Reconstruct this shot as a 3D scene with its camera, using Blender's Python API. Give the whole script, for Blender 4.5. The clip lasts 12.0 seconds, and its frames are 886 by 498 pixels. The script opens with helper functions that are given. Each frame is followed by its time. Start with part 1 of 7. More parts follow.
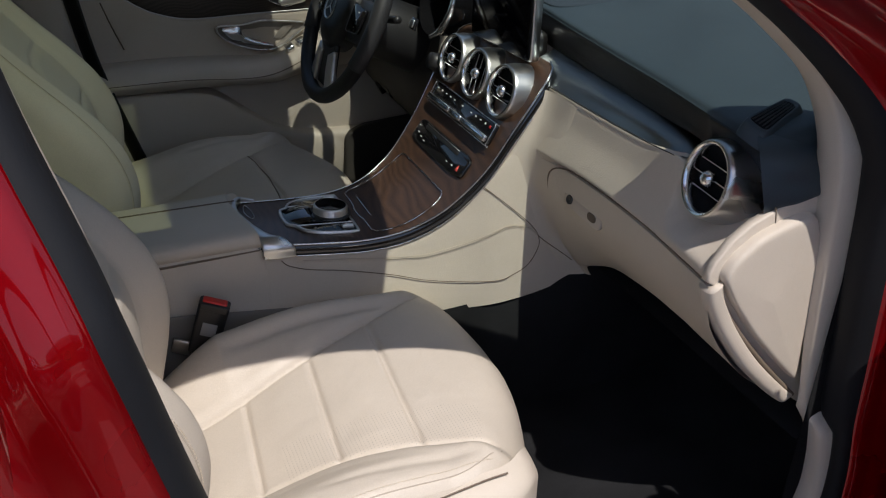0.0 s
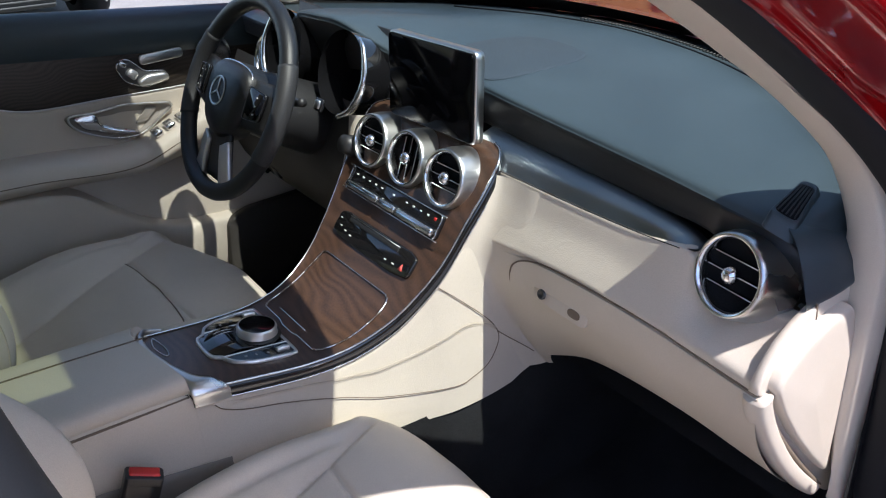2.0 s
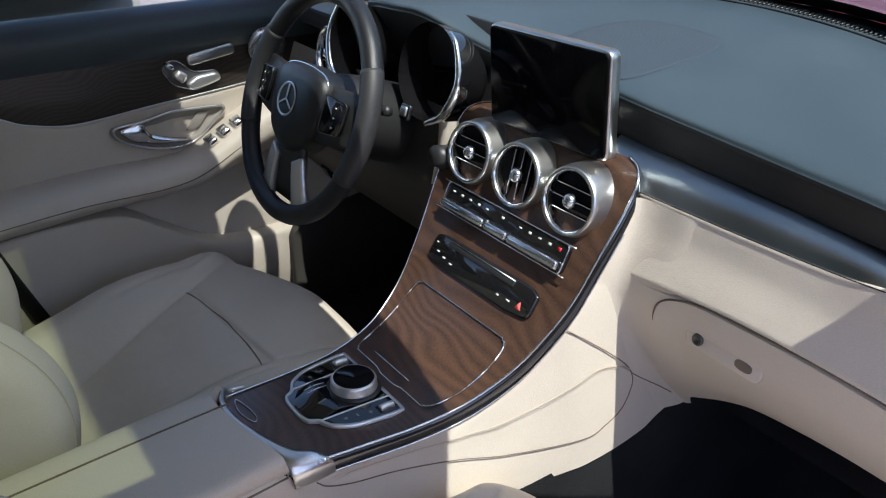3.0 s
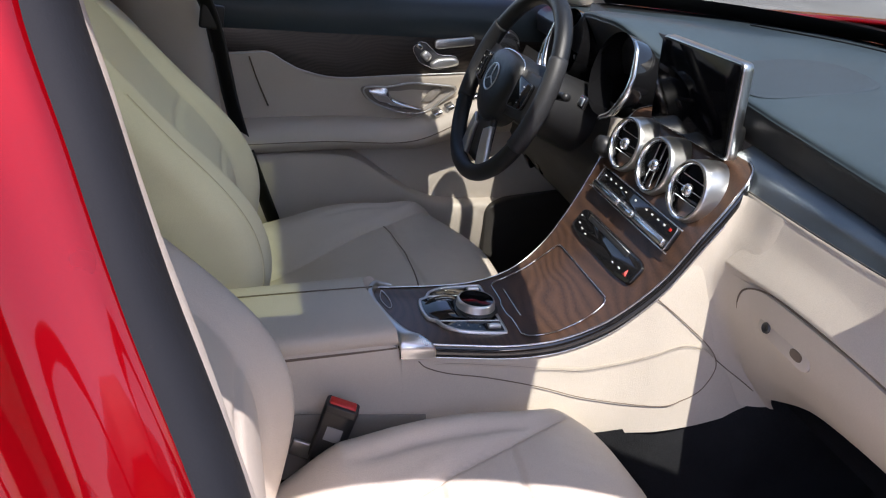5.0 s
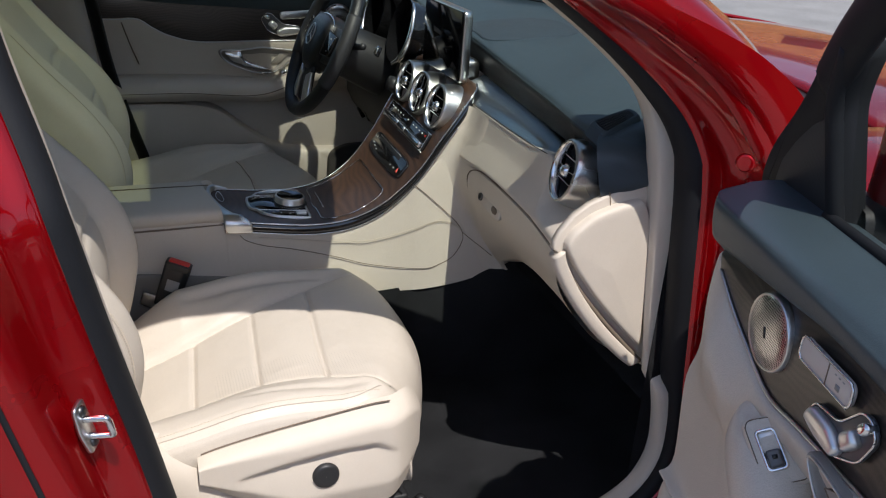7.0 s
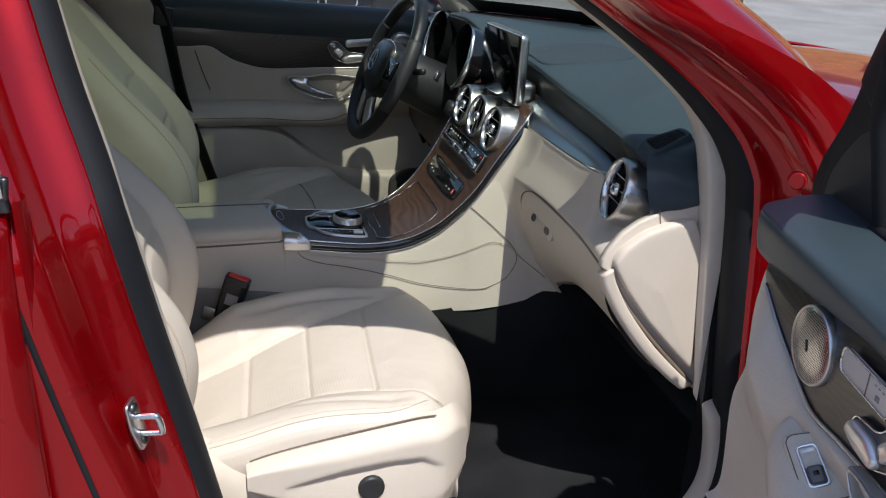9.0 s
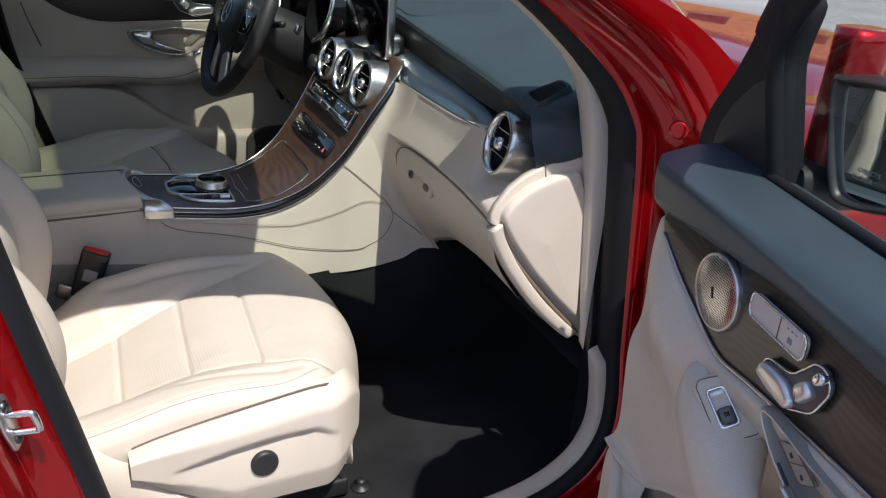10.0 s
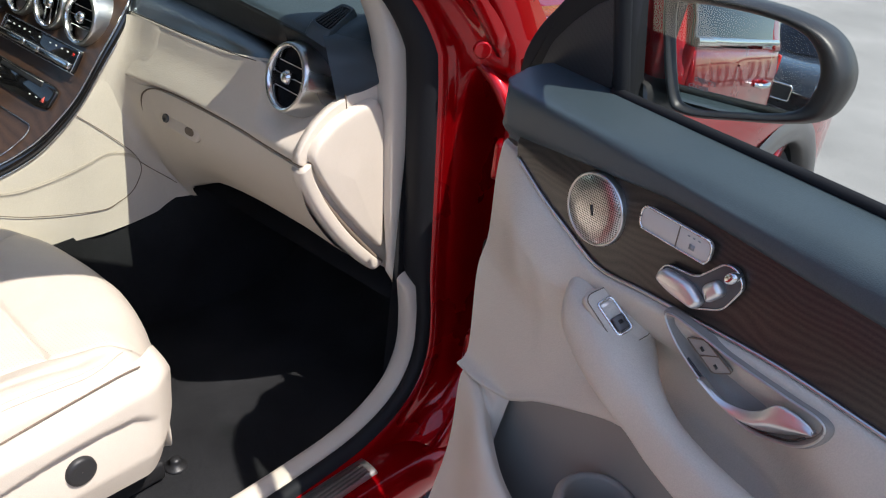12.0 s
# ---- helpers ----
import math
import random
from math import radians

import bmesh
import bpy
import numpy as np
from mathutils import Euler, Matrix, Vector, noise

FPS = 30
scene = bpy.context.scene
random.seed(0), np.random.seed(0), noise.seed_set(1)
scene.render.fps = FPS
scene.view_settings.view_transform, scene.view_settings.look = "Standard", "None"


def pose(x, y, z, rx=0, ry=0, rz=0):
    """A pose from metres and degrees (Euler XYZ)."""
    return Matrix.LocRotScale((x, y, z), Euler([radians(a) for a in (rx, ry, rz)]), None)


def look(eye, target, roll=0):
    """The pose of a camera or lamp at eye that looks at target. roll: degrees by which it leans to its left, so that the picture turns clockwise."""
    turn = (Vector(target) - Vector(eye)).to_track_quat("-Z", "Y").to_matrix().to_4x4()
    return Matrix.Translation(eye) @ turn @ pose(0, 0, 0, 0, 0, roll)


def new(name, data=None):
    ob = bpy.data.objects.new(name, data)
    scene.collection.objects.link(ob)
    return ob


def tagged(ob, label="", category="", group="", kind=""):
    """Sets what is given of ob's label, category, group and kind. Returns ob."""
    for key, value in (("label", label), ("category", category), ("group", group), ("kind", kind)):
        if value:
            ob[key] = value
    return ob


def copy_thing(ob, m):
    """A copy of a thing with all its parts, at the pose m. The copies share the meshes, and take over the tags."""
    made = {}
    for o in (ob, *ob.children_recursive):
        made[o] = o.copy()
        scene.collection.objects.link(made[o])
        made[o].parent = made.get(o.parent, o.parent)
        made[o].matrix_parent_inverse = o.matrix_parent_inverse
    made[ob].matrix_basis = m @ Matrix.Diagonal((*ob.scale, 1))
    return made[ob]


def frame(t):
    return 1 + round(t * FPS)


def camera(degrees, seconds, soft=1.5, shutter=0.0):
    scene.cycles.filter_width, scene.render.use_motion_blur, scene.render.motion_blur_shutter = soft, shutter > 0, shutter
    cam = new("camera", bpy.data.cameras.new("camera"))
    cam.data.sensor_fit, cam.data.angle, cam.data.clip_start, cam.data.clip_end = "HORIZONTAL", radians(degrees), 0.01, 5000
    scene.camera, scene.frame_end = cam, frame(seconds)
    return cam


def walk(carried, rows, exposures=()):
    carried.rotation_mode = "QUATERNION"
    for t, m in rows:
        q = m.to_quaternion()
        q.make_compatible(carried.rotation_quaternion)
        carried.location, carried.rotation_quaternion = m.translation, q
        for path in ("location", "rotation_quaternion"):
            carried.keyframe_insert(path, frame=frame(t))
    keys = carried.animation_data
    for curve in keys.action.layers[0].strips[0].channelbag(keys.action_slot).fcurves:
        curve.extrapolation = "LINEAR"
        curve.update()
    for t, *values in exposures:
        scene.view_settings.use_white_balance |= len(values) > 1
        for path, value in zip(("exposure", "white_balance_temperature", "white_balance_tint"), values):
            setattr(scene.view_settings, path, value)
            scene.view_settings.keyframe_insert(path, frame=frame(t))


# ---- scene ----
cam = camera(55.4, 12.0, 1.15)
PATH = [
    (0, (-0.647, -1.358, 1.45), (0.042, 0.247, 0.475), 0.5),
    (0.5, (-0.693, -1.251, 1.473), (0.189, 0.316, 0.597), -0.9),
    (1, (-0.751, -1.163, 1.496), (0.243, 0.335, 0.618), -0.4),
    (1.5, (-0.761, -1.129, 1.493), (0.28, 0.329, 0.604), 0.6),
    (2, (-0.719, -1.082, 1.481), (0.331, 0.352, 0.564), -0.2),
    (2.5, (-0.689, -0.908, 1.487), (0.307, 0.525, 0.508), -2.5),
    (2.7, (-0.692, -0.822, 1.488), (0.294, 0.601, 0.487), -3.0),
    (4.3, (-0.699, -0.831, 1.448), (0.148, 0.734, 0.536), 0.7),
    (4.5, (-0.654, -0.908, 1.464), (0.036, 0.722, 0.531), 0.1),
    (5, (-0.657, -1.146, 1.444), (-0.19, 0.589, 0.564), 1.8),
    (5.5, (-0.654, -1.389, 1.457), (-0.235, 0.367, 0.596), 2.6),
    (6, (-0.593, -1.57, 1.461), (-0.129, 0.173, 0.596), 2.9),
    (6.5, (-0.581, -1.658, 1.446), (0.015, 0.042, 0.577), 4.1),
    (7, (-0.573, -1.696, 1.451), (0.07, -0.003, 0.6), 3.3),
    (7.5, (-0.563, -1.714, 1.451), (-0.034, 0.023, 0.614), 2.2),
    (7.7, (-0.547, -1.727, 1.44), (-0.052, 0.021, 0.603), 2.2),
    (9.3, (-0.552, -1.727, 1.432), (-0.051, 0.046, 0.652), 2.4),
    (9.5, (-0.55, -1.72, 1.431), (-0.002, 0.023, 0.619), 2.6),
    (10, (-0.595, -1.673, 1.424), (0.227, -0.069, 0.559), 4.2),
    (10.5, (-0.704, -1.545, 1.417), (0.416, -0.149, 0.523), 3.5),
    (11, (-0.726, -1.521, 1.419), (0.631, -0.366, 0.511), 4.4),
    (11.5, (-0.735, -1.507, 1.417), (0.666, -0.403, 0.512), 5.4),
    (12, (-0.732, -1.499, 1.414), (0.662, -0.446, 0.44), 7.6),
]
walk(cam, [(t, look(eye, target, roll)) for t, eye, target, roll in PATH],
     [(0.0, -0.1, 6500, 14), (0.6, 0.45, 6350, 10), (1.2, 0.98, 6200, 16), (2.7, 1.0, 6100, 17), (4.3, 1.35, 6400, 31), (5.3, 0.9, 6350, 20), (5.9, 0.55, 6400, 14), (6.5, 0.22, 6400, 12),
      (7.7, 0.3, 6350, 13), (9.5, 0.35, 6250, 11), (10.5, 0.6, 6500, 13), (12.0, 0.75, 6500, 13)])

# ---- light ----
SUN = Vector((0.06, -0.55, 1.0)).normalized()
world = bpy.data.worlds.new("sky")
scene.world = world
world.use_nodes = True
sky = world.node_tree.nodes.new("ShaderNodeTexSky")
sky.sky_type = "NISHITA"
sky.sun_disc = False
sky.sun_elevation = math.asin(SUN.z)
sky.sun_rotation = math.atan2(SUN.x, SUN.y)
back = world.node_tree.nodes["Background"]
back.inputs["Strength"].default_value = 0.15
world.node_tree.links.new(sky.outputs["Color"], back.inputs["Color"])
sun_data = bpy.data.lights.new("sun", "SUN")
sun_data.energy, sun_data.angle, sun_data.color = 4.1, radians(0.55), (1.0, 0.96, 0.89)
sun = new("sun", sun_data)
sun.matrix_world = look(SUN * 20, (0, 0, 0))
scene.view_settings.exposure = 0.0

# ---- materials ----
def material(name, color, rough=0.5, metal=0.0, grain=0.0, grain_size=400.0, bump=0.0, stain=0.06, stain_size=7.0,
             coat=0.0, spec=0.5, wear=0.05, wrinkle=0.0):
    """A painted, leather or plastic surface with fine grain relief and broad uneven tone."""
    m = bpy.data.materials.new(name)
    m.use_nodes = True
    nt = m.node_tree
    b = nt.nodes["Principled BSDF"]
    tc = nt.nodes.new("ShaderNodeTexCoord")
    broad = nt.nodes.new("ShaderNodeTexNoise")
    broad.inputs["Scale"].default_value = stain_size
    broad.inputs["Detail"].default_value = 4
    nt.links.new(tc.outputs["Object"], broad.inputs["Vector"])
    fine = nt.nodes.new("ShaderNodeTexNoise")
    fine.inputs["Scale"].default_value = grain_size
    fine.inputs["Detail"].default_value = 2
    nt.links.new(tc.outputs["Object"], fine.inputs["Vector"])
    ramp = nt.nodes.new("ShaderNodeMapRange")
    ramp.inputs["From Min"].default_value, ramp.inputs["From Max"].default_value = 0.3, 0.7
    ramp.inputs["To Min"].default_value, ramp.inputs["To Max"].default_value = 1 - stain, 1 + stain
    nt.links.new(broad.outputs["Fac"], ramp.inputs["Value"])
    ramp2 = nt.nodes.new("ShaderNodeMapRange")
    ramp2.inputs["From Min"].default_value, ramp2.inputs["From Max"].default_value = 0.3, 0.7
    ramp2.inputs["To Min"].default_value, ramp2.inputs["To Max"].default_value = 1 - grain, 1 + grain
    nt.links.new(fine.outputs["Fac"], ramp2.inputs["Value"])
    mul = nt.nodes.new("ShaderNodeMath")
    mul.operation = "MULTIPLY"
    nt.links.new(ramp.outputs[0], mul.inputs[0])
    nt.links.new(ramp2.outputs[0], mul.inputs[1])
    tint = nt.nodes.new("ShaderNodeVectorMath")
    tint.operation = "SCALE"
    tint.inputs[0].default_value = color
    nt.links.new(mul.outputs[0], tint.inputs["Scale"])
    nt.links.new(tint.outputs[0], b.inputs["Base Color"])
    rr = nt.nodes.new("ShaderNodeMapRange")
    rr.inputs["From Min"].default_value, rr.inputs["From Max"].default_value = 0.3, 0.7
    rr.inputs["To Min"].default_value, rr.inputs["To Max"].default_value = max(0.01, rough - wear), min(1, rough + wear)
    nt.links.new(broad.outputs["Fac"], rr.inputs["Value"])
    nt.links.new(rr.outputs[0], b.inputs["Roughness"])
    b.inputs["Metallic"].default_value = metal
    b.inputs["Specular IOR Level"].default_value = spec
    b.inputs["Coat Weight"].default_value = coat
    b.inputs["Coat Roughness"].default_value = 0.03
    if bump:
        vor = nt.nodes.new("ShaderNodeTexVoronoi")
        vor.inputs["Scale"].default_value = grain_size
        nt.links.new(tc.outputs["Object"], vor.inputs["Vector"])
        bn = nt.nodes.new("ShaderNodeBump")
        bn.inputs["Strength"].default_value = bump
        bn.inputs["Distance"].default_value = 0.0006
        nt.links.new(vor.outputs["Distance"], bn.inputs["Height"])
        nt.links.new(bn.outputs[0], b.inputs["Normal"])
        if wrinkle:
            soft = nt.nodes.new("ShaderNodeTexNoise")
            soft.inputs["Scale"].default_value = 38
            soft.inputs["Detail"].default_value = 5
            soft.inputs["Roughness"].default_value = 0.62
            nt.links.new(tc.outputs["Object"], soft.inputs["Vector"])
            fold = nt.nodes.new("ShaderNodeBump")
            fold.inputs["Strength"].default_value = wrinkle
            fold.inputs["Distance"].default_value = 0.004
            nt.links.new(soft.outputs["Fac"], fold.inputs["Height"])
            nt.links.new(fold.outputs[0], bn.inputs["Normal"])
    return m


def wood_material(name, dark, light, scale, axis, rough, coat, swirl=30):
    """Open-grain walnut with wavy figure along one axis."""
    m = bpy.data.materials.new(name)
    m.use_nodes = True
    nt = m.node_tree
    b = nt.nodes["Principled BSDF"]
    tc = nt.nodes.new("ShaderNodeTexCoord")
    mp = nt.nodes.new("ShaderNodeMapping")
    mp.inputs["Scale"].default_value = [1.0 if n == axis else 0.55 for n in range(3)]
    mp.inputs["Rotation"].default_value = (0.1, 0.15, 0.12)
    nt.links.new(tc.outputs["Object"], mp.inputs["Vector"])
    wave = nt.nodes.new("ShaderNodeTexWave")
    wave.wave_profile = "TRI"
    wave.bands_direction = "XYZ"[axis]
    wave.inputs["Scale"].default_value = scale * 0.34
    wave.inputs["Distortion"].default_value = swirl
    wave.inputs["Detail"].default_value = 1.4
    wave.inputs["Detail Scale"].default_value = 0.42
    wave.inputs["Detail Roughness"].default_value = 0.42
    nt.links.new(mp.outputs[0], wave.inputs["Vector"])
    pores = nt.nodes.new("ShaderNodeTexNoise")
    pores.inputs["Scale"].default_value = scale * 9
    pores.inputs["Detail"].default_value = 3
    nt.links.new(mp.outputs[0], pores.inputs["Vector"])
    mix = nt.nodes.new("ShaderNodeMath")
    mix.operation = "MULTIPLY_ADD"
    mix.inputs[1].default_value = 0.45
    nt.links.new(wave.outputs["Fac"], mix.inputs[0])
    nt.links.new(pores.outputs["Fac"], mix.inputs[2])
    cr_ = nt.nodes.new("ShaderNodeValToRGB")
    cr_.color_ramp.elements[0].position, cr_.color_ramp.elements[0].color = 0.35, (*dark, 1)
    cr_.color_ramp.elements[1].position, cr_.color_ramp.elements[1].color = 1.0, (*light, 1)
    nt.links.new(mix.outputs[0], cr_.inputs["Fac"])
    nt.links.new(cr_.outputs["Color"], b.inputs["Base Color"])
    b.inputs["Roughness"].default_value = rough
    b.inputs["Coat Weight"].default_value = coat
    b.inputs["Coat Roughness"].default_value = 0.15
    bn = nt.nodes.new("ShaderNodeBump")
    bn.inputs["Strength"].default_value = 0.25
    bn.inputs["Distance"].default_value = 0.0004
    nt.links.new(mix.outputs[0], bn.inputs["Height"])
    nt.links.new(bn.outputs[0], b.inputs["Normal"])
    return m


def glass_material(name, color, rough=0.0, gloss=0.45):
    m = bpy.data.materials.new(name)
    m.use_nodes = True
    nt = m.node_tree
    nt.nodes.remove(nt.nodes["Principled BSDF"])
    tr = nt.nodes.new("ShaderNodeBsdfTransparent")
    tr.inputs["Color"].default_value = (*color, 1)
    gl = nt.nodes.new("ShaderNodeBsdfGlossy")
    gl.inputs["Roughness"].default_value = rough
    fr = nt.nodes.new("ShaderNodeFresnel")
    fr.inputs["IOR"].default_value = 1.45
    mx = nt.nodes.new("ShaderNodeMixShader")
    less = nt.nodes.new("ShaderNodeMath")
    less.operation = "MULTIPLY"
    less.inputs[1].default_value = gloss
    nt.links.new(fr.outputs[0], less.inputs[0])
    nt.links.new(less.outputs[0], mx.inputs[0])
    nt.links.new(tr.outputs[0], mx.inputs[1])
    nt.links.new(gl.outputs[0], mx.inputs[2])
    nt.links.new(mx.outputs[0], nt.nodes["Material Output"].inputs["Surface"])
    return m


CREAM = material("cream leather", (0.58, 0.515, 0.435), 0.46, grain=0.05, grain_size=650, bump=0.34, stain=0.045, spec=0.42, wrinkle=0.22)
CREAM_PLASTIC = material("cream soft plastic", (0.61, 0.54, 0.455), 0.55, grain=0.05, grain_size=900, bump=0.3, stain=0.035, spec=0.35)
SEAM = material("seam shadow", (0.17, 0.13, 0.095), 0.8, stain=0.1)
SEAM_PALE = material("leather seam", (0.46, 0.40, 0.33), 0.8, stain=0.1)
STITCH = material("cream thread", (0.62, 0.54, 0.43), 0.8, stain=0.1)
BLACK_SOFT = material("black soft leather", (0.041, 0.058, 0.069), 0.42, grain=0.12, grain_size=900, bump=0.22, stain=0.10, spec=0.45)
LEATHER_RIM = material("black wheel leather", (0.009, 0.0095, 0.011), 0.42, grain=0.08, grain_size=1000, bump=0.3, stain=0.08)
BLACK_PLASTIC = material("black plastic", (0.018, 0.018, 0.019), 0.42, grain=0.05, grain_size=1500, bump=0.1, stain=0.08)
BLACK_GLOSS = material("piano black", (0.008, 0.008, 0.009), 0.08, stain=0.1, coat=0.6, wear=0.03)
LINING = material("dark grey lining", (0.034, 0.030, 0.026), 0.6, grain=0.15, grain_size=900, bump=0.3, stain=0.15)
BLACK_CARPET = material("black carpet", (0.023, 0.0235, 0.025), 0.95, grain=0.6, grain_size=1500, bump=1.0, stain=0.25, spec=0.02)
RUBBER = material("black rubber seal", (0.0105, 0.0115, 0.014), 0.68, grain=0.05, grain_size=600, bump=0.1, stain=0.12, spec=0.25)
CHROME = material("chrome", (0.78, 0.79, 0.8), 0.19, metal=1.0, stain=0.03, wear=0.04)
BRIGHT = material("satin chrome", (0.74, 0.73, 0.72), 0.33, metal=0.85, stain=0.03)
SILVER = material("satin silver", (0.62, 0.62, 0.61), 0.32, metal=1.0, grain=0.03, grain_size=2000, stain=0.03)
TRIM_GREY = material("satin grey trim", (0.27, 0.30, 0.315), 0.30, metal=1.0, grain=0.08, grain_size=1200, stain=0.06)
ALUMINIUM = material("brushed aluminium", (0.50, 0.51, 0.52), 0.34, metal=1.0, grain=0.08, grain_size=1200, stain=0.04)
RED = material("red metallic paint", (0.33, 0.0012, 0.004), 0.30, metal=0.62, grain=0.15, grain_size=3000, stain=0.04, coat=0.9, spec=0.05)
WOOD = wood_material("brown walnut", (0.036, 0.019, 0.012), (0.088, 0.045, 0.027), 60, 0, 0.36, 0.25)
WOOD_DARK = wood_material("dark ash wood", (0.012, 0.009, 0.007), (0.046, 0.036, 0.029), 120, 2, 0.36, 0.2, 22)
SCREEN = material("switched-off screen", (0.003, 0.003, 0.004), 0.06, stain=0.03, wear=0.01, spec=0.1)
DARK_TRIM = material("dark grey trim", (0.10, 0.10, 0.105), 0.35, metal=0.4, stain=0.05)
GREY_BIN = material("grey cream lining", (0.30, 0.27, 0.24), 0.6, grain=0.04, grain_size=900, bump=0.1)
BIN_GREY = material("dark grey bin lining", (0.26, 0.235, 0.21), 0.6, grain=0.04, grain_size=900, bump=0.1)
PEARL = material("pale satin keys", (0.55, 0.50, 0.46), 0.4, stain=0.03)
SEAT_GREY = material("grey plastic", (0.20, 0.185, 0.165), 0.6, grain=0.05, grain_size=900, bump=0.2)
DARK_METAL = material("dark metal", (0.12, 0.12, 0.12), 0.4, metal=1.0)
ASPHALT = material("worn asphalt", (0.235, 0.232, 0.225), 0.9, grain=0.35, grain_size=260, bump=0.8, stain=0.18, stain_size=1.3, spec=0.3)
BRICK = material("tan brick", (0.42, 0.20, 0.075), 0.85, grain=0.2, grain_size=9, bump=0.3, stain=0.2, stain_size=1.5)
BARK = material("bark", (0.10, 0.075, 0.055), 0.9, grain=0.3, grain_size=60, bump=0.6)
WHITE_MARK = material("white mark", (0.75, 0.75, 0.73), 0.6)
GREY_MARK = material("grey mark", (0.25, 0.25, 0.25), 0.6)
RED_MARK = material("red plastic", (0.55, 0.02, 0.015), 0.35)
GLASS = glass_material("window glass", (0.80, 0.86, 0.78))
DOOR_GLASS = glass_material("door glass", (0.86, 0.90, 0.86), gloss=0.08)
GLASS_ROOF = glass_material("green roof glass", (0.36, 0.40, 0.30))
GLASS_TINT = glass_material("tinted glass", (0.06, 0.065, 0.075))
GLASS_DARK = material("privacy glass", (0.004, 0.005, 0.009), 0.02, stain=0.02, wear=0.0, spec=0.3)
MIRROR = material("mirror", (0.9, 0.91, 0.92), 0.01, metal=1.0, stain=0.01, wear=0.0)
BLACK_PAINT = material("black car paint", (0.012, 0.013, 0.016), 0.25, stain=0.05, coat=1.0)
WHITE_PAINT = material("white car paint", (0.78, 0.78, 0.76), 0.3, stain=0.03, coat=0.8)

RED_LIT = material("red warning print", (0.8, 0.12, 0.10), 0.5)


def perforated(name, color, scale, hole, rough, metal=0.0, depth=0.8):
    """A skin with a close pattern of small dark holes."""
    m = material(name, color, rough, metal=metal)
    nt = m.node_tree
    b = nt.nodes["Principled BSDF"]
    tc = nt.nodes["Texture Coordinate"]
    vor = nt.nodes.new("ShaderNodeTexVoronoi")
    vor.inputs["Scale"].default_value = scale
    vor.inputs["Randomness"].default_value = 0.0
    vor.voronoi_dimensions = "3D" if depth == 0.4 else "2D"
    nt.links.new(tc.outputs["Object"], vor.inputs["Vector"])
    gt = nt.nodes.new("ShaderNodeMath")
    gt.operation = "GREATER_THAN"
    gt.inputs[1].default_value = hole
    nt.links.new(vor.outputs["Distance"], gt.inputs[0])
    mul = nt.nodes.new("ShaderNodeVectorMath")
    mul.operation = "SCALE"
    src = b.inputs["Base Color"].links[0].from_socket
    nt.links.new(src, mul.inputs[0])
    add = nt.nodes.new("ShaderNodeMath")
    add.operation = "MULTIPLY_ADD"
    add.inputs[1].default_value, add.inputs[2].default_value = depth, 1 - depth
    nt.links.new(gt.outputs[0], add.inputs[0])
    nt.links.new(add.outputs[0], mul.inputs["Scale"])
    nt.links.new(mul.outputs[0], b.inputs["Base Color"])
    return m


GRILLE = perforated("perforated black grille", (0.052, 0.068, 0.082), 260, 0.34, 0.5, depth=0.75)
PERFORATED = perforated("perforated black leather", (0.03, 0.03, 0.032), 420, 0.38, 0.55, depth=0.4)
CREAM_HOLES = perforated("perforated cream leather", (0.58, 0.515, 0.435), 210, 0.16, 0.48, depth=0.28)
SPEAKER = perforated("perforated aluminium", (0.62, 0.62, 0.62), 420, 0.36, 0.3, 1.0)


# ---- mesh helpers ----
def part(name, bm, mat, parent=None, label="", smooth=True):
    me = bpy.data.meshes.new(name)
    bmesh.ops.recalc_face_normals(bm, faces=bm.faces)
    for f in bm.faces:
        f.smooth = smooth
    bm.to_mesh(me)
    bm.free()
    me.materials.append(mat)
    ob = new(name, me)
    if parent is not None:
        ob.parent = parent
    if label:
        tagged(ob, label)
    return ob


def thing(name, label, category, group="", kind=""):
    return tagged(new(name), label, category, group, kind)


def curve_pts(pts, n, closed=False):
    """Catmull-Rom samples through the points."""
    p = [Vector(q) for q in pts]
    if len(p) == 2 and not closed:
        return [p[0].lerp(p[1], k / (n - 1)) for k in range(n)]
    if closed:
        p = [p[-1]] + p + [p[0], p[1]]
    else:
        p = [2 * p[0] - p[1]] + p + [2 * p[-1] - p[-2]]
    out, spans = [], len(p) - 3
    for k in range(n):
        s = k * spans / (n if closed else n - 1)
        i = min(int(s), spans - 1)
        t = s - i
        a, b, c, d = p[i:i + 4]
        out.append(0.5 * (2 * b + (c - a) * t + (2 * a - 5 * b + 4 * c - d) * t * t + (3 * b - a - 3 * c + d) * t ** 3))
    return out


def grid_mesh(rows, wrap=False, caps=False):
    """Quads between rows of points; wrap closes each row; caps fill the first and last row."""
    bm = bmesh.new()
    vs = [[bm.verts.new(p) for p in r] for r in rows]
    n = len(rows[0])
    for a, b in zip(vs, vs[1:]):
        for k in range(n if wrap else n - 1):
            bm.faces.new((a[k], a[(k + 1) % n], b[(k + 1) % n], b[k]))
    if caps:
        bm.faces.new(vs[0])
        bm.faces.new(vs[-1][::-1])
    return bm


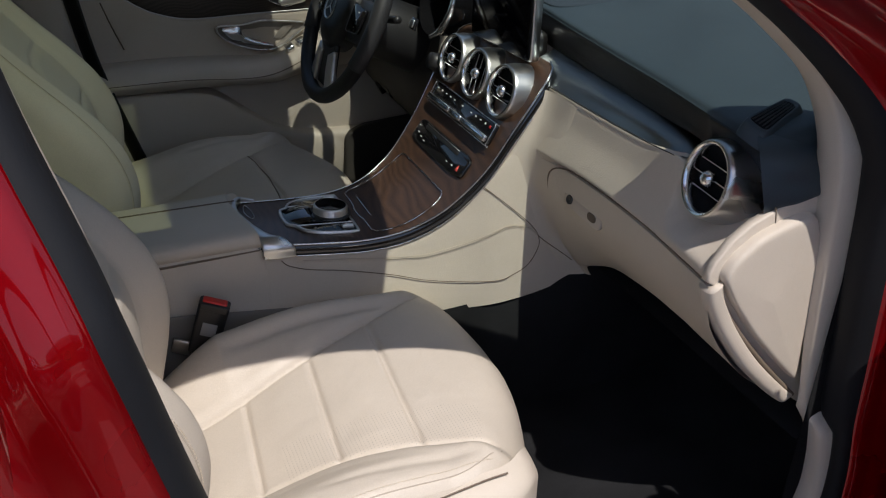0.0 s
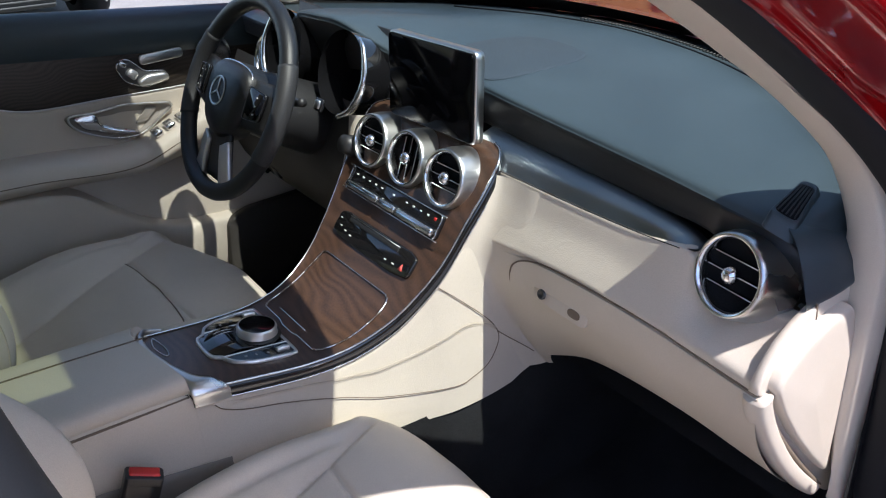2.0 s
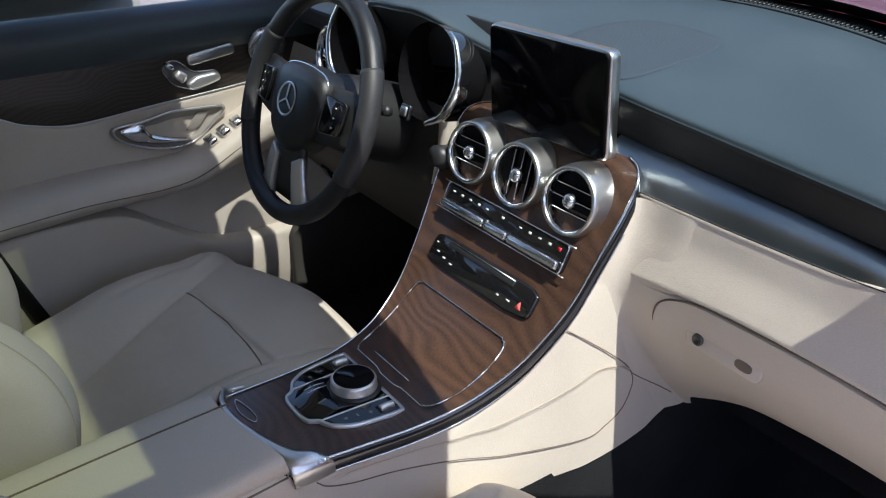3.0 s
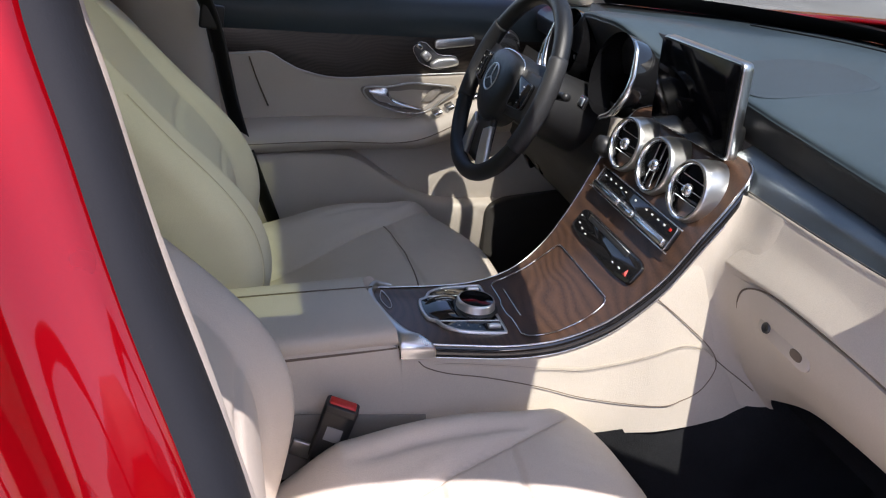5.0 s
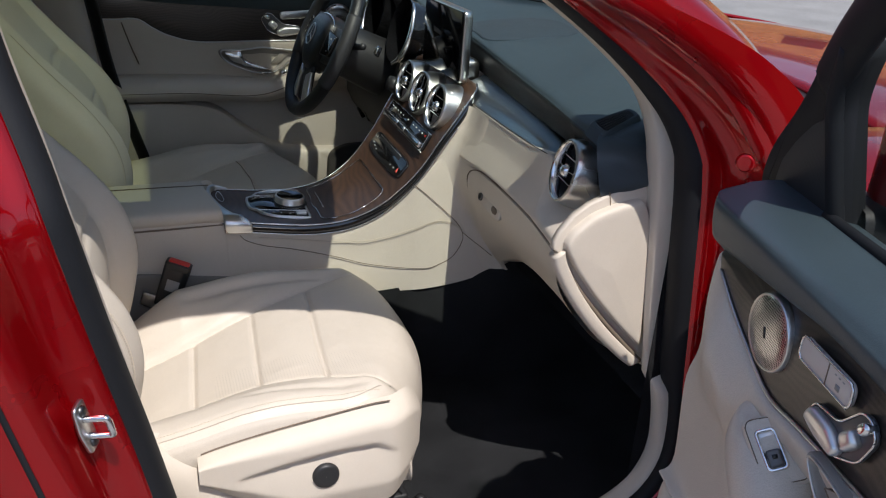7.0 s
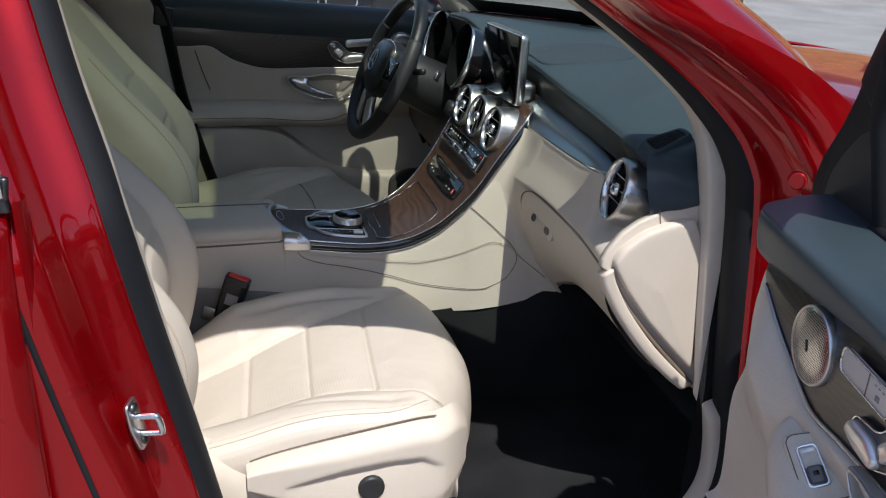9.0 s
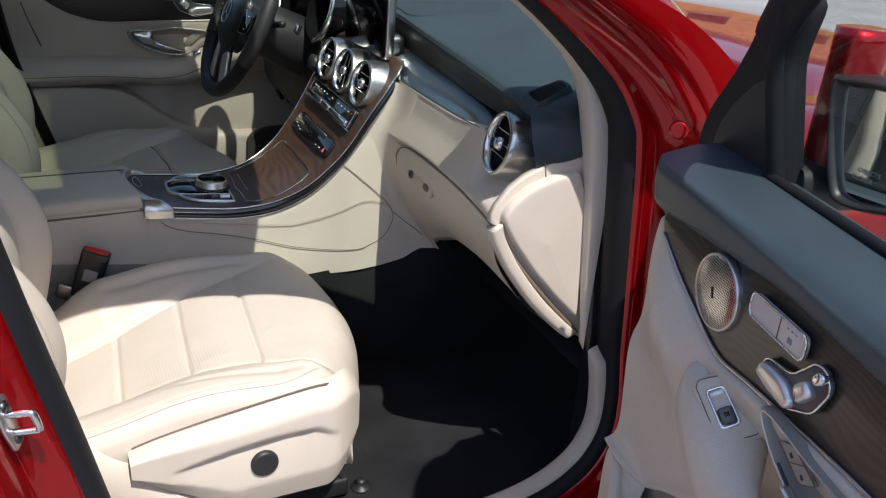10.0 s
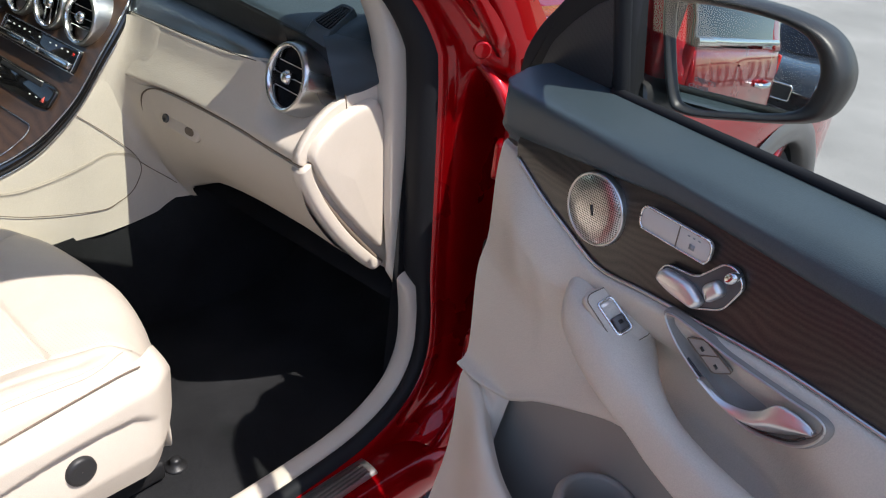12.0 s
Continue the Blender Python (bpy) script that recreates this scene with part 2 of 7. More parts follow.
def loft(sections, n=16, m=24, wrap=False, caps=False, thick=0.0):
    """A smooth skin through sections of control points."""
    cols = [curve_pts(s, n, wrap) for s in sections]
    rows = list(zip(*[curve_pts([c[k] for c in cols], m) for k in range(n)]))
    bm = grid_mesh(rows, wrap, caps)
    if thick:
        bmesh.ops.recalc_face_normals(bm, faces=bm.faces)
        bmesh.ops.solidify(bm, geom=bm.faces[:] + bm.edges[:] + bm.verts[:], thickness=thick)
    return bm


def tube(pts, r, n=40, k=8, closed=False, flat=1.0, up=(0, 0, 1), smooth=True):
    """A round rod along the points; flat squeezes it along up."""
    p = curve_pts(pts, n, closed) if smooth else [Vector(q) for q in pts]
    n = len(p)
    rows = []
    for i, q in enumerate(p):
        a, b = (p[(i - 1) % n], p[(i + 1) % n]) if closed else (p[max(i - 1, 0)], p[min(i + 1, n - 1)])
        t = (b - a).normalized()
        s = t.cross(Vector(up))
        s = s.normalized() if s.length > 1e-5 else t.orthogonal().normalized()
        w = s.cross(t).normalized()
        rr = r(i / (n - 1)) if callable(r) else r
        rows.append([q + s * (math.cos(2 * math.pi * j / k) * rr) + w * (math.sin(2 * math.pi * j / k) * rr * flat) for j in range(k)])
    if closed:
        rows.append(rows[0])
    bm = grid_mesh(rows, True, not closed)
    if closed:
        bmesh.ops.remove_doubles(bm, verts=bm.verts, dist=1e-6)
    return bm


def box(size, m=None, bevel=0.004, seg=2):
    bm = bmesh.new()
    bmesh.ops.create_cube(bm, size=1, matrix=Matrix.Diagonal((*size, 1)))
    if bevel:
        bmesh.ops.bevel(bm, geom=bm.edges[:], offset=min(bevel, min(size) * 0.45), segments=seg, affect="EDGES", profile=0.6)
    if m is not None:
        bm.transform(m)
    return bm


def lathe(profile, m=None, n=32):
    """Turns (radius, height) pairs round local z."""
    rows = [[Vector((r * math.cos(2 * math.pi * k / n), r * math.sin(2 * math.pi * k / n), h)) for k in range(n)] for r, h in profile]
    bm = grid_mesh(rows, True, False)
    bmesh.ops.remove_doubles(bm, verts=bm.verts, dist=1e-6)
    if m is not None:
        bm.transform(m)
    return bm


def plate(outline, depth, m=None, bevel=0.003, seg=2):
    """A flat plate of that outline in local xy, its face at z = 0 and its back at -depth."""
    bm = bmesh.new()
    f = bm.faces.new([bm.verts.new((x, y, 0)) for x, y in outline])
    bmesh.ops.recalc_face_normals(bm, faces=bm.faces)
    if f.normal.z < 0:
        f.normal_flip()
    ext = bmesh.ops.extrude_face_region(bm, geom=[f])
    bmesh.ops.translate(bm, vec=(0, 0, -depth), verts=[g for g in ext["geom"] if isinstance(g, bmesh.types.BMVert)])
    bmesh.ops.recalc_face_normals(bm, faces=bm.faces)
    if bevel:
        top = [e for e in bm.edges if all(abs(v.co.z) < 1e-7 for v in e.verts)]
        bmesh.ops.bevel(bm, geom=top, offset=bevel, segments=seg, affect="EDGES", profile=0.5)
    if m is not None:
        bm.transform(m)
    return bm


def rounded(pts, r, n=5):
    """A polygon with rounded corners."""
    out = []
    p = [Vector(q) for q in pts]
    for i, q in enumerate(p):
        a, b = (p[i - 1] - q), (p[(i + 1) % len(p)] - q)
        d = min(r, a.length * 0.45, b.length * 0.45)
        a, b = q + a.normalized() * d, q + b.normalized() * d
        for k in range(n):
            t = k / (n - 1)
            out.append((1 - t) ** 2 * a + 2 * t * (1 - t) * q + t * t * b)
    return [(v.x, v.y) for v in out]


def frame_of(origin, xdir, zdir):
    """A pose at origin whose x axis is near xdir and whose z axis is zdir."""
    z = Vector(zdir).normalized()
    x = Vector(xdir)
    x = (x - z * x.dot(z)).normalized()
    y = z.cross(x)
    return Matrix(((x.x, y.x, z.x, origin[0]), (x.y, y.y, z.y, origin[1]), (x.z, y.z, z.z, origin[2]), (0, 0, 0, 1)))


def ellipse(a, b, n=32, power=2.0):
    out = []
    for k in range(n):
        c, s = math.cos(2 * math.pi * k / n), math.sin(2 * math.pi * k / n)
        out.append((a * math.copysign(abs(c) ** (2 / power), c), b * math.copysign(abs(s) ** (2 / power), s)))
    return out

# ---- car body: door opening, roof, glass, bonnet ----
car = thing("car", "glossy red metallic car body with its passenger doorway open", "car")

# the doorway's outline in the (x, z) plane, from the rear pillar down, along the sill, up the front pillar and back under the roof
DOORWAY = [(-0.727, 1.30), (-0.709, 1.22), (-0.677, 1.10), (-0.645, 0.93), (-0.613, 0.77), (-0.585, 0.62), (-0.56, 0.51), (-0.48, 0.445),
           (-0.2, 0.435), (-0.05, 0.437), (0.04, 0.445), (0.108, 0.467), (0.157, 0.505), (0.184, 0.555), (0.188, 0.62), (0.179, 0.70), (0.158, 0.90), (0.140, 1.05), (0.113, 1.14),
           (0.044, 1.213), (-0.055, 1.285), (-0.2, 1.375), (-0.36, 1.455), (-0.52, 1.50), (-0.66, 1.505), (-0.735, 1.46), (-0.743, 1.38)]


def lean(z):
    """How far the body side leans inwards above the belt."""
    return max(0.0, z - 1.08) * 0.36


def doorway_strip(profile, span=None, n=180, side=1, k=1, slim=0.0, front=0.0, low=None, deep=0.0):
    """A strip swept round the doorway; profile holds (outward offset, y) pairs, low those along the sill."""
    loop = curve_pts([(x, 0, z) for x, z in DOORWAY], n, True)
    idx = range(n + 1) if span is None else range(*span)
    prof = curve_pts([(a, b, 0) for a, b in profile], k * (len(profile) - 1) + 1)
    prof_low = curve_pts([(a, b, 0) for a, b in low or profile], len(prof))
    rows = []
    for i in idx:
        p, a, b = loop[i % n], loop[(i - 2) % n], loop[(i + 2) % n]
        t = (b - a).normalized()
        q = Vector((t.z, 0, -t.x))
        sc = 1.0 if p.z < 1.08 else max(0.3, 1 - (p.z - 1.08) * 3.5) if p.x > -0.6 else 1.0
        fw = 0.018 * max(0.0, min(1.0, (p.x + 0.15) / 0.15)) * max(0.0, min(1.0, (p.z - 0.5) / 0.2))
        g = max(0.0, min(1.0, (0.705 - p.z) / 0.025)) if low and p.x > -0.55 else 0.0
        rows.append([Vector((p.x, side * (v.y + fw * max(0.0, min(1.0, (-0.69 - v.y) / 0.04, (v.y + 0.874) / 0.06)) - max(0.0, v.y + 0.73) * slim * (1 - g) * max(0.0, min(1.0, (0.92 - p.z) / 0.2)) + lean(p.z)), p.z)) + q * (v.x * sc + front * fw / 0.018 * max(0.0, min(1.0, (1.16 - p.z) / 0.08)) + deep * fw / 0.018 * max(0.0, min(1.0, (-0.818 - v.y) / 0.012)) * max(0.0, min(1.0, (1.06 - p.z) / 0.08))) for v in (c.lerp(d, g) for c, d in zip(prof, prof_low))])
    if span is None:
        rows[-1] = rows[0]
    bm = grid_mesh(rows)
    bmesh.ops.remove_doubles(bm, verts=bm.verts, dist=1e-6)
    return bm


part("pillar_trim", doorway_strip([(0.05, -0.665), (0.012, -0.67), (-0.001, -0.682), (-0.006, -0.705), (-0.005, -0.732), (-0.001, -0.741), (0.020, -0.746)], k=2, slim=0.65, front=-0.012, low=[(0.03, -0.733), (0.012, -0.734), (0.002, -0.737), (-0.002, -0.745), (-0.002, -0.760), (0.002, -0.772), (0.02, -0.777)]), CREAM_PLASTIC, car, "cream plastic trim round the doorway")
part("door_seal", doorway_strip([(0.004, -0.742), (-0.008, -0.75), (-0.014, -0.765), (-0.011, -0.785), (0.0, -0.797), (0.012, -0.80)], k=2, front=0.010, low=[(0.006, -0.773), (-0.003, -0.776), (-0.007, -0.783), (-0.006, -0.791), (0.0, -0.798), (0.012, -0.80)]), RUBBER, car, "black rubber door seal")
part("door_jamb", doorway_strip([(0.006, -0.797), (0.014, -0.806), (0.034, -0.813), (0.050, -0.826), (0.060, -0.845), (0.072, -0.864), (0.10, -0.873), (0.15, -0.874)], k=3, front=0.008, deep=0.075), RED, car, "red painted door jamb")


ARCH_X, ARCH_Z, ARCH_R = 1.32, 0.36, 0.42
REAR_X = -1.55


def arch_z(x, cx, low=0.40):
    """Lower edge of a wing or side panel, cut by the wheel arch."""
    d = ARCH_R ** 2 - (x - cx) ** 2
    return max(low, ARCH_Z + math.sqrt(d)) if d > 0 else low


# dark gap and pressed seam between the rear pillar and the rear door
part("door_gap", doorway_strip([(0.097, -0.874), (0.0985, -0.8755), (0.1025, -0.8755), (0.104, -0.874)], (0, 44)), RUBBER, car)


def body_side(side):
    """Outer skin behind the front door, cut by the rear wheel arch and drawn in at the tail."""
    secs = []
    for k in range(41):
        x = -0.76 - 2.0 * k / 40
        lo = arch_z(x, REAR_X, 0.36)
        tail = 0.16 * max(0.0, (-x - 2.3) / 0.46) ** 2
        secs.append([(x, side * (y - tail), max(z, lo + dz)) for y, z, dz in ((0.84, 0.36, 0.0), (0.885, 0.5, 0.01), (0.90, 0.75, 0.02), (0.89, 1.0, 0.1), (0.865, 1.135, 0.2))])
    return loft(secs, 14, 60, thick=0.02)


# roof shell with its cream lining and a glass panel over the seats
ROOF = ((-0.120, 1.468, 0.575), (-0.22, 1.51, 0.58), (-0.51, 1.58, 0.59), (-0.8, 1.615, 0.60), (-1.15, 1.62, 0.60), (-1.6, 1.60, 0.58), (-2.2, 1.52, 0.55), (-2.6, 1.40, 0.52))


def roof(drop, rows, y0, y1):
    secs = []
    for x, zc, half in rows:
        bow = 0.15 * max(0.0, min(1.0, (x + 0.7) / 0.6))
        # driver's side bows back less: unseen header edge shaped to shade the far door
        secs.append([(x - bow * abs(y) ** 2.2 * (0.55 if y < 0 else 0.4), half * y, zc - 0.06 * abs(y) ** 2.5 - drop) for y in (y0 + (y1 - y0) * k / 4 for k in range(5))])
    return loft(secs, 16, 16, thick=0.012)


for drop, mat, name, lab in ((0.0, RED, "roof_panel", ""), (0.03, CREAM_PLASTIC, "headliner", "cream woven roof lining")):
    part(name, roof(drop, ROOF[:3], -1, 1), mat, car, lab)
    part(name, roof(drop, ROOF[4:], -1, 1), mat, car, lab)
    part(name, roof(drop, ROOF[2:5], -0.76, -1), mat, car, lab)
    part(name, roof(drop, ROOF[2:5], 0.52, 1), mat, car, lab)
part("glass_roof", roof(0.004, ROOF[2:5], -0.77, 0.53), GLASS_ROOF, car, "green-tinted glass roof panel")
# windscreen, one bent sheet
def screen_at(f, y, lift=0.0):
    """A place on the bent windscreen: f up the slope, y across its foot."""
    return (0.60 - 0.715 * f - 0.42 * (abs(y) / 0.72) ** 2.2 * (1 - 0.55 * f), y * (1 - 0.2 * f), 1.112 + 0.358 * f + 0.02 * f * (1 - f) + lift)


windscreen = part("windscreen", loft([[screen_at(f, y) for y in (-0.72, -0.55, -0.3, 0, 0.3, 0.55, 0.72)] for f in (0, 0.33, 0.67, 1)], 24, 12), GLASS, car, "clear windscreen")
# black ceramic band where the windscreen meets the pillars and the cowl
for s in (-1, 1):
    part("windscreen_band", loft([[screen_at(f, s * y, -0.005) for y in (0.72, 0.70, 0.685)] for f in (0, 0.33, 0.67, 1)], 6, 12), BLACK_PLASTIC, car, "black windscreen edge band")
part("windscreen_band", loft([[screen_at(f, y, -0.004) for y in (-0.7, -0.5, -0.25, 0, 0.25, 0.5, 0.7)] for f in (0, 0.05, 0.1)], 24, 6), BLACK_PLASTIC, car, "black windscreen edge band")
part("cowl", loft([[(x - 0.42 * (abs(y) / 0.72) ** 2.2, y, z) for y in (-0.695, -0.5, -0.25, 0, 0.25, 0.5, 0.72)]
                   for x, z in ((0.52, 1.105), (0.60, 1.108), (0.65, 1.085), (0.80, 1.05))], 20, 10), BLACK_PLASTIC, car, "black plastic cowl under the windscreen")
# bonnet
def bonnet_row(x, half, crown, edge):
    return [(x, -half, edge), (x, -half * 0.82, crown - 0.03), (x, -half * 0.55, crown - 0.012), (x, 0, crown), (x, half * 0.55, crown - 0.012), (x, half * 0.82, crown - 0.03), (x, half, edge)]


part("bonnet", loft([bonnet_row(0.68, 0.66, 1.075, 1.03), bonnet_row(0.9, 0.68, 1.075, 1.02), bonnet_row(1.3, 0.68, 1.045, 0.99), bonnet_row(1.65, 0.66, 0.985, 0.92), bonnet_row(1.85, 0.62, 0.92, 0.83)], 30, 24, thick=0.012), RED, car, "glossy red bonnet")


def wing(s):
    rows = []
    for k in range(34):
        x = 0.20 + 1.66 * k / 33
        top = 1.10 - 0.02 * (x - 0.2) - 0.06 * max(0, x - 0.3) ** 2 - 0.25 * max(0, x - 1.5) ** 2
        bulge = 0.03 * math.exp(-((x - ARCH_X) / 0.4) ** 2) - 0.25 * max(0, x - 1.6) ** 2
        low = min(arch_z(x, ARCH_X), top - 0.2)
        rows.append([(x, s * 0.69, top - 0.005), (x, s * (0.78 + bulge * 0.5), top - 0.012), (x, s * (0.86 + bulge), top - 0.06), (x, s * (0.905 + bulge), top - 0.16), (x, s * (0.912 + bulge), (top - 0.1 + low) / 2), (x, s * (0.905 + bulge), low)])
    return loft(rows, 24, 60, thick=0.01)


part("front_wing", wing(-1), RED, car, "red front wing")
part("front_wing", wing(1), RED, car, "red front wing")
for s, cx in ((-1, ARCH_X), (1, ARCH_X), (-1, REAR_X), (1, REAR_X)):
    out = 0.0 if cx > 0 else -0.03
    part("arch_cladding", loft([[(cx + q * math.cos(a), s * (y + out), ARCH_Z + q * math.sin(a)) for q, y in ((0.43, 0.935), (0.40, 0.948), (0.365, 0.94), (0.36, 0.90))] for a in (math.pi * k / 12 for k in range(13))], 10, 40), DARK_TRIM, car, "dark grey wheel arch cladding")
    wm = frame_of((cx, s * (0.80 + out), 0.36), (1, 0, 0), (0, s, 0))
    wh = new("wheel")
    wh.parent = car
    part("tyre", lathe([(0.25, -0.12), (0.33, -0.12), (0.355, -0.09), (0.36, 0.0), (0.355, 0.085), (0.33, 0.11), (0.25, 0.105)], wm, 48), RUBBER, wh, "black tyre")
    part("rim", lathe([(0.25, 0.10), (0.235, 0.09), (0.225, 0.0), (0.06, -0.01), (0.001, -0.01)], wm, 40), DARK_METAL, wh)
    for k in range(5):
        part("spoke", loft([[wm @ pose(0, 0, 0, 0, 0, 72 * k) @ Vector((x, w * v, h)) for v in (-1, 0, 1)] for x, w, h in ((0.03, 0.03, 0.07), (0.12, 0.022, 0.085), (0.235, 0.034, 0.09))], 8, 10, thick=0.012), SILVER, wh, "satin silver spoke")
    part("hub", lathe([(0.0005, 0.085), (0.03, 0.083), (0.045, 0.07), (0.05, 0.03)], wm, 24), SILVER, wh)
    part("arch_liner", lathe([(0.415, -0.25), (0.42, 0.06 + out)], frame_of((cx, s * 0.82, ARCH_Z), (1, 0, 0), (0, s, 0)), 40), BLACK_PLASTIC, car)
# roof sides, tail and nose
for s in (-1, 1):
    part("roof_side", loft([[(x, s * h, zr), (x, s * (h * 0.4 + y * 0.6), (zr + z) / 2 + 0.012), (x, s * y, z)] for x, h, zr, y, z in ((-0.22, 0.56, 1.43, 0.735, 1.43), (-0.34, 0.565, 1.468, 0.722, 1.468), (-0.45, 0.575, 1.498, 0.714, 1.49), (-0.60, 0.59, 1.535, 0.708, 1.508), (-0.80, 0.595, 1.552, 0.705, 1.525), (-1.15, 0.60, 1.56, 0.705, 1.53), (-1.6, 0.58, 1.54, 0.72, 1.50), (-2.2, 0.55, 1.46, 0.745, 1.42), (-2.6, 0.52, 1.345, 0.74, 1.31))], 10, 40, thick=0.012), RED, car)
    part("quarter_panel", loft([[(x, s * (0.865 - t), 1.13), (x, s * (0.80 - t), 1.27), (x - 0.02, s * (0.745 - t * 0.5), z)] for x, t, z in ((-2.12, 0.0, 1.44), (-2.35, 0.0, 1.40), (-2.6, 0.05, 1.31), (-2.74, 0.13, 1.20))], 10, 14, thick=0.012), RED, car)
    part("tail_light", loft([[(x, s * y, z) for z in (0.98, 1.04, 1.10)] for x, y in ((-2.58, 0.86), (-2.70, 0.80), (-2.78, 0.66), (-2.80, 0.48))], 8, 14, thick=0.02), RED_MARK, car, "red tail light")
    part("headlight", loft([[(x, s * y, z) for z in (0.74, 0.80, 0.86)] for x, y in ((1.72, 0.87), (1.86, 0.78), (1.93, 0.62), (1.95, 0.50))], 8, 14, thick=0.02), SILVER, car, "clear headlight")
part("rear_window", loft([[(x, y, z - 0.05 * abs(y) ** 2) for y in (-0.55, -0.3, 0, 0.3, 0.55)] for x, z in ((-2.60, 1.395), (-2.68, 1.26), (-2.75, 1.12))], 12, 10), GLASS_DARK, car, "dark rear window")
part("tailgate", loft([[(x + 0.16 * abs(y) ** 3, y, z) for y in (-0.70, -0.4, 0, 0.4, 0.70)] for x, z in ((-2.75, 1.13), (-2.81, 1.02), (-2.83, 0.85), (-2.80, 0.66))], 16, 14, thick=0.012), RED, car, "red tailgate")
part("rear_bumper", loft([[(x + 0.22 * abs(y) ** 3, y, z) for y in (-0.84, -0.5, 0, 0.5, 0.84)] for x, z in ((-2.80, 0.68), (-2.90, 0.62), (-2.92, 0.48), (-2.84, 0.32))], 18, 14, thick=0.012), RED, car, "red rear bumper")
part("front_bumper", loft([[(x - 0.26 * abs(y) ** 3, y, z) for y in (-0.86, -0.5, 0, 0.5, 0.86)] for x, z in ((1.86, 0.90), (1.96, 0.84), (2.03, 0.62), (2.05, 0.45), (1.96, 0.26))], 20, 16, thick=0.012), RED, car, "red front bumper")
part("grille", loft([[(x, y, z) for y in (-w, -w * 0.5, 0, w * 0.5, w)] for x, z, w in ((1.975, 0.83, 0.40), (2.035, 0.68, 0.46), (2.055, 0.52, 0.38))], 12, 10, thick=0.015), BLACK_PLASTIC, car, "black front grille")
for z, x in ((0.64, 2.055), (0.71, 2.04)):
    part("grille_bar", tube([(x - 0.01, -0.42, z), (x + 0.012, 0, z), (x - 0.01, 0.42, z)], 0.012, 20, 8), CHROME, car, "chrome grille bar")
# outer skin of the front pillar, between windscreen and doorway
for s in (-1, 1):
    part("front_pillar", loft([[(x0, s * y0, z0), (x0 + 0.035, s * y0, z0 + 0.045), (x0 + 0.085, s * (y0 - 0.06), z0 + 0.05)] for x0, y0, z0 in
                               ((0.195, 0.855, 1.09), (0.122, 0.825, 1.19), (0.01, 0.79, 1.275), (-0.15, 0.755, 1.375), (-0.33, 0.725, 1.455), (-0.6, 0.71, 1.495), (-1.0, 0.71, 1.51))], 8, 30, thick=0.012), RED, car, "red outer front pillar")
part("far_front_pillar", loft([[(x0, y0, z0), (x0 + 0.03, y0 - 0.03, z0 + 0.06), (x0 + 0.07, y0 - 0.09, z0 + 0.05), (x0 + 0.02, y0 - 0.10, z0 - 0.01)] for x0, y0, z0 in
                                   ((0.17, 0.80, 1.05), (0.0, 0.76, 1.25), (-0.2, 0.70, 1.38), (-0.45, 0.64, 1.455), (-0.9, 0.62, 1.47), (-2.0, 0.6, 1.42))], 10, 24, True, True), CREAM_PLASTIC, car, "cream far pillar trim")
part("far_side_panel", body_side(1), RED, car)
part("far_door_pillar", loft([[(x - 0.07, y, z), (x + 0.07, y, z), (x + 0.07, y + 0.06, z), (x - 0.07, y + 0.06, z)] for x, y, z in ((-0.73, 0.78, 0.4), (-0.76, 0.76, 0.9), (-0.79, 0.73, 1.15), (-0.86, 0.62, 1.53))], 16, 12, True, True), CREAM_PLASTIC, car, "cream far door pillar trim")
fw = part("far_rear_window", loft([[(x, 0.85 - 0.36 * max(0, z - 1.12), z) for z in (1.10, 1.3, 1.5)] for x in (-0.85, -1.5, -2.3)], 8, 8), GLASS_TINT, car)
part("far_outer_skin", loft([[(x, y, z) for y, z in ((0.85, 0.36), (0.905, 0.55), (0.92, 0.8), (0.90, 1.0), (0.875, 1.075))] for x in (0.22, -0.2, -0.76)], 12, 8), RED, car)
part("rear_bulkhead", box((0.05, 1.6, 1.2), pose(-1.75, 0, 0.95)), BLACK_PLASTIC, car)
# sill and underbody
part("outer_sill", loft([[(x, -y, z) for y, z in ((0.80, 0.425), (0.85, 0.42), (0.88, 0.40), (0.885, 0.35), (0.86, 0.30))] for x in (-0.8, -0.2, 0.1, 0.30)], 12, 10), RED, car)
part("underbody", box((3.2, 1.6, 0.08), pose(-0.6, 0, 0.30)), BLACK_PLASTIC, car)
part("sill_cladding", loft([[(x, -y, z) for y, z in ((0.865, 0.335), (0.89, 0.32), (0.885, 0.26), (0.84, 0.23))] for x in (-0.8, 0.0, 0.34)], 10, 6), BLACK_PLASTIC, car, "black plastic sill cladding")
part("floor_carpet", loft([[(x, y, z) for x, z in ((-1.7, 0.40), (-0.9, 0.40), (-0.1, 0.40), (0.28, 0.405), (0.45, 0.50), (0.62, 0.75), (0.64, 1.0))] for y in (-0.74, 0, 0.78)], 30, 8), BLACK_CARPET, car, "black floor carpet")
part("footwell_side", loft([[(x, -0.735, z) for z in (0.40, 0.6, 0.8, 1.0)] for x in (0.155, 0.4, 0.66)], 6, 6), BLACK_CARPET, car)
part("far_footwell_side", box((0.5, 0.02, 0.7), pose(0.42, 0.79, 0.72)), BLACK_CARPET, car)

# ---- dashboard ----
dash = thing("dashboard", "two-tone dashboard, black top over cream leather lower panels", "dashboard")


def dash_rear(y):
    """x of the black top's rear edge."""
    return 0.108 - 0.075 * min(0.56, abs(y))


def dash_front(y):
    return 0.545 - 0.40 * (abs(y) / 0.72) ** 2.2


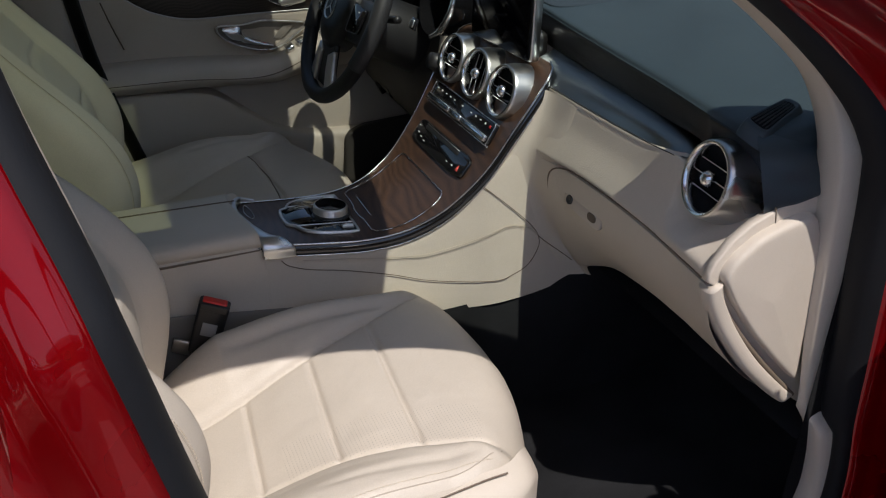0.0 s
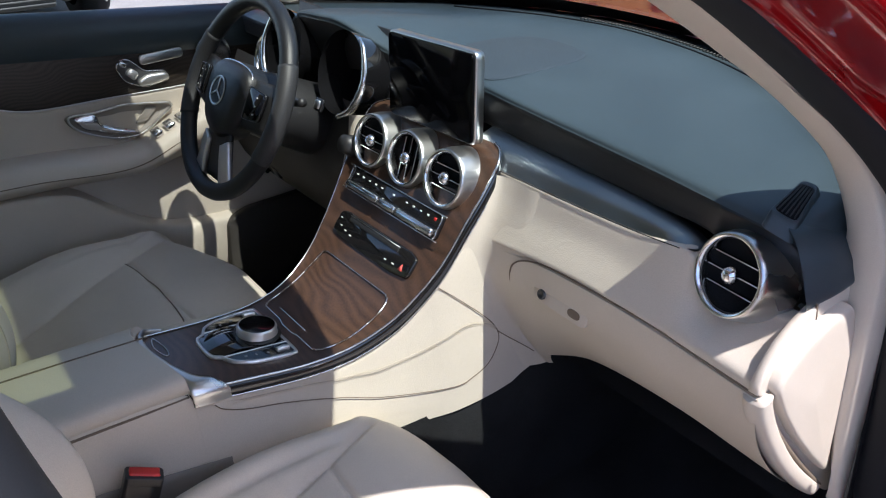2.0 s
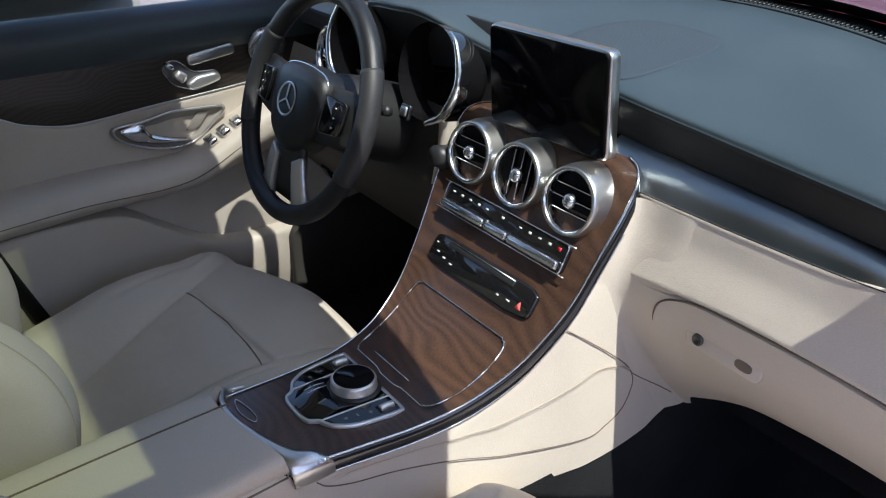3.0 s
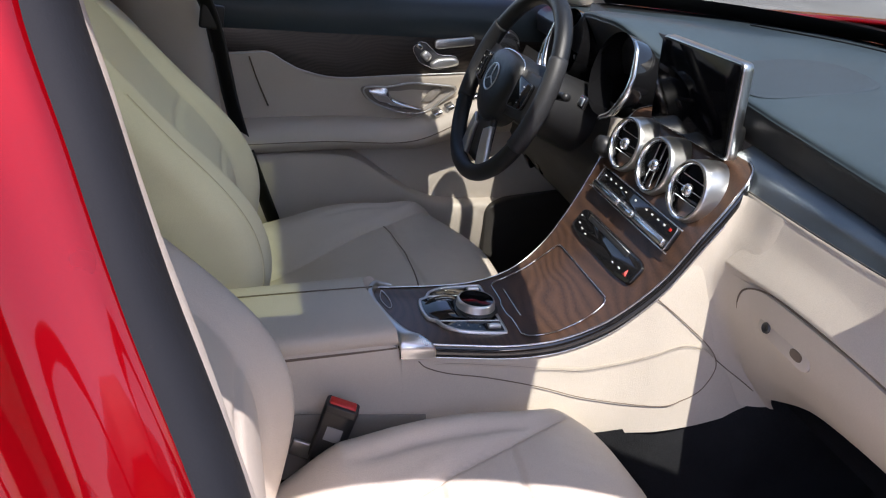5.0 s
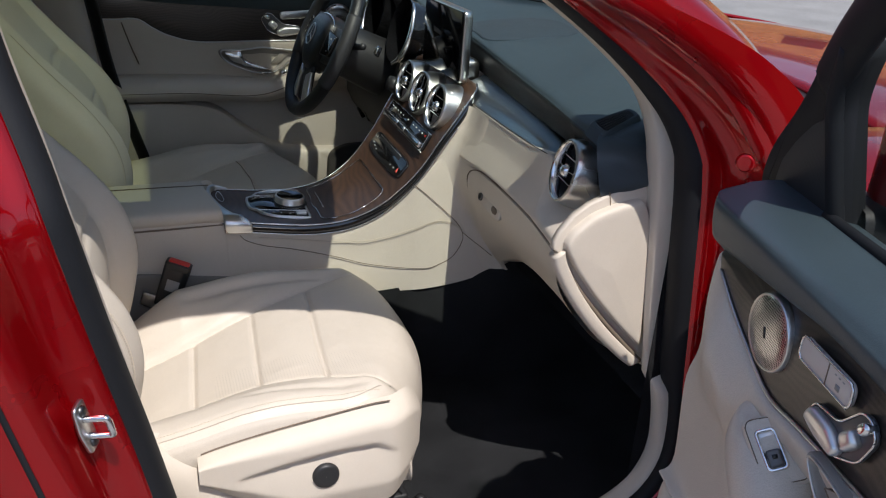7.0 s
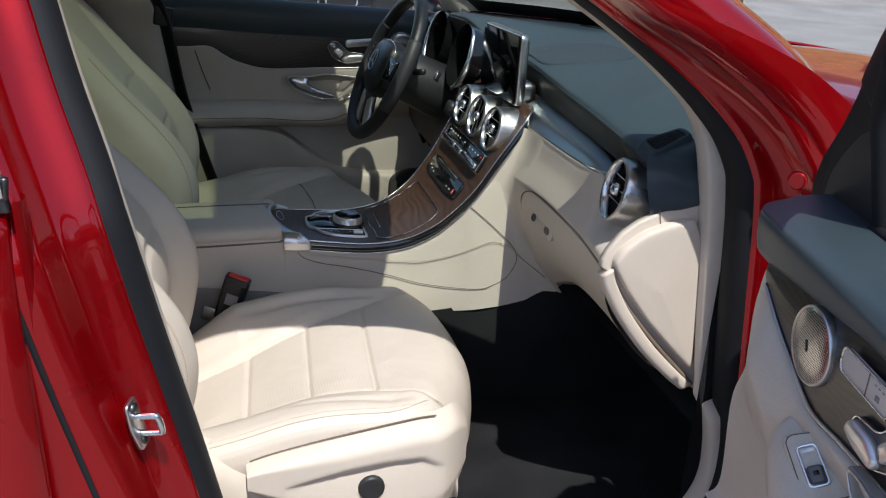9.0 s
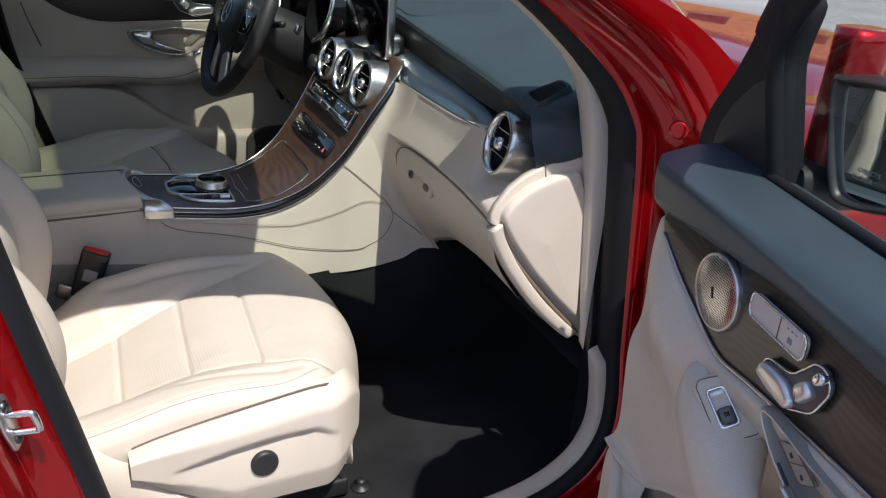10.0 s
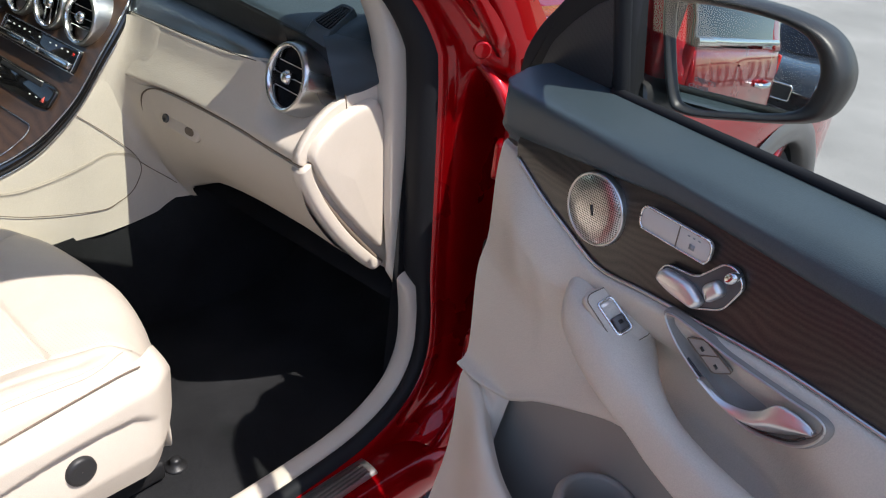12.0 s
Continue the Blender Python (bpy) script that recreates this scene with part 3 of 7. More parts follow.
def edge_z(y):
    return 1.093 - 0.02 * min(0.6, abs(y)) - 0.003 * max(0.0, min(1.0, (abs(y) - 0.46) / 0.12))


def top_at(x, y):
    """Height of the dash top, without the hood."""
    a, b = dash_rear(y), dash_front(y)
    f = (x - a) / (b - a)
    return edge_z(y) + 0.008 + 0.020 * math.sin(max(0.0, f) * 2.0)


secs = []
for y, drop in ((-0.672, 0.062), (-0.669, 0.035), (-0.660, 0.016), (-0.64, 0.006), (-0.60, 0.002), (-0.56, 0.0), (-0.54, 0), (-0.45, 0), (-0.35, 0), (-0.25, 0), (-0.15, 0), (0.0, 0), (0.12, 0), (0.22, 0), (0.30, 0), (0.37, 0), (0.45, 0), (0.54, 0), (0.64, 0), (0.76, 0)):
    a, b = dash_rear(y), max(dash_front(y), 0.24)
    hood = 0.052 * math.exp(-((y - 0.36) / 0.15) ** 4)
    back = 0.03 * hood / 0.052
    zr = edge_z(y) - drop
    low = 1.036 if y > -0.545 else 1.02 - 0.05 * min(1, (-y - 0.545) / 0.03)
    low = min(low, zr - 0.01)
    deep = 0.0 if y > -0.56 else 0.03
    secs.append([(a + 0.03 + deep, y, low - 0.004), (a + 0.006 + deep, y, low), (a + 0.003 + deep * 0.6 - back * 0.4, y, low + (zr - low) * 0.35 + hood * 0.3), (a - back * 0.8, y, zr - 0.010 + hood * 0.8), (a + 0.001 - back, y, zr - 0.002 + hood * 0.95), (a + 0.010 - back, y, zr + 0.007 + hood)] +
                [(a + (b - a) * f, y, zr + 0.008 + 0.020 * math.sin(f * 2.0) + hood * max(0, 1 - 1.6 * f)) for f in (0.15, 0.4, 0.7, 1.0)])
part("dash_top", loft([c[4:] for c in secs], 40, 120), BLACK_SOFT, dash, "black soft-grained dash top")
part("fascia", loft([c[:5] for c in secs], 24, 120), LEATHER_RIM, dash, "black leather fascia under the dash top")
# seam in front of the top pad and the defroster slot along the glass
part("pad_seam", tube([(dash_front(y) * 0.915, y, top_at(dash_front(y) * 0.915, y) + 0.0003) for y in (-0.5, -0.4, -0.2, 0.0, 0.2, 0.4)], 0.0016, 60, 6), RUBBER, dash)
for k in range(78):
    y = -0.53 + 0.0085 * k
    part("defrost_fin", box((0.014, 0.0028, 0.004), pose(dash_front(y) * 0.955, y, top_at(dash_front(y) * 0.955, y) + 0.001), 0), BLACK_PLASTIC, dash)
# perforated speaker grille in the top pad
GR = [(0.135, 0.10), (0.125, 0.02), (0.125, -0.06), (0.20, -0.085), (0.30, -0.09), (0.335, -0.04), (0.335, 0.06), (0.29, 0.11), (0.20, 0.125)]
gx, gy = sum(p[0] for p in GR) / len(GR), sum(p[1] for p in GR) / len(GR)


part("speaker_grille", loft([[(gx + (x - gx) * r, gy + (y - gy) * r, top_at(gx + (x - gx) * r, gy + (y - gy) * r) + 0.0025 * (1 - r ** 6) + 0.0005) for x, y in GR] for r in (0.002, 0.5, 0.9, 0.97, 1.0)], 40, 16, True), GRILLE, dash, "perforated black speaker grille")
# brushed wing sweeping from the centre towards the outer vent
def seam_z(y):
    """Height of the joint between wing and cream panel."""
    u = (-y - 0.13) / 0.41
    return 1.004 + 0.002 * u + 0.010 * max(0.0, u) ** 4


part("trim_wing", loft([[(dash_rear(y) + 0.012, y, 1.038 + t), (dash_rear(y) + 0.004, y, 1.0365 + t), (dash_rear(y) * 0.5 + 0.025 - 0.003 * k, y, (1.036 + seam_z(y)) / 2 + 0.003 * k + t * 0.6), (0.049, y, seam_z(y) + 0.0005)]
                        for y, k, t in ((-0.09, 1, 0.0), (-0.2, 1, 0.0), (-0.3, 1, 0.0), (-0.4, 1, -0.001), (-0.47, 0.8, -0.004), (-0.51, 0.4, -0.009), (-0.54, 0, -0.018))], 16, 60), TRIM_GREY, dash, "satin grey metal trim wing")


def sweep(y):
    """How far the dash face comes back towards its door end."""
    return 0.034 * max(0.0, (-y - 0.50) / 0.19) ** 1.6


def lid_top(y):
    return 0.9105 - 0.020 * max(0, (y + 0.33) / 0.2) - 0.004 * max(0, (-y - 0.45) / 0.2) + 0.016 * max(0.0, (-y - 0.55) / 0.14) ** 1.5


def lower_row(y):
    """Profile of the cream panel from the wing down to the glove lid."""
    z0 = seam_z(y)
    x0 = 0.049
    if y < -0.54:
        dip = min(1.0, (-0.54 - y) / 0.05)
        z0 = 1.012 - 0.036 * math.sin(dip * 1.5708) ** 0.7 + 0.012 * max(0.0, (-0.645 - y) / 0.045)
        x0 = 0.049 + 0.034 * dip
    low = lid_top(y) + 0.0025
    d = sweep(y)
    return [(x0 + 0.022 - d, y, z0 + 0.004), (x0 + 0.004 - d, y, z0 + 0.001), (x0 - 0.002 - d, y, z0 - 0.006), (x0 * 0.5 + 0.014 - d, y, z0 * 0.55 + low * 0.45), (0.024 - d, y, low + 0.016), (0.0195 - d, y, low + 0.003), (0.024 - d, y, low - 0.001), (0.045 - d, y, low - 0.004)]


part("cream_panel", loft([lower_row(y) for y in (-0.14, -0.25, -0.35, -0.45, -0.53, -0.548, -0.565, -0.59, -0.61, -0.635, -0.655, -0.672, -0.6905)], 36, 80), CREAM, dash, "cream leather dash panel")
part("wing_joint", tube([(0.047, y, seam_z(y) - 0.0005) for y in (-0.16, -0.25, -0.35, -0.45, -0.52)], 0.0007, 50, 6), RUBBER, dash)
LID = ((-0.15, 0.118, 0.660), (-0.22, 0.115, 0.668), (-0.26, 0.113, 0.688), (-0.31, 0.110, 0.714), (-0.36, 0.108, 0.730), (-0.45, 0.110, 0.736), (-0.55, 0.120, 0.728), (-0.60, 0.131, 0.718), (-0.65, 0.147, 0.706), (-0.690, 0.163, 0.696))
part("glove_box_lid", loft([[(0.045 - sweep(y), y, lid_top(y) + 0.001), (0.024 - sweep(y), y, lid_top(y) - 0.003), (0.0225 - sweep(y), y, lid_top(y) - 0.012), (0.031 - 0.7 * sweep(y), y, 0.845), (0.031 + (xb - 0.031) * 0.42 - 0.35 * sweep(y), y, 0.845 + (zb - 0.845) * 0.58), (xb - 0.010, y, zb + 0.010), (xb, y, zb), (xb + 0.016, y, zb - 0.002), (xb + 0.09, y, zb - 0.012)] for y, xb, zb in LID], 40, 50), CREAM, dash, "cream leather glove box lid")
part("glove_box_seam", tube([(0.066, -0.262, 0.768), (0.046, -0.243, 0.80), (0.030, -0.236, 0.84), (0.022, -0.242, 0.872), (0.021, -0.258, 0.891), (0.021, -0.29, 0.904), (0.021, -0.335, 0.9105)] + [(0.021 - sweep(y), y, lid_top(y) + 0.001) for y in (-0.45, -0.52, -0.57, -0.62, -0.66, -0.688)], 0.0014, 120, 6), SEAM, dash)
LOCK_M = frame_of((0.0275, -0.345, 0.856), (0.0, -1, -0.03), (-0.985, 0, 0.17))
part("lock_plate", plate(rounded([(-0.055, -0.014), (0.055, -0.014), (0.055, 0.014), (-0.055, 0.014)], 0.013), 0.006, LOCK_M @ pose(0, 0, 0.002), 0.002), CREAM_PLASTIC, dash)
part("lock", lathe([(0.0005, 0.001), (0.004, 0.001), (0.0055, 0.0035), (0.0075, 0.003), (0.008, 0.0)], LOCK_M @ pose(-0.036, 0, 0.002), 20), DARK_METAL, dash, "small metal lock")
part("finger_hole", plate(ellipse(0.012, 0.0065, 20, 2.6), 0.002, LOCK_M @ pose(0.030, 0, 0.003), 0.0005), SEAM, dash)
part("knee_panel", loft([[(0.05, y, 1.0), (0.02, y, 0.93), (0.0, y, 0.86), (0.06, y, 0.72), (0.2, y, 0.64)] for y in (0.16, 0.35, 0.6, 0.77)], 14, 12), LINING, dash, "dark knee panel under the wheel")
for y, z in ((0.675, 0.740), (0.60, 0.752)):
    part("knee_key", box((0.014, 0.030, 0.028), pose(0.043, y, z, 0, -25, 0), 0.003), BLACK_GLOSS, dash, "small black switch on the knee panel")
part("footwell_lining", plate(rounded([(-0.055, 0.36), (-0.048, 0.60), (0.0, 0.625), (0.62, 0.66), (0.62, 0.36)], 0.02), 0.02, Matrix(((1, 0, 0, 0), (0, 0, -1, 0.715), (0, 1, 0, 0), (0, 0, 0, 1))), 0.004), LINING, dash, "dark grey footwell lining")
part("dash_underside", loft([[(x, y, z) for x, z in ((0.155, 0.655), (0.3, 0.69), (0.66, 0.74))] for y in (-0.73, -0.45, -0.15)], 8, 8), BLACK_CARPET, dash)


def round_vent(owner, centre, facing, r, depth, blades, turn=0):
    """A turbine-style round air vent: flared ring, dark throat, blades and a thumb wheel."""
    v = new("air_vent")
    v.parent = owner
    m = frame_of(centre, (0, 1, 0), facing)
    part("ring", lathe([(r * 0.82, -0.012), (r * 0.83, -0.002), (r * 0.87, 0.003), (r * 0.93, 0.004), (r * 0.985, 0.0), (r * 1.0, -0.005), (r * 1.07, -depth * 0.3), (r * 1.13, -depth * 0.65), (r * 1.15, -depth)], m, 48), SILVER, v)
    part("inner_ring", lathe([(r * 0.93, 0.0043), (r * 0.88, 0.0042), (r * 0.84, 0.0), (r * 0.815, -0.006), (r * 0.80, -0.02)], m, 48), CHROME, v)
    part("throat", lathe([(r * 0.83, -0.006), (r * 0.80, -0.0165), (0.001, -0.0175)], m, 32), BLACK_CARPET, v)
    mt = m @ pose(0, 0, 0, 0, 0, turn)
    for k in blades:
        w = 2 * math.sqrt(max(0.0, (r * 0.79) ** 2 - (k * r) ** 2))
        part("blade", box((w, 0.0014, 0.008), mt @ pose(0, k * r, -0.012), 0.0005, 1), BLACK_GLOSS, v)
        part("blade_edge", box((w * 0.97, 0.0011, 0.001), mt @ pose(0, k * r, -0.0077), 0, 1), SILVER, v)
    part("thumb_wheel", lathe([(0.0005, 0.008), (0.006, 0.007), (0.0105, 0.002), (0.011, -0.004), (0.007, -0.012), (0.003, -0.016)], mt @ pose(0, 0, -0.001), 9), CHROME, v, "faceted chrome thumb wheel")
    return v


VENT_FACE = (-0.95, -0.03, 0.30)
for y, turn in ((0.107, 0), (0.0, 90), (-0.107, 0)):
    round_vent(dash, (-0.004, y, 0.98), VENT_FACE, 0.0475, 0.058, (0.36, 0.0, -0.36), turn)
round_vent(dash, (0.039, -0.597, 1.013), (-0.95, 0.16, 0.24), 0.0515, 0.085, (0.36, 0.0, -0.36))
round_vent(dash, (0.034, 0.60, 1.015), (-0.95, 0.16, 0.24), 0.0515, 0.085, (0.36, 0.0, -0.36))
# black fin beside the outer vent and the defroster outlet on the corner
FIN = [[(0.088, -0.615, 1.084), (0.062, -0.645, 1.083), (0.050, -0.665, 1.072), (0.047, -0.679, 1.045), (0.054, -0.687, 1.004), (0.070, -0.668, 0.996)],
       [(0.118, -0.628, 1.086), (0.098, -0.664, 1.077), (0.092, -0.682, 1.058), (0.096, -0.689, 1.036), (0.102, -0.694, 1.012), (0.108, -0.668, 1.008)],
       [(0.165, -0.632, 1.080), (0.150, -0.670, 1.066), (0.147, -0.688, 1.046), (0.150, -0.693, 1.034), (0.152, -0.694, 1.020), (0.156, -0.668, 1.016)],
       [(0.220, -0.635, 1.072), (0.215, -0.675, 1.057), (0.213, -0.690, 1.040), (0.213, -0.691, 1.030), (0.213, -0.692, 1.022), (0.213, -0.668, 1.018)]]
part("corner_pad", loft(FIN, 24, 24), BLACK_SOFT, dash, "black padded dash corner beside the outer vent")
PV_LINE = [(0.063, -0.619), (0.071, -0.646), (0.136, -0.627), (0.128, -0.612)]


def outlet_z(x, y):
    """Height of the side outlet's face, sloping up towards the windscreen."""
    return 1.099 + 0.19 * (x - 0.097) + 0.42 * (y + 0.626)


def outlet(k, h):
    cx, cy = sum(p[0] for p in PV_LINE) / 4, sum(p[1] for p in PV_LINE) / 4
    return [Vector((x, y, outlet_z(x, y) + h)) for x, y in rounded([(cx + (x - cx) * k, cy + (y - cy) * k) for x, y in PV_LINE], 0.007)]


part("outlet_frame", grid_mesh([outlet(1.34, -0.014), outlet(1.16, -0.002), outlet(1.08, 0.001), outlet(0.98, 0.0025), outlet(0.90, 0.001), outlet(0.88, -0.003)], True), BLACK_SOFT, dash)
part("outlet_throat", grid_mesh([outlet(0.91, 0.0006), outlet(0.5, 0.0006), outlet(0.02, 0.0006)], True), BLACK_CARPET, dash)
for k in range(5):
    f = 0.16 + 0.68 * k / 4
    p, q = Vector((0.063, -0.619, 0)).lerp(Vector((0.071, -0.646, 0)), f), Vector((0.128, -0.612, 0)).lerp(Vector((0.136, -0.627, 0)), f)
    part("outlet_slat", tube([(v.x, v.y, outlet_z(v.x, v.y) + 0.0012) for v in (p.lerp(q, 0.10), p.lerp(q, 0.90))], 0.0010, 4, 6), BLACK_PLASTIC, dash)
# cream end of the dash with its removable side cover
END_M = Matrix(((1, 0, 0, 0), (0, 0, -1, -0.692), (0, 1, 0, 0), (0, 0, 0, 1)))
part("dash_end", plate([(-0.017, 0.926), (-0.016, 0.938), (-0.008, 0.954), (0.012, 0.978), (0.036, 0.994), (0.066, 1.006), (0.104, 1.019), (0.14, 1.026), (0.215, 1.03), (0.215, 0.66), (0.172, 0.694), (0.135, 0.735), (0.075, 0.80), (0.03, 0.865), (0.0, 0.915)], 0.012, END_M, 0.003, 3), CREAM_PLASTIC, dash, "cream plastic dash end")
part("end_split", box((0.0012, 0.003, 0.026), pose(0.068, -0.6915, 0.998, 0, -10, 0), 0), SEAM, dash)
COVER = rounded([(-0.004, 0.935), (0.007, 0.957), (0.040, 0.981), (0.082, 0.994), (0.122, 0.999), (0.136, 0.965), (0.146, 0.887), (0.158, 0.735), (0.112, 0.782), (0.062, 0.838), (0.020, 0.894)], 0.013)


def cover_ring(k, y):
    return [(0.078 + (x - 0.078) * k, y, 0.884 + (z - 0.884) * k) for x, z in COVER]


part("end_cover", grid_mesh([cover_ring(1.0, -0.688), cover_ring(1.0, -0.698), cover_ring(0.992, -0.7022), cover_ring(0.975, -0.7052), cover_ring(0.95, -0.7066), cover_ring(0.92, -0.7072), cover_ring(0.85, -0.7076), cover_ring(0.5, -0.7082), cover_ring(0.001, -0.710)], True), CREAM_PLASTIC, dash, "cream plastic dash end cover")
# dark joint along the cover's lower edge and the curved lip of the glove box beside it
part("cover_gap", tube([(0.004, -0.694, 0.897), (0.012, -0.696, 0.885), (0.043, -0.697, 0.842), (0.092, -0.697, 0.784), (0.150, -0.697, 0.722), (0.166, -0.697, 0.706)], lambda t: 0.0034 * min(1.0, 0.25 + t * 6), 50, 8), SEAM, dash)
LIP = ((-0.0135, 0.916), (-0.011, 0.904), (-0.004, 0.887), (0.012, 0.858), (0.027, 0.835), (0.048, 0.806), (0.073, 0.775), (0.103, 0.743), (0.133, 0.714), (0.150, 0.700))
part("end_lip", loft([[(x + 0.018, -0.662, z - 0.002), (x, -0.674, z - 0.004), (x - 0.003, -0.692, z - 0.003), (x - 0.001, -0.7005, z), (x + 0.006, -0.7025, z + 0.005), (x + 0.013, -0.7005, z + 0.009), (x + 0.015, -0.690, z + 0.010)] for x, z in LIP], 24, 60, False, True), CREAM_PLASTIC, dash, "cream lip at the end of the glove box")
# freestanding screen
monitor = thing("display_screen", "switched-off tablet-style display with a silver rim, standing on the dash", "display")
SCREEN_M = frame_of((0.038, -0.014, 1.098), (0, -1, 0.03), (-1, 0, 0.03))
part("housing", plate(rounded([(-0.117, -0.0715), (0.117, -0.0715), (0.117, 0.0715), (-0.117, 0.0715)], 0.012), 0.016, SCREEN_M, 0.003), SILVER, monitor, "silver rim")
part("panel", plate(rounded([(-0.114, -0.0685), (0.114, -0.0685), (0.114, 0.0685), (-0.114, 0.0685)], 0.010), 0.004, SCREEN_M @ pose(0, 0, 0.0028), 0.001), SCREEN, monitor, "black glass screen")
part("foot", box((0.13, 0.05, 0.05), SCREEN_M @ pose(0, -0.058, -0.04), 0.014, 3), SILVER, monitor)
part("rear_shell", box((0.20, 0.12, 0.012), SCREEN_M @ pose(0, 0, -0.02), 0.005), BLACK_PLASTIC, monitor)
# instrument cluster with chrome-ringed dials under the hood
cluster = new("instrument_cluster")
cluster.parent = dash
for y in (0.245, 0.475):
    mm = frame_of((0.055, y, 1.055), (0, 1, 0), (-0.96, 0, 0.28))
    part("dial_tube", lathe([(0.076, 0.035), (0.070, -0.02), (0.068, -0.035)], mm, 40), BLACK_GLOSS, cluster)
    part("dial_ring", tube([mm @ Vector((0.081 * math.cos(radians(q)), 0.081 * math.sin(radians(q)), 0.034)) for q in ((105, 140, 180, 220, 240) if y < 0.3 else (75, 40, 0, -40, -60))], lambda t: 0.008 - 0.004 * abs(2 * t - 0.6), 40, 8, up=(-0.96, 0, 0.28)), CHROME, cluster, "chrome dial arc")
    part("dial_face", lathe([(0.07, -0.03), (0.001, -0.03)], mm, 32), SCREEN, cluster)
part("cluster_face", box((0.01, 0.42, 0.15), pose(0.10, 0.355, 1.06, 0, 15, 0), 0.003), BLACK_PLASTIC, cluster)
part("light_switch", lathe([(0.0005, 0.014), (0.016, 0.013), (0.018, 0.0), (0.02, -0.01)], frame_of((-0.012, 0.17, 0.955), (0, 1, 0), (-0.9, 0, 0.4)), 24), BLACK_PLASTIC, dash)
part("stack_shoulder", loft([[(0.03, 0.175, z), (0.012 - d, 0.19, z), (0.02 - d, 0.215, z - 0.01), (0.06, 0.24, z - 0.02)] for z, d in ((1.0, 0), (0.96, 0.005), (0.90, 0.02))], 10, 8), CREAM, dash)

# ---- centre console ----
console = thing("centre_console", "centre console with walnut veneer, silver trim and cream sides", "console")
SPINE = [(0.070, 1.030, 0.140), (0.063, 1.025, 0.160), (0.045, 1.012, 0.177), (0.018, 0.975, 0.180), (-0.012, 0.93, 0.175), (-0.05, 0.868, 0.166), (-0.088, 0.82, 0.153), (-0.13, 0.78, 0.138), (-0.19, 0.748, 0.120), (-0.26, 0.737, 0.106), (-0.34, 0.742, 0.096), (-0.46, 0.757, 0.086)]


def spine_row(x, z, w):
    return [(x, -w, z), (x, -w * 0.5, z + 0.001), (x, 0, z + 0.0015), (x, w * 0.5, z + 0.001), (x, w, z)]


def on_spine(x, y, lift=0.0):
    """A pose on the veneer at that x: local x to the passenger's side, local y up the slope."""
    p = curve_pts([(a, 0, b) for a, b, _ in SPINE], 200)
    k = min(range(1, 199), key=lambda i: abs(p[i].x - x))
    t = (p[k - 1] - p[k + 1]).normalized()
    nrm = Vector((-t.z, 0, t.x))
    return frame_of(p[k] + nrm * (0.0015 + lift) + Vector((0, y, 0)), (0, -1, 0), nrm)


SIDE_ROWS = ((0.13, 0.93, 0.185, 0.660), (0.07, 0.93, 0.18, 0.635), (0.01, 0.925, 0.175, 0.62), (-0.05, 0.87, 0.166, 0.61), (-0.088, 0.82, 0.153, 0.604), (-0.13, 0.78, 0.138, 0.598), (-0.19, 0.748, 0.12, 0.59), (-0.26, 0.737, 0.106, 0.58), (-0.34, 0.742, 0.096, 0.57), (-0.43, 0.754, 0.091, 0.562), (-0.455, 0.772, 0.089, 0.56), (-0.6, 0.774, 0.088, 0.558), (-0.95, 0.774, 0.088, 0.55))
part("veneer", loft([spine_row(*p) for p in SPINE], 20, 90), WOOD, console, "brown walnut veneer")
for s in (-1, 1):
    part("black_edge", loft([[(x, s * w, z + 0.002), (x, s * (w + 0.004), z - 0.002), (x, s * (w + 0.007), z - 0.015), (x, s * (w + 0.003), z - 0.020)] for x, z, w in SPINE], 10, 90), BLACK_GLOSS, console, "gloss black edge")
    part("chrome_line", tube([(x, s * (w + 0.001), z + 0.002) for x, z, w in SPINE], 0.0018 if s < 0 else 0.0011, 90, 6), CHROME, console)
    part("chrome_line", tube([(x, s * (w + 0.007), z - 0.017) for x, z, w in SPINE[3:]], 0.0012, 90, 6), CHROME, console)
    side = []
    for x, z, w, b in SIDE_ROWS:
        h = z - 0.018 - b
        side.append([(x, s * w, z - 0.015), (x + 0.004, s * (w + 0.006), z - 0.026), (x + 0.006, s * (w + 0.016), z - 0.018 - h * 0.4), (x + 0.008, s * (w + 0.028), z - 0.018 - h * 0.75), (x + 0.008, s * (w + 0.034), b)])
    part("side_panel", loft(side, 20, 80), CREAM, console, "cream leather console side")
    part("side_strip", loft([[(x, s * (side_y + 0.002), z), (x, s * (side_y + 0.0045), z - 0.003), (x, s * (side_y + 0.006), z - 0.05), (x, s * (side_y + 0.016), z - 0.11)] for x, side_y, z in ((-0.40, 0.116, 0.640), (-0.5, 0.113, 0.653), (-0.6, 0.111, 0.667), (-0.95, 0.108, 0.70))], 8, 16), SEAT_GREY, console, "grey plastic strip along the console side")
    part("carpet_side", loft([[(x, s * y, z), (x, s * (y + 0.02), z - 0.1), (x, s * (y + 0.035), 0.40)] for x, y, z in ((0.5, 0.2, 0.75), (0.2, 0.212, 0.70), (0.07, 0.210, 0.65), (-0.1, 0.180, 0.608), (-0.4, 0.12, 0.57), (-0.95, 0.118, 0.56))], 8, 30), BLACK_CARPET, console)
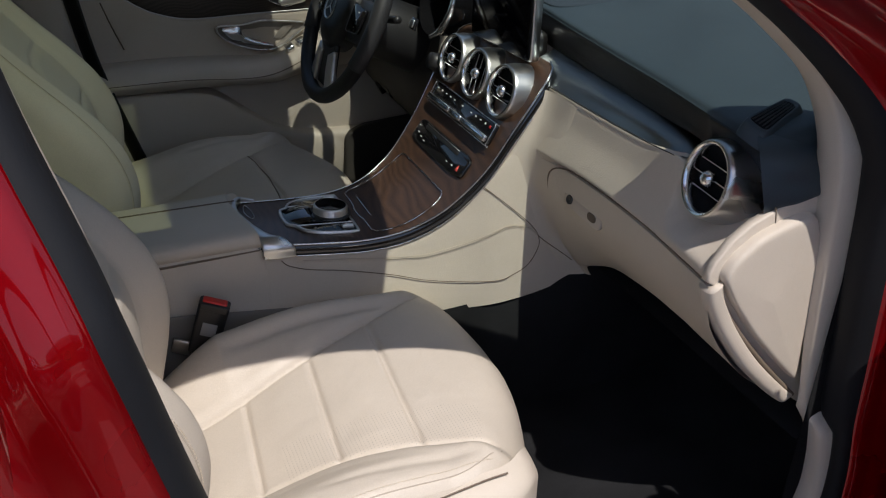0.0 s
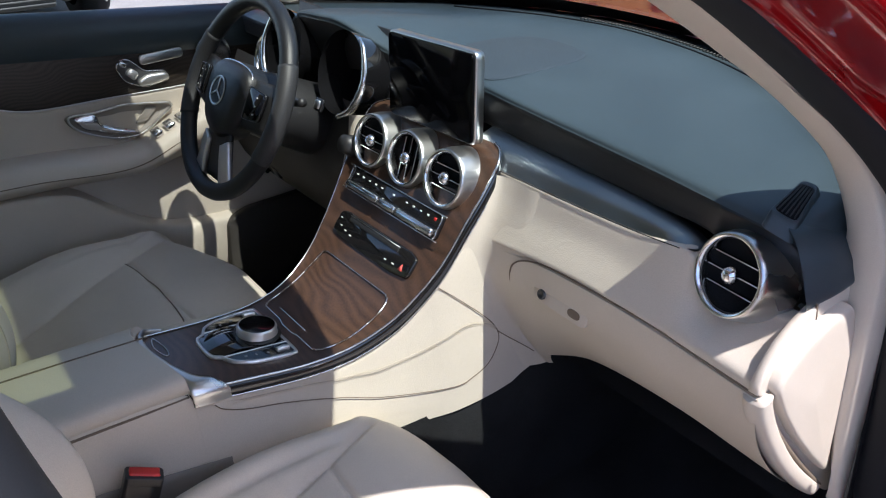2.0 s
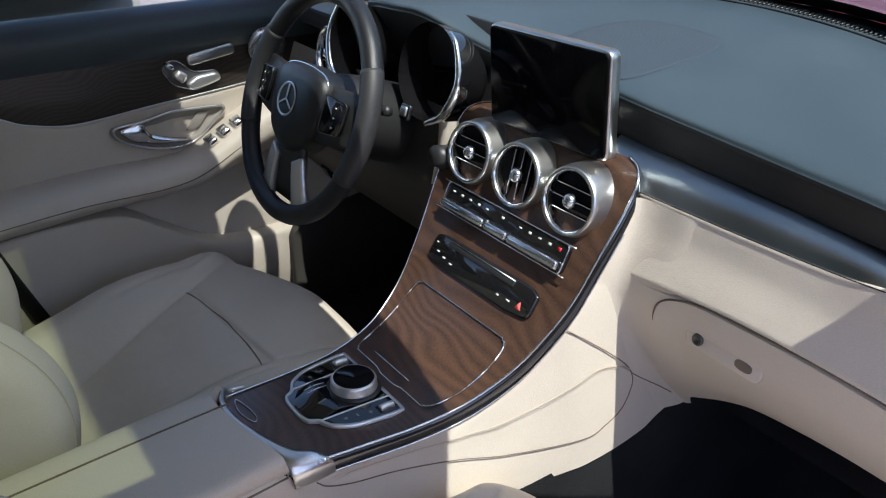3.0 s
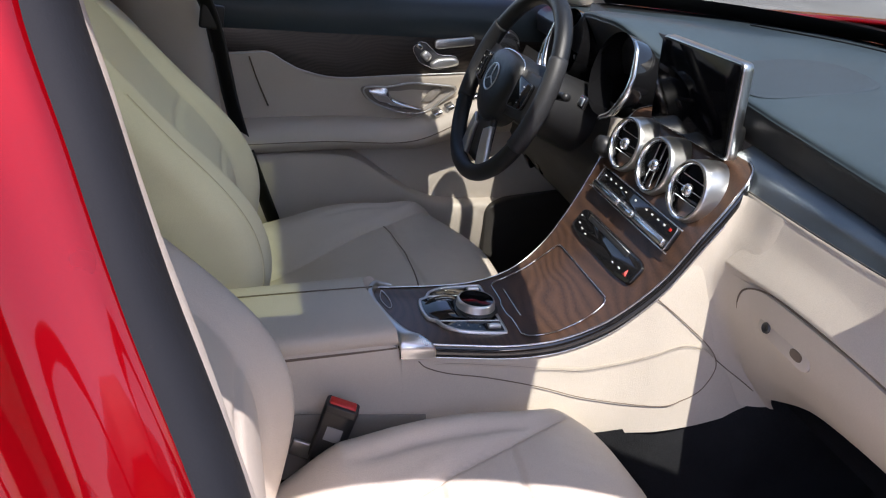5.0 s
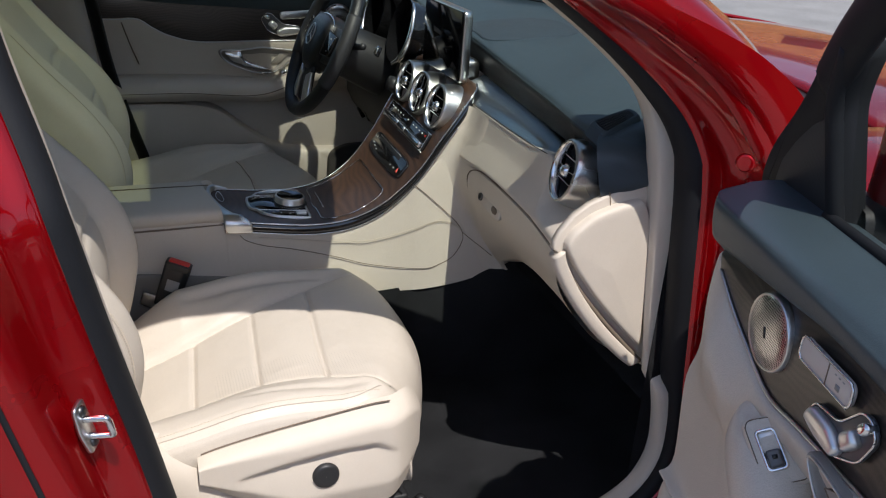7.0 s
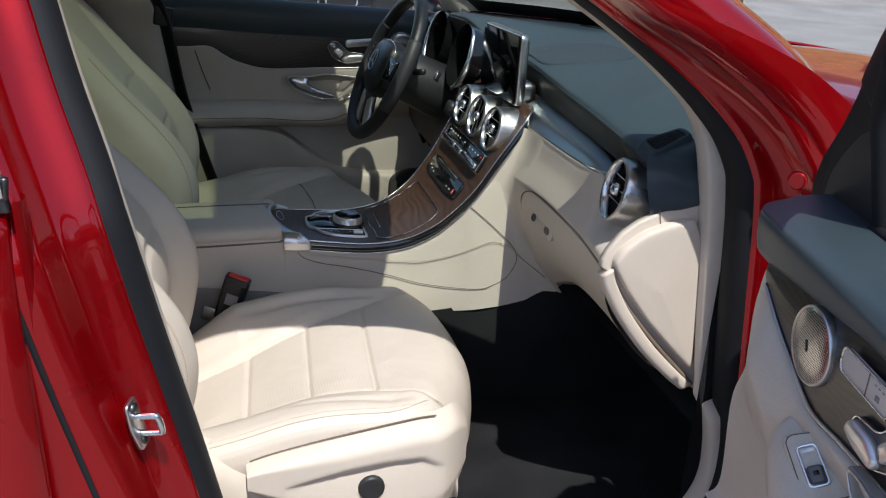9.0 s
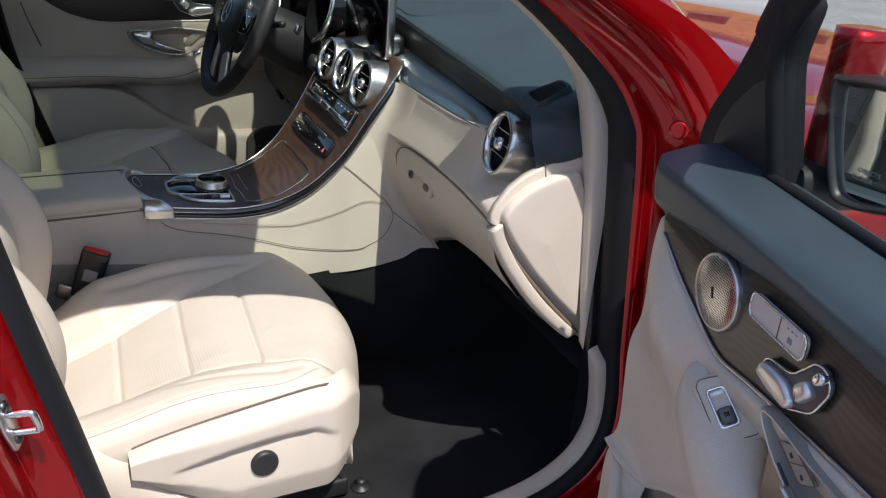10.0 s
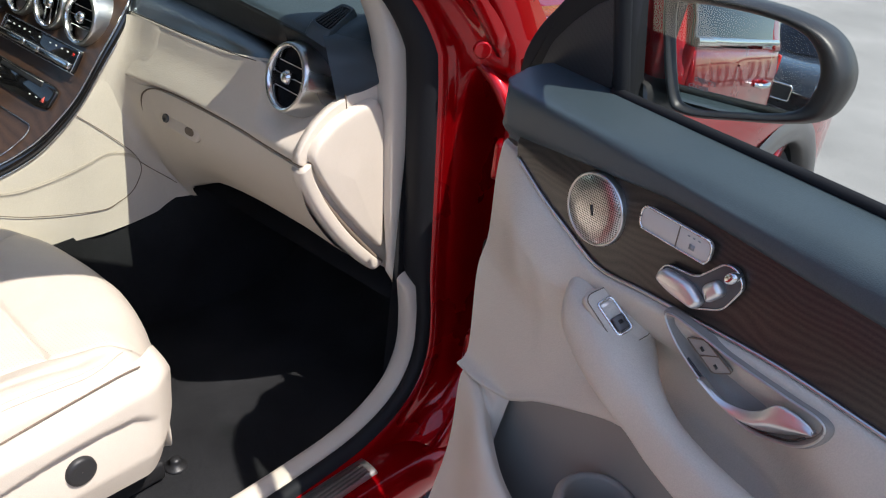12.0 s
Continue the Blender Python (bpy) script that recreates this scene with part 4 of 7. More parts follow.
# stitched knee pad on the passenger side
def side_at(x, z):
    """y of the passenger-side console skin at that place."""
    q = next(((a, b) for a, b in zip(SIDE_ROWS, SIDE_ROWS[1:]) if b[0] <= x), SIDE_ROWS[-2:])
    k = (x - q[0][0]) / (q[1][0] - q[0][0])
    top, w, b = (q[0][n] + (q[1][n] - q[0][n]) * k for n in (1, 2, 3))
    g = max(0.0, min(1.0, (top - 0.018 - z) / (top - 0.018 - b)))
    return -(w + 0.006 + 0.028 * g)


# concave corner where the console side runs into the dash
FILLET = ((1.000, 0.047, 0.012, 1), (0.965, 0.040, 0.030, 1), (0.93, 0.031, 0.045, 1), (0.89, 0.024, 0.058, 1), (0.84, 0.031, 0.072, 1), (0.765, 0.060, 0.078, 0.8), (0.72, 0.090, 0.080, 0.55), (0.695, 0.104, 0.080, 0.40), (0.668, 0.118, 0.080, 0.22), (0.650, 0.130, 0.080, 0.12))
BEND = ((0.0, -0.002), (0.4, 0.002), (0.78, 0.013), (0.94, 0.036), (1.0, 0.075))


def corner_at(x, z):
    """y of the console skin with the rounded corner into the dash."""
    q = next(((a, b) for a, b in zip(FILLET, FILLET[1:]) if b[0] <= z), FILLET[-2:])
    k = max(0.0, min(1.0, (z - q[0][0]) / (q[1][0] - q[0][0])))
    x1, r = (q[0][n] + (q[1][n] - q[0][n]) * k for n in (1, 2))
    f = (x - x1 + r) / r
    if f <= 0:
        return side_at(x, z)
    e = next((a[1] + (b[1] - a[1]) * (f - a[0]) / (b[0] - a[0]) for a, b in zip(BEND, BEND[1:]) if f <= b[0]), 0.075)
    return min(side_at(x, z), side_at(x1 - r, z) - e)


part("corner_panel", loft([[(x1 - r + r * f - 0.002 * (f == 1), side_at(x1 - r, z) - min(e, 0.013) - max(0, e - 0.013) * wide, z) for f, e in BEND] + [(x1 + 0.003, side_at(x1 - r, z) - 0.013 - 0.092 * wide, z)] for z, x1, r, wide in FILLET], 28, 40), CREAM, console, "cream leather corner between console and dash")
part("pad_seam", tube([(x, corner_at(x, z) - 0.0006, z) for x, z in ((-0.060, 0.833), (-0.035, 0.812), (-0.013, 0.792), (0.010, 0.770), (0.026, 0.752), (0.035, 0.736), (0.036, 0.715), (0.018, 0.684), (-0.010, 0.666), (-0.05, 0.656), (-0.15, 0.658), (-0.22, 0.673), (-0.30, 0.690), (-0.36, 0.701), (-0.395, 0.714), (-0.408, 0.726))], 0.0008, 130, 6), SEAM, console)
part("pad_seam", tube([(x, corner_at(x, z) - 0.0004, z) for x, z in ((0.036, 0.734), (0.058, 0.715), (0.078, 0.699), (0.096, 0.684))], 0.0008, 30, 6), SEAM, console)
stitch_line = [Vector((p.x, corner_at(p.x, p.z) - 0.0008, p.z)) for p in curve_pts([(0.033, 0, 0.737), (0.018, 0, 0.750), (-0.01, 0, 0.757), (-0.035, 0, 0.752), (-0.09, 0, 0.727), (-0.15, 0, 0.706), (-0.20, 0, 0.702), (-0.25, 0, 0.704), (-0.33, 0, 0.712), (-0.385, 0, 0.719)], 240)]
for off in (0.0, 0.005):
    for p, q in list(zip(stitch_line, stitch_line[1:]))[(0 if off else 1)::2]:
        part("stitch", tube([p + Vector((0, 0, off)), q + Vector((0, 0, off))], 0.0006, 2, 4), STITCH, console)
part("stitch_groove", tube([p + Vector((0, 0.0004, 0.0025)) for p in stitch_line[::8]], 0.0005, 80, 6), SEAM_PALE, console)
ARM = ((-0.090, 0.752, -0.440), (-0.0945, 0.765, -0.440), (-0.088, 0.781, -0.441), (-0.06, 0.787, -0.449), (0, 0.788, -0.461), (0.05, 0.787, -0.467), (0.075, 0.784, -0.462), (0.091, 0.777, -0.448), (0.0945, 0.765, -0.44), (0.09, 0.752, -0.44))
part("armrest", loft([[(x0 if x is None else x, y, z) for y, z, x0 in ARM] for x in (None, -0.55, -0.7, -0.9)], 40, 16), CREAM, console, "cream leather armrest")
part("armrest_front", loft([[(x0, y, 0.752) for y, z, x0 in ARM], [(x0 + 0.002, y, (z + 0.752) / 2) for y, z, x0 in ARM], [(x0, y, z) for y, z, x0 in ARM]], 40, 6), CREAM, console)
part("armrest_gap", tube([(-0.44, -0.0925, 0.750), (-0.6, -0.0935, 0.750), (-0.9, -0.0935, 0.750)], 0.0022, 20, 6), SEAM, console)
part("armrest_seam", tube([(-0.455, 0.035, 0.7882), (-0.6, 0.04, 0.7885), (-0.9, 0.045, 0.7885)], 0.0012, 20, 6), SEAM, console)
# silver bow round the front of the armrest and its wide end piece
BOW = ((-0.412, 0.0945, -0.411, 0.0965, 0.752), (-0.426, 0.0935, -0.427, 0.0975, 0.758), (-0.438, 0.0890, -0.442, 0.0950, 0.763), (-0.448, 0.067, -0.4545, 0.0735, 0.766), (-0.450, 0.032, -0.460, 0.040, 0.767), (-0.442, -0.008, -0.457, 0.0, 0.767), (-0.432, -0.043, -0.448, -0.042, 0.767), (-0.418, -0.072, -0.440, -0.074, 0.766), (-0.397, -0.089, -0.437, -0.091, 0.763))
part("silver_bow", loft([[(a, b, z - 0.014), (a, b, z), ((a + c) / 2, (b + d) / 2, z + 0.003), (c, d, z + 0.002), (c, d, z - 0.014)] for a, b, c, d, z in BOW] + [[(-0.385, -0.101, 0.748), (-0.385, -0.1015, 0.750), (-0.412, -0.103, 0.754), (-0.436, -0.101, 0.754), (-0.436, -0.1, 0.748)], [(-0.384, -0.103, 0.733), (-0.384, -0.1035, 0.732), (-0.412, -0.105, 0.734), (-0.436, -0.103, 0.736), (-0.436, -0.1, 0.736)]], 16, 80), SILVER, console, "satin silver bow before the armrest")
part("coin_slot", tube([on_spine(x, y, 0.001).translation for x, y in ((-0.436, 0.076), (-0.438, 0.048), (-0.431, 0.020), (-0.424, 0.024), (-0.427, 0.050))], 0.0008, 50, 6, True), BRIGHT, console, "thin silver loop")
# climate panel, radio panel
HV = on_spine(-0.026, 0.0, 0.004)
climate = new("climate_panel")
climate.parent = console
part("panel_body", plate(rounded([(-0.132, -0.021), (0.132, -0.021), (0.132, 0.021), (-0.132, 0.021)], 0.008), 0.012, HV @ pose(0, 0, 0.002), 0.003), BLACK_GLOSS, climate)
part("panel_rim", tube([HV @ Vector((x, y, 0.003)) for x, y in rounded([(-0.132, -0.021), (0.132, -0.021), (0.132, 0.021), (-0.132, 0.021)], 0.008)], 0.0012, 80, 6, True), CHROME, climate)
for x0, x1 in ((-0.128, -0.028), (-0.024, 0.024), (0.028, 0.128)):
    part("rocker_key", box((x1 - x0, 0.013, 0.012), HV @ pose((x0 + x1) / 2, -0.011, 0.006), 0.005, 3), CHROME, climate, "chrome rocker key")
for k, x in enumerate((-0.115, -0.095, -0.075, -0.055, -0.036, 0.0, 0.038, 0.058, 0.078, 0.098)):
    part("key_mark", box((0.0055, 0.0032 if k % 2 else 0.0022, 0.0006), HV @ pose(x, 0.010, 0.0025), 0), WHITE_MARK, climate)
part("key_mark", box((0.006, 0.005, 0.0006), HV @ pose(0.117, 0.010, 0.0025), 0), RED_MARK, climate)
CD = on_spine(-0.067, 0.0, 0.003)
radio = new("radio_panel")
radio.parent = console
part("panel_body", plate(rounded([(-0.116, -0.020), (-0.07, -0.026), (0.07, -0.026), (0.116, -0.020), (0.116, 0.016), (0.10, 0.022), (-0.10, 0.022), (-0.116, 0.016)], 0.01), 0.012, CD @ pose(0, 0, 0.002), 0.003), BLACK_GLOSS, radio)
part("disc_slot", box((0.15, 0.008, 0.003), CD @ pose(-0.006, 0.012, 0.002), 0.002), BLACK_PLASTIC, radio)
part("slot_edge", box((0.15, 0.0012, 0.003), CD @ pose(-0.006, 0.0175, 0.0028), 0), SILVER, radio)
for x, y, w in ((-0.105, 0.006, 0.006), (-0.095, -0.006, 0.009), (-0.078, -0.010, 0.009), (-0.06, -0.013, 0.009), (0.05, -0.012, 0.007), (0.072, -0.011, 0.01)):
    part("key_mark", box((w * 0.7, 0.0022, 0.0006), CD @ pose(x, y, 0.0024), 0), WHITE_MARK, radio)
part("hazard_mark", plate([(-0.006, -0.005), (0.006, -0.005), (0, 0.006)], 0.0006, CD @ pose(0.094, -0.009, 0.0028), 0), RED_LIT, radio, "red warning triangle")
# veneered roller cover
ROLL = rounded([(-0.107, 0.105), (-0.107, -0.105), (-0.135, -0.107), (-0.19, -0.099), (-0.236, -0.086), (-0.239, 0.0), (-0.236, 0.093), (-0.19, 0.102), (-0.135, 0.107)], 0.016)
ROLL = [(a + (c - a) * k / 4, b + (d - b) * k / 4) for (a, b), (c, d) in zip(ROLL, ROLL[1:] + ROLL[:1]) for k in range(4)]
part("cover_outline", tube([on_spine(x, y, 0.0009).translation for x, y in ROLL], 0.0012, 140, 6, True, smooth=False), CHROME, console, "thin chrome line round the roller cover")
part("cover_grip", tube([on_spine(-0.220, y, 0.001).translation for y in (-0.026, 0.02, 0.062)], 0.0012, 12, 6), CHROME, console)
# controller pod
PODM = on_spine(-0.315, 0.004, 0.001)
pod = new("controller_pod")
pod.parent = console
POD_HALF = [(0.014, -0.065), (0.031, -0.061), (0.0395, -0.049), (0.046, -0.046), (0.060, -0.036), (0.074, -0.010), (0.080, 0.030), (0.081, 0.053), (0.075, 0.060), (0.030, 0.0605)]
POD_LINE = [(v.x, v.y) for v in curve_pts([(x - 0.0085, y, 0) for x, y in POD_HALF] + [(-x - 0.0085, y, 0) for x, y in reversed(POD_HALF)], 110, True)]


def pod_band(line, w, h, lift):
    """A flat band inside a closed outline, laid on the pod."""
    p = [Vector((x, y, 0)) for x, y in line]
    turn = sum(a.x * b.y - b.x * a.y for a, b in zip(p, p[1:] + p[:1]))
    rows = []
    for q, a, b in zip(p, p[-1:] + p[:-1], p[1:] + p[:1]):
        t = (b - a).normalized()
        n = Vector((-t.y, t.x, 0)) * math.copysign(1, turn)
        rows.append([PODM @ (q + n * o + Vector((0, 0, lift + z))) for o, z in ((-0.0003, -0.004), (0, h * 0.7), (w * 0.2, h), (w * 0.8, h), (w, h * 0.7), (w + 0.0003, -0.004))])
    return grid_mesh(rows + rows[:1])


part("pod_body", plate(POD_LINE, 0.014, PODM @ pose(0, 0, 0.003), 0.001), BLACK_GLOSS, pod)
part("pod_frame", pod_band(POD_LINE, 0.0045, 0.0012, 0.003), BRIGHT, pod, "flat satin silver frame")
for s in (-1, 1):
    part("divider", loft([[PODM @ Vector((s * (x + o) - 0.0085, y, z)) for o, z in ((-0.0013, 0.002), (-0.0011, 0.0042), (0.0011, 0.0042), (0.0013, 0.002))] for x, y in ((0.0405, -0.046), (0.0415, -0.01), (0.0425, 0.025), (0.0435, 0.058))], 8, 20), BRIGHT, pod)
part("hand_rest", loft([[PODM @ Vector((x * (1 + 0.05 * k) - 0.0085, -0.057 + 0.062 * k + 0.010 * (x / 0.034) ** 2 * (1 - k), 0.003 + 0.007 * math.sin(k * 2.5) - 0.002 * (x / 0.034) ** 4)) for x in (-0.036, -0.034, -0.017, 0, 0.017, 0.034, 0.036)] for k in (0, 0.3, 0.6, 0.85, 1)], 18, 16), BLACK_GLOSS, pod, "gloss black touch pad")
for x in (-0.024, -0.016):
    part("pad_groove", tube([PODM @ Vector((x - 0.0085, y, z)) for y, z in ((-0.036, 0.0078), (-0.02, 0.0102), (-0.006, 0.0090))], 0.0006, 10, 5), SILVER, pod)
KN = PODM @ pose(-0.005, 0.026, 0.004)
knob = part("controller_knob", lathe([(0.0335, 0.0), (0.034, 0.003), (0.0318, 0.006), (0.0318, 0.016), (0.0305, 0.0185), (0.0282, 0.019)], KN, 48), BRIGHT, pod, "knurled silver rotary knob")
part("knob_top", lathe([(0.0282, 0.0187), (0.02, 0.0178), (0.001, 0.0172)], KN, 32), BLACK_GLOSS, knob, "gloss black top")
part("knob_foot", lathe([(0.0385, 0.003), (0.037, 0.0055), (0.033, 0.0055)], KN, 40), BLACK_PLASTIC, knob)
for x, y in ((0.055, 0.041), (-0.069, 0.041)):
    toggle = part("toggle_key", tube([PODM @ Vector((x, y - 0.010, 0.0045)), PODM @ Vector((x, y, 0.0055)), PODM @ Vector((x, y + 0.010, 0.0045))], 0.0052, 12, 12), BRIGHT, pod, "silver toggle roller")
    part("toggle_slot", plate(rounded([(x - 0.009, y - 0.013), (x + 0.009, y - 0.013), (x + 0.009, y + 0.013), (x - 0.009, y + 0.013)], 0.003), 0.001, PODM @ pose(0, 0, 0.0036), 0), BLACK_PLASTIC, toggle)
for x, y, w, d in ((0.046, -0.016, 0.004, 0.005), (0.048, 0.0, 0.006, 0.003), (-0.062, -0.012, 0.004, 0.004), (-0.066, 0.008, 0.003, 0.005), (0.052, 0.018, 0.004, 0.004), (0.030, 0.052, 0.003, 0.003)):
    part("key_mark", box((w, d, 0.0005), PODM @ pose(x, y, 0.0034), 0), GREY_MARK, pod)

# ---- seats ----
def ramp(pts, t):
    """Straight lines through (t, value) pairs."""
    for (t0, a), (t1, b) in zip(pts, pts[1:]):
        if t <= t1:
            return a + (b - a) * max(0.0, (t - t0)) / (t1 - t0)
    return pts[-1][1]


CUSHION_Z = ((0, 0.556), (0.12, 0.574), (0.24, 0.598), (0.34, 0.620), (0.44, 0.639), (0.54, 0.652), (0.64, 0.660), (0.8, 0.668), (1.0, 0.668))
BACK_X = ((0.54, -0.655), (0.60, -0.632), (0.66, -0.612), (0.70, -0.600), (0.74, -0.590), (0.78, -0.588), (0.82, -0.594), (0.87, -0.612), (0.93, -0.652), (1.01, -0.722), (1.08, -0.776), (1.16, -0.835), (1.24, -0.885))


def seat(side, name, label):
    """A front seat; side is -1 for the passenger's, 1 for the driver's."""
    st = thing(name, label, "car seat")
    y0 = side * 0.395

    def panel_edge(u):
        return 0.36 + 0.12 * u + 0.42 * u * u

    def cushion(u, v):
        """A place on the cushion: u from the backrest to the front, v from the console to the door."""
        av = abs(v)
        front = -0.118 - (0.09 * v ** 1.5 if v > 0 else 0.04 * av ** 3)
        x = -0.66 + (front + 0.66) * u
        vb = panel_edge(u)
        z = sum(ramp(CUSHION_Z, u + d) for d in (-0.06, -0.03, 0, 0.03, 0.06)) / 5
        w = max(0.0, min(1.0, (av - vb + 0.02) / max(0.12, 0.84 - vb)))
        lift = max(0.014 if v > 0 else 0.006, (0.088 if v > 0 else 0.094) * (1 - u / 0.88))
        if v < 0:
            lift *= min(1.0, 0.25 + u / 0.30)
        z += lift * (w * w * (3 - 2 * w)) ** 0.8
        if v > 0:
            z -= 0.016 * max(0, (av - 0.88) / 0.12) ** 2
        else:
            z -= 0.10 * (1 - math.sqrt(max(0, 1 - max(0, (av - 0.78) / 0.22) ** 2.2)))
        fade = max(0.0, min(1.0, (0.90 - u) / 0.06))
        z -= 0.0085 * math.exp(-((av - vb) / 0.016) ** 2) * fade
        z += 0.004 * math.exp(-((av - vb - 0.07) / 0.05) ** 2) * fade
        if v < 0:
            z -= 0.008 * math.exp(-((av - 0.70 - 0.04 * u) / 0.035) ** 2) * max(0, min(1, (u - 0.2) / 0.15, (0.82 - u) / 0.1))
        else:
            z -= 0.004 * math.exp(-((av - 0.70 - 0.18 * u) / 0.03) ** 2) * max(0, min(1, (u - 0.35) / 0.1, (0.85 - u) / 0.15))
        if av < vb:
            for sx in ((-0.322,) if side > 0 else (-0.531, -0.424, -0.315)):
                z -= 0.0060 * math.exp(-((x - sx + 0.018 * v) / 0.0042) ** 2) * min(1, (vb - av) / 0.05)
            z += 0.0035 * math.sin((x + 0.531) / 0.108 * math.pi) ** 2 * min(1, (vb - av) / 0.15)
        fr = max(0.0, (u - 0.80) / 0.20)
        z -= 0.115 * (1 - math.sqrt(max(0, 1 - fr ** 2.3)))
        z += 0.0016 * noise.noise(Vector((x * 14, v * 4, y0))) + 0.0005 * noise.noise(Vector((x * 60, v * 15, y0)))
        return Vector((x, y0 + side * v * 0.248, z))

    rows = [[cushion(i / 179, -1 + 2 * j / 149) for j in range(150)] for i in range(180)]
    cu = part("cushion", grid_mesh(rows), CREAM, st, "cream leather cushion")
    cu.data.materials.append(CREAM_HOLES)
    for k, f in enumerate(cu.data.polygons):
        u, v = (k // 149) / 179, -1 + 2 * (k % 149) / 149
        f.material_index = 1 if side < 0 and panel_edge(u) - 0.30 < v < panel_edge(u) - 0.03 and 0.30 < u < 0.84 else 0
    part("cushion_skirt", loft([[tuple(cushion(1.0, v) + Vector((0.0, 0, 0.004))), tuple(cushion(1.0, v) + Vector((-0.004, 0, -0.02))), tuple(cushion(1.0, v) + Vector((-0.05, 0, -0.065)))] for v in (-1, -0.8, -0.5, 0, 0.5, 0.8, 1)], 10, 40), CREAM, st)
    if side > 0:
        part("cushion_seam", tube([cushion(0.622 + 0.010 * k / 30, -0.58 + 1.16 * k / 30) + Vector((0, 0, 0.0004)) for k in range(31)], 0.0014, 60, 6), SEAM, st)
    for v in (-1, 1):
        part("cushion_side", loft([[tuple(cushion(u, v) + Vector((0, 0, 0.0005))), tuple(cushion(u, v) + Vector((0, v * side * 0.006, -0.012))), tuple(cushion(u, v) + Vector((0, v * side * 0.008, -0.045))), (cushion(u, v).x, cushion(u, v).y - v * side * 0.01, 0.49)] for u in (0.0, 0.1, 0.2, 0.3, 0.4, 0.5, 0.6, 0.7, 0.78, 0.85, 0.91, 0.95, 0.98, 1.0)], 14, 50), CREAM, st)
    part("piping", tube([cushion(0.04 + 0.86 * k / 24, 0.955 - 0.10 * max(0, (k - 20) / 4) ** 2) + Vector((0, 0, 0.0004)) for k in range(25)], 0.0009, 80, 6), SEAM_PALE, st)
    for k in range(76):
        f = 0.06 + 0.80 * k / 75
        part("stitch", tube([cushion(f, 0.925) + Vector((0, 0, 0.0006)), cushion(f + 0.006, 0.925) + Vector((0, 0, 0.0006))], 0.0008, 2, 4), STITCH, st)

    def shell(u, a):
        """A place on the bolstered backrest: u up its height, a round its section."""
        c, s_ = math.cos(a), math.sin(a)
        v = math.copysign(abs(c) ** 0.62, c)
        av = abs(v)
        z = 0.55 + 0.66 * u
        crest = sum(ramp(BACK_X, z + d) for d in (-0.03, -0.015, 0, 0.015, 0.03)) / 5
        inner = 0.50 + 0.14 * max(0.0, (u - 0.25)) - 0.30 * max(0.0, 0.25 - u)
        deep = 0.062 * min(1.0, max(0.0, (u + 0.05) / 0.15)) * max(0.35, 1 - 0.9 * max(0.0, u - 0.35))
        w = max(0.0, min(1.0, (av - inner + 0.06) / 0.30))
        dip = deep * (1 - w * w * (3 - 2 * w))
        dip += 0.006 * math.exp(-((av - inner) / 0.025) ** 2)
        if av < inner:
            for su in (0.34, 0.50, 0.66):
                dip += 0.006 * math.exp(-((u - su + 0.03 * av) / 0.009) ** 2) * min(1, (inner - av) / 0.08)
        shrink = math.sqrt(max(0, 1 - max(0, (u - 0.82) / 0.18) ** 2.4)) * 0.97 + 0.03
        half = 0.252 - 0.03 * max(0, u - 0.5) / 0.5
        if s_ > 0:
            x = crest - 0.10 + (0.10 - dip) * abs(s_) ** 0.62 * (0.3 + 0.7 * shrink)
        else:
            x = crest - 0.10 - 0.15 * abs(s_) ** 0.6 * shrink
        return Vector((x, y0 + side * v * half * (0.75 + 0.25 * shrink), z + 0.02 * (x - crest)))

    rows = [[shell(i / 129, 2 * math.pi * j / 160) for j in range(160)] for i in range(130)]
    part("backrest", grid_mesh(rows, True, True), CREAM, st, "cream leather backrest with deep bolsters")
    for a in (0.60, math.pi - 0.60):
        part("back_seam", tube([shell(0.10 + 0.70 * k / 20, a) + Vector((0.0004, 0, 0)) for k in range(21)], 0.0009, 80, 6), SEAM_PALE, st)
        for k in range(90):
            u = 0.10 + 0.70 * k / 89
            part("stitch", tube([shell(u, a + 0.03) + Vector((0.0006, 0, 0)), shell(u + 0.005, a + 0.03) + Vector((0.0006, 0, 0))], 0.0007, 2, 4), STITCH, st)
    hr = []
    for i in range(24):
        u = i / 23
        sh = math.sqrt(max(0.001, 1 - abs(2 * u - 1) ** 3.2))
        hr.append([(-0.925 - 0.03 * u + 0.052 * sh * math.copysign(abs(math.sin(t)) ** 0.7, math.sin(t)), y0 + 0.135 * (0.55 + 0.45 * sh) * math.copysign(abs(math.cos(t)) ** 0.6, math.cos(t)), 1.26 + 0.185 * u) for t in (2 * math.pi * k / 40 for k in range(40))])
    part("headrest", grid_mesh(hr, True, True), CREAM, st, "cream leather headrest")
    for s in (-1, 1):
        part("headrest_post", tube([(-0.915, y0 + s * 0.06, 1.16), (-0.925, y0 + s * 0.06, 1.30)], 0.006, 6, 10), CHROME, st)
    part("seat_base", box((0.40, 0.42, 0.09), pose(-0.42, y0, 0.505), 0.01), BLACK_PLASTIC, st)
    for s in (-1, 1):
        part("seat_rail", box((0.50, 0.045, 0.035), pose(-0.45, y0 + s * 0.20, 0.425), 0.006), BLACK_PLASTIC, st, "black steel seat rail")
    return st


seat_near = seat(-1, "bucket_seat", "cream leather passenger seat with stitched bolsters")
seat_far = seat(1, "bucket_seat", "cream leather driver seat beside the console")
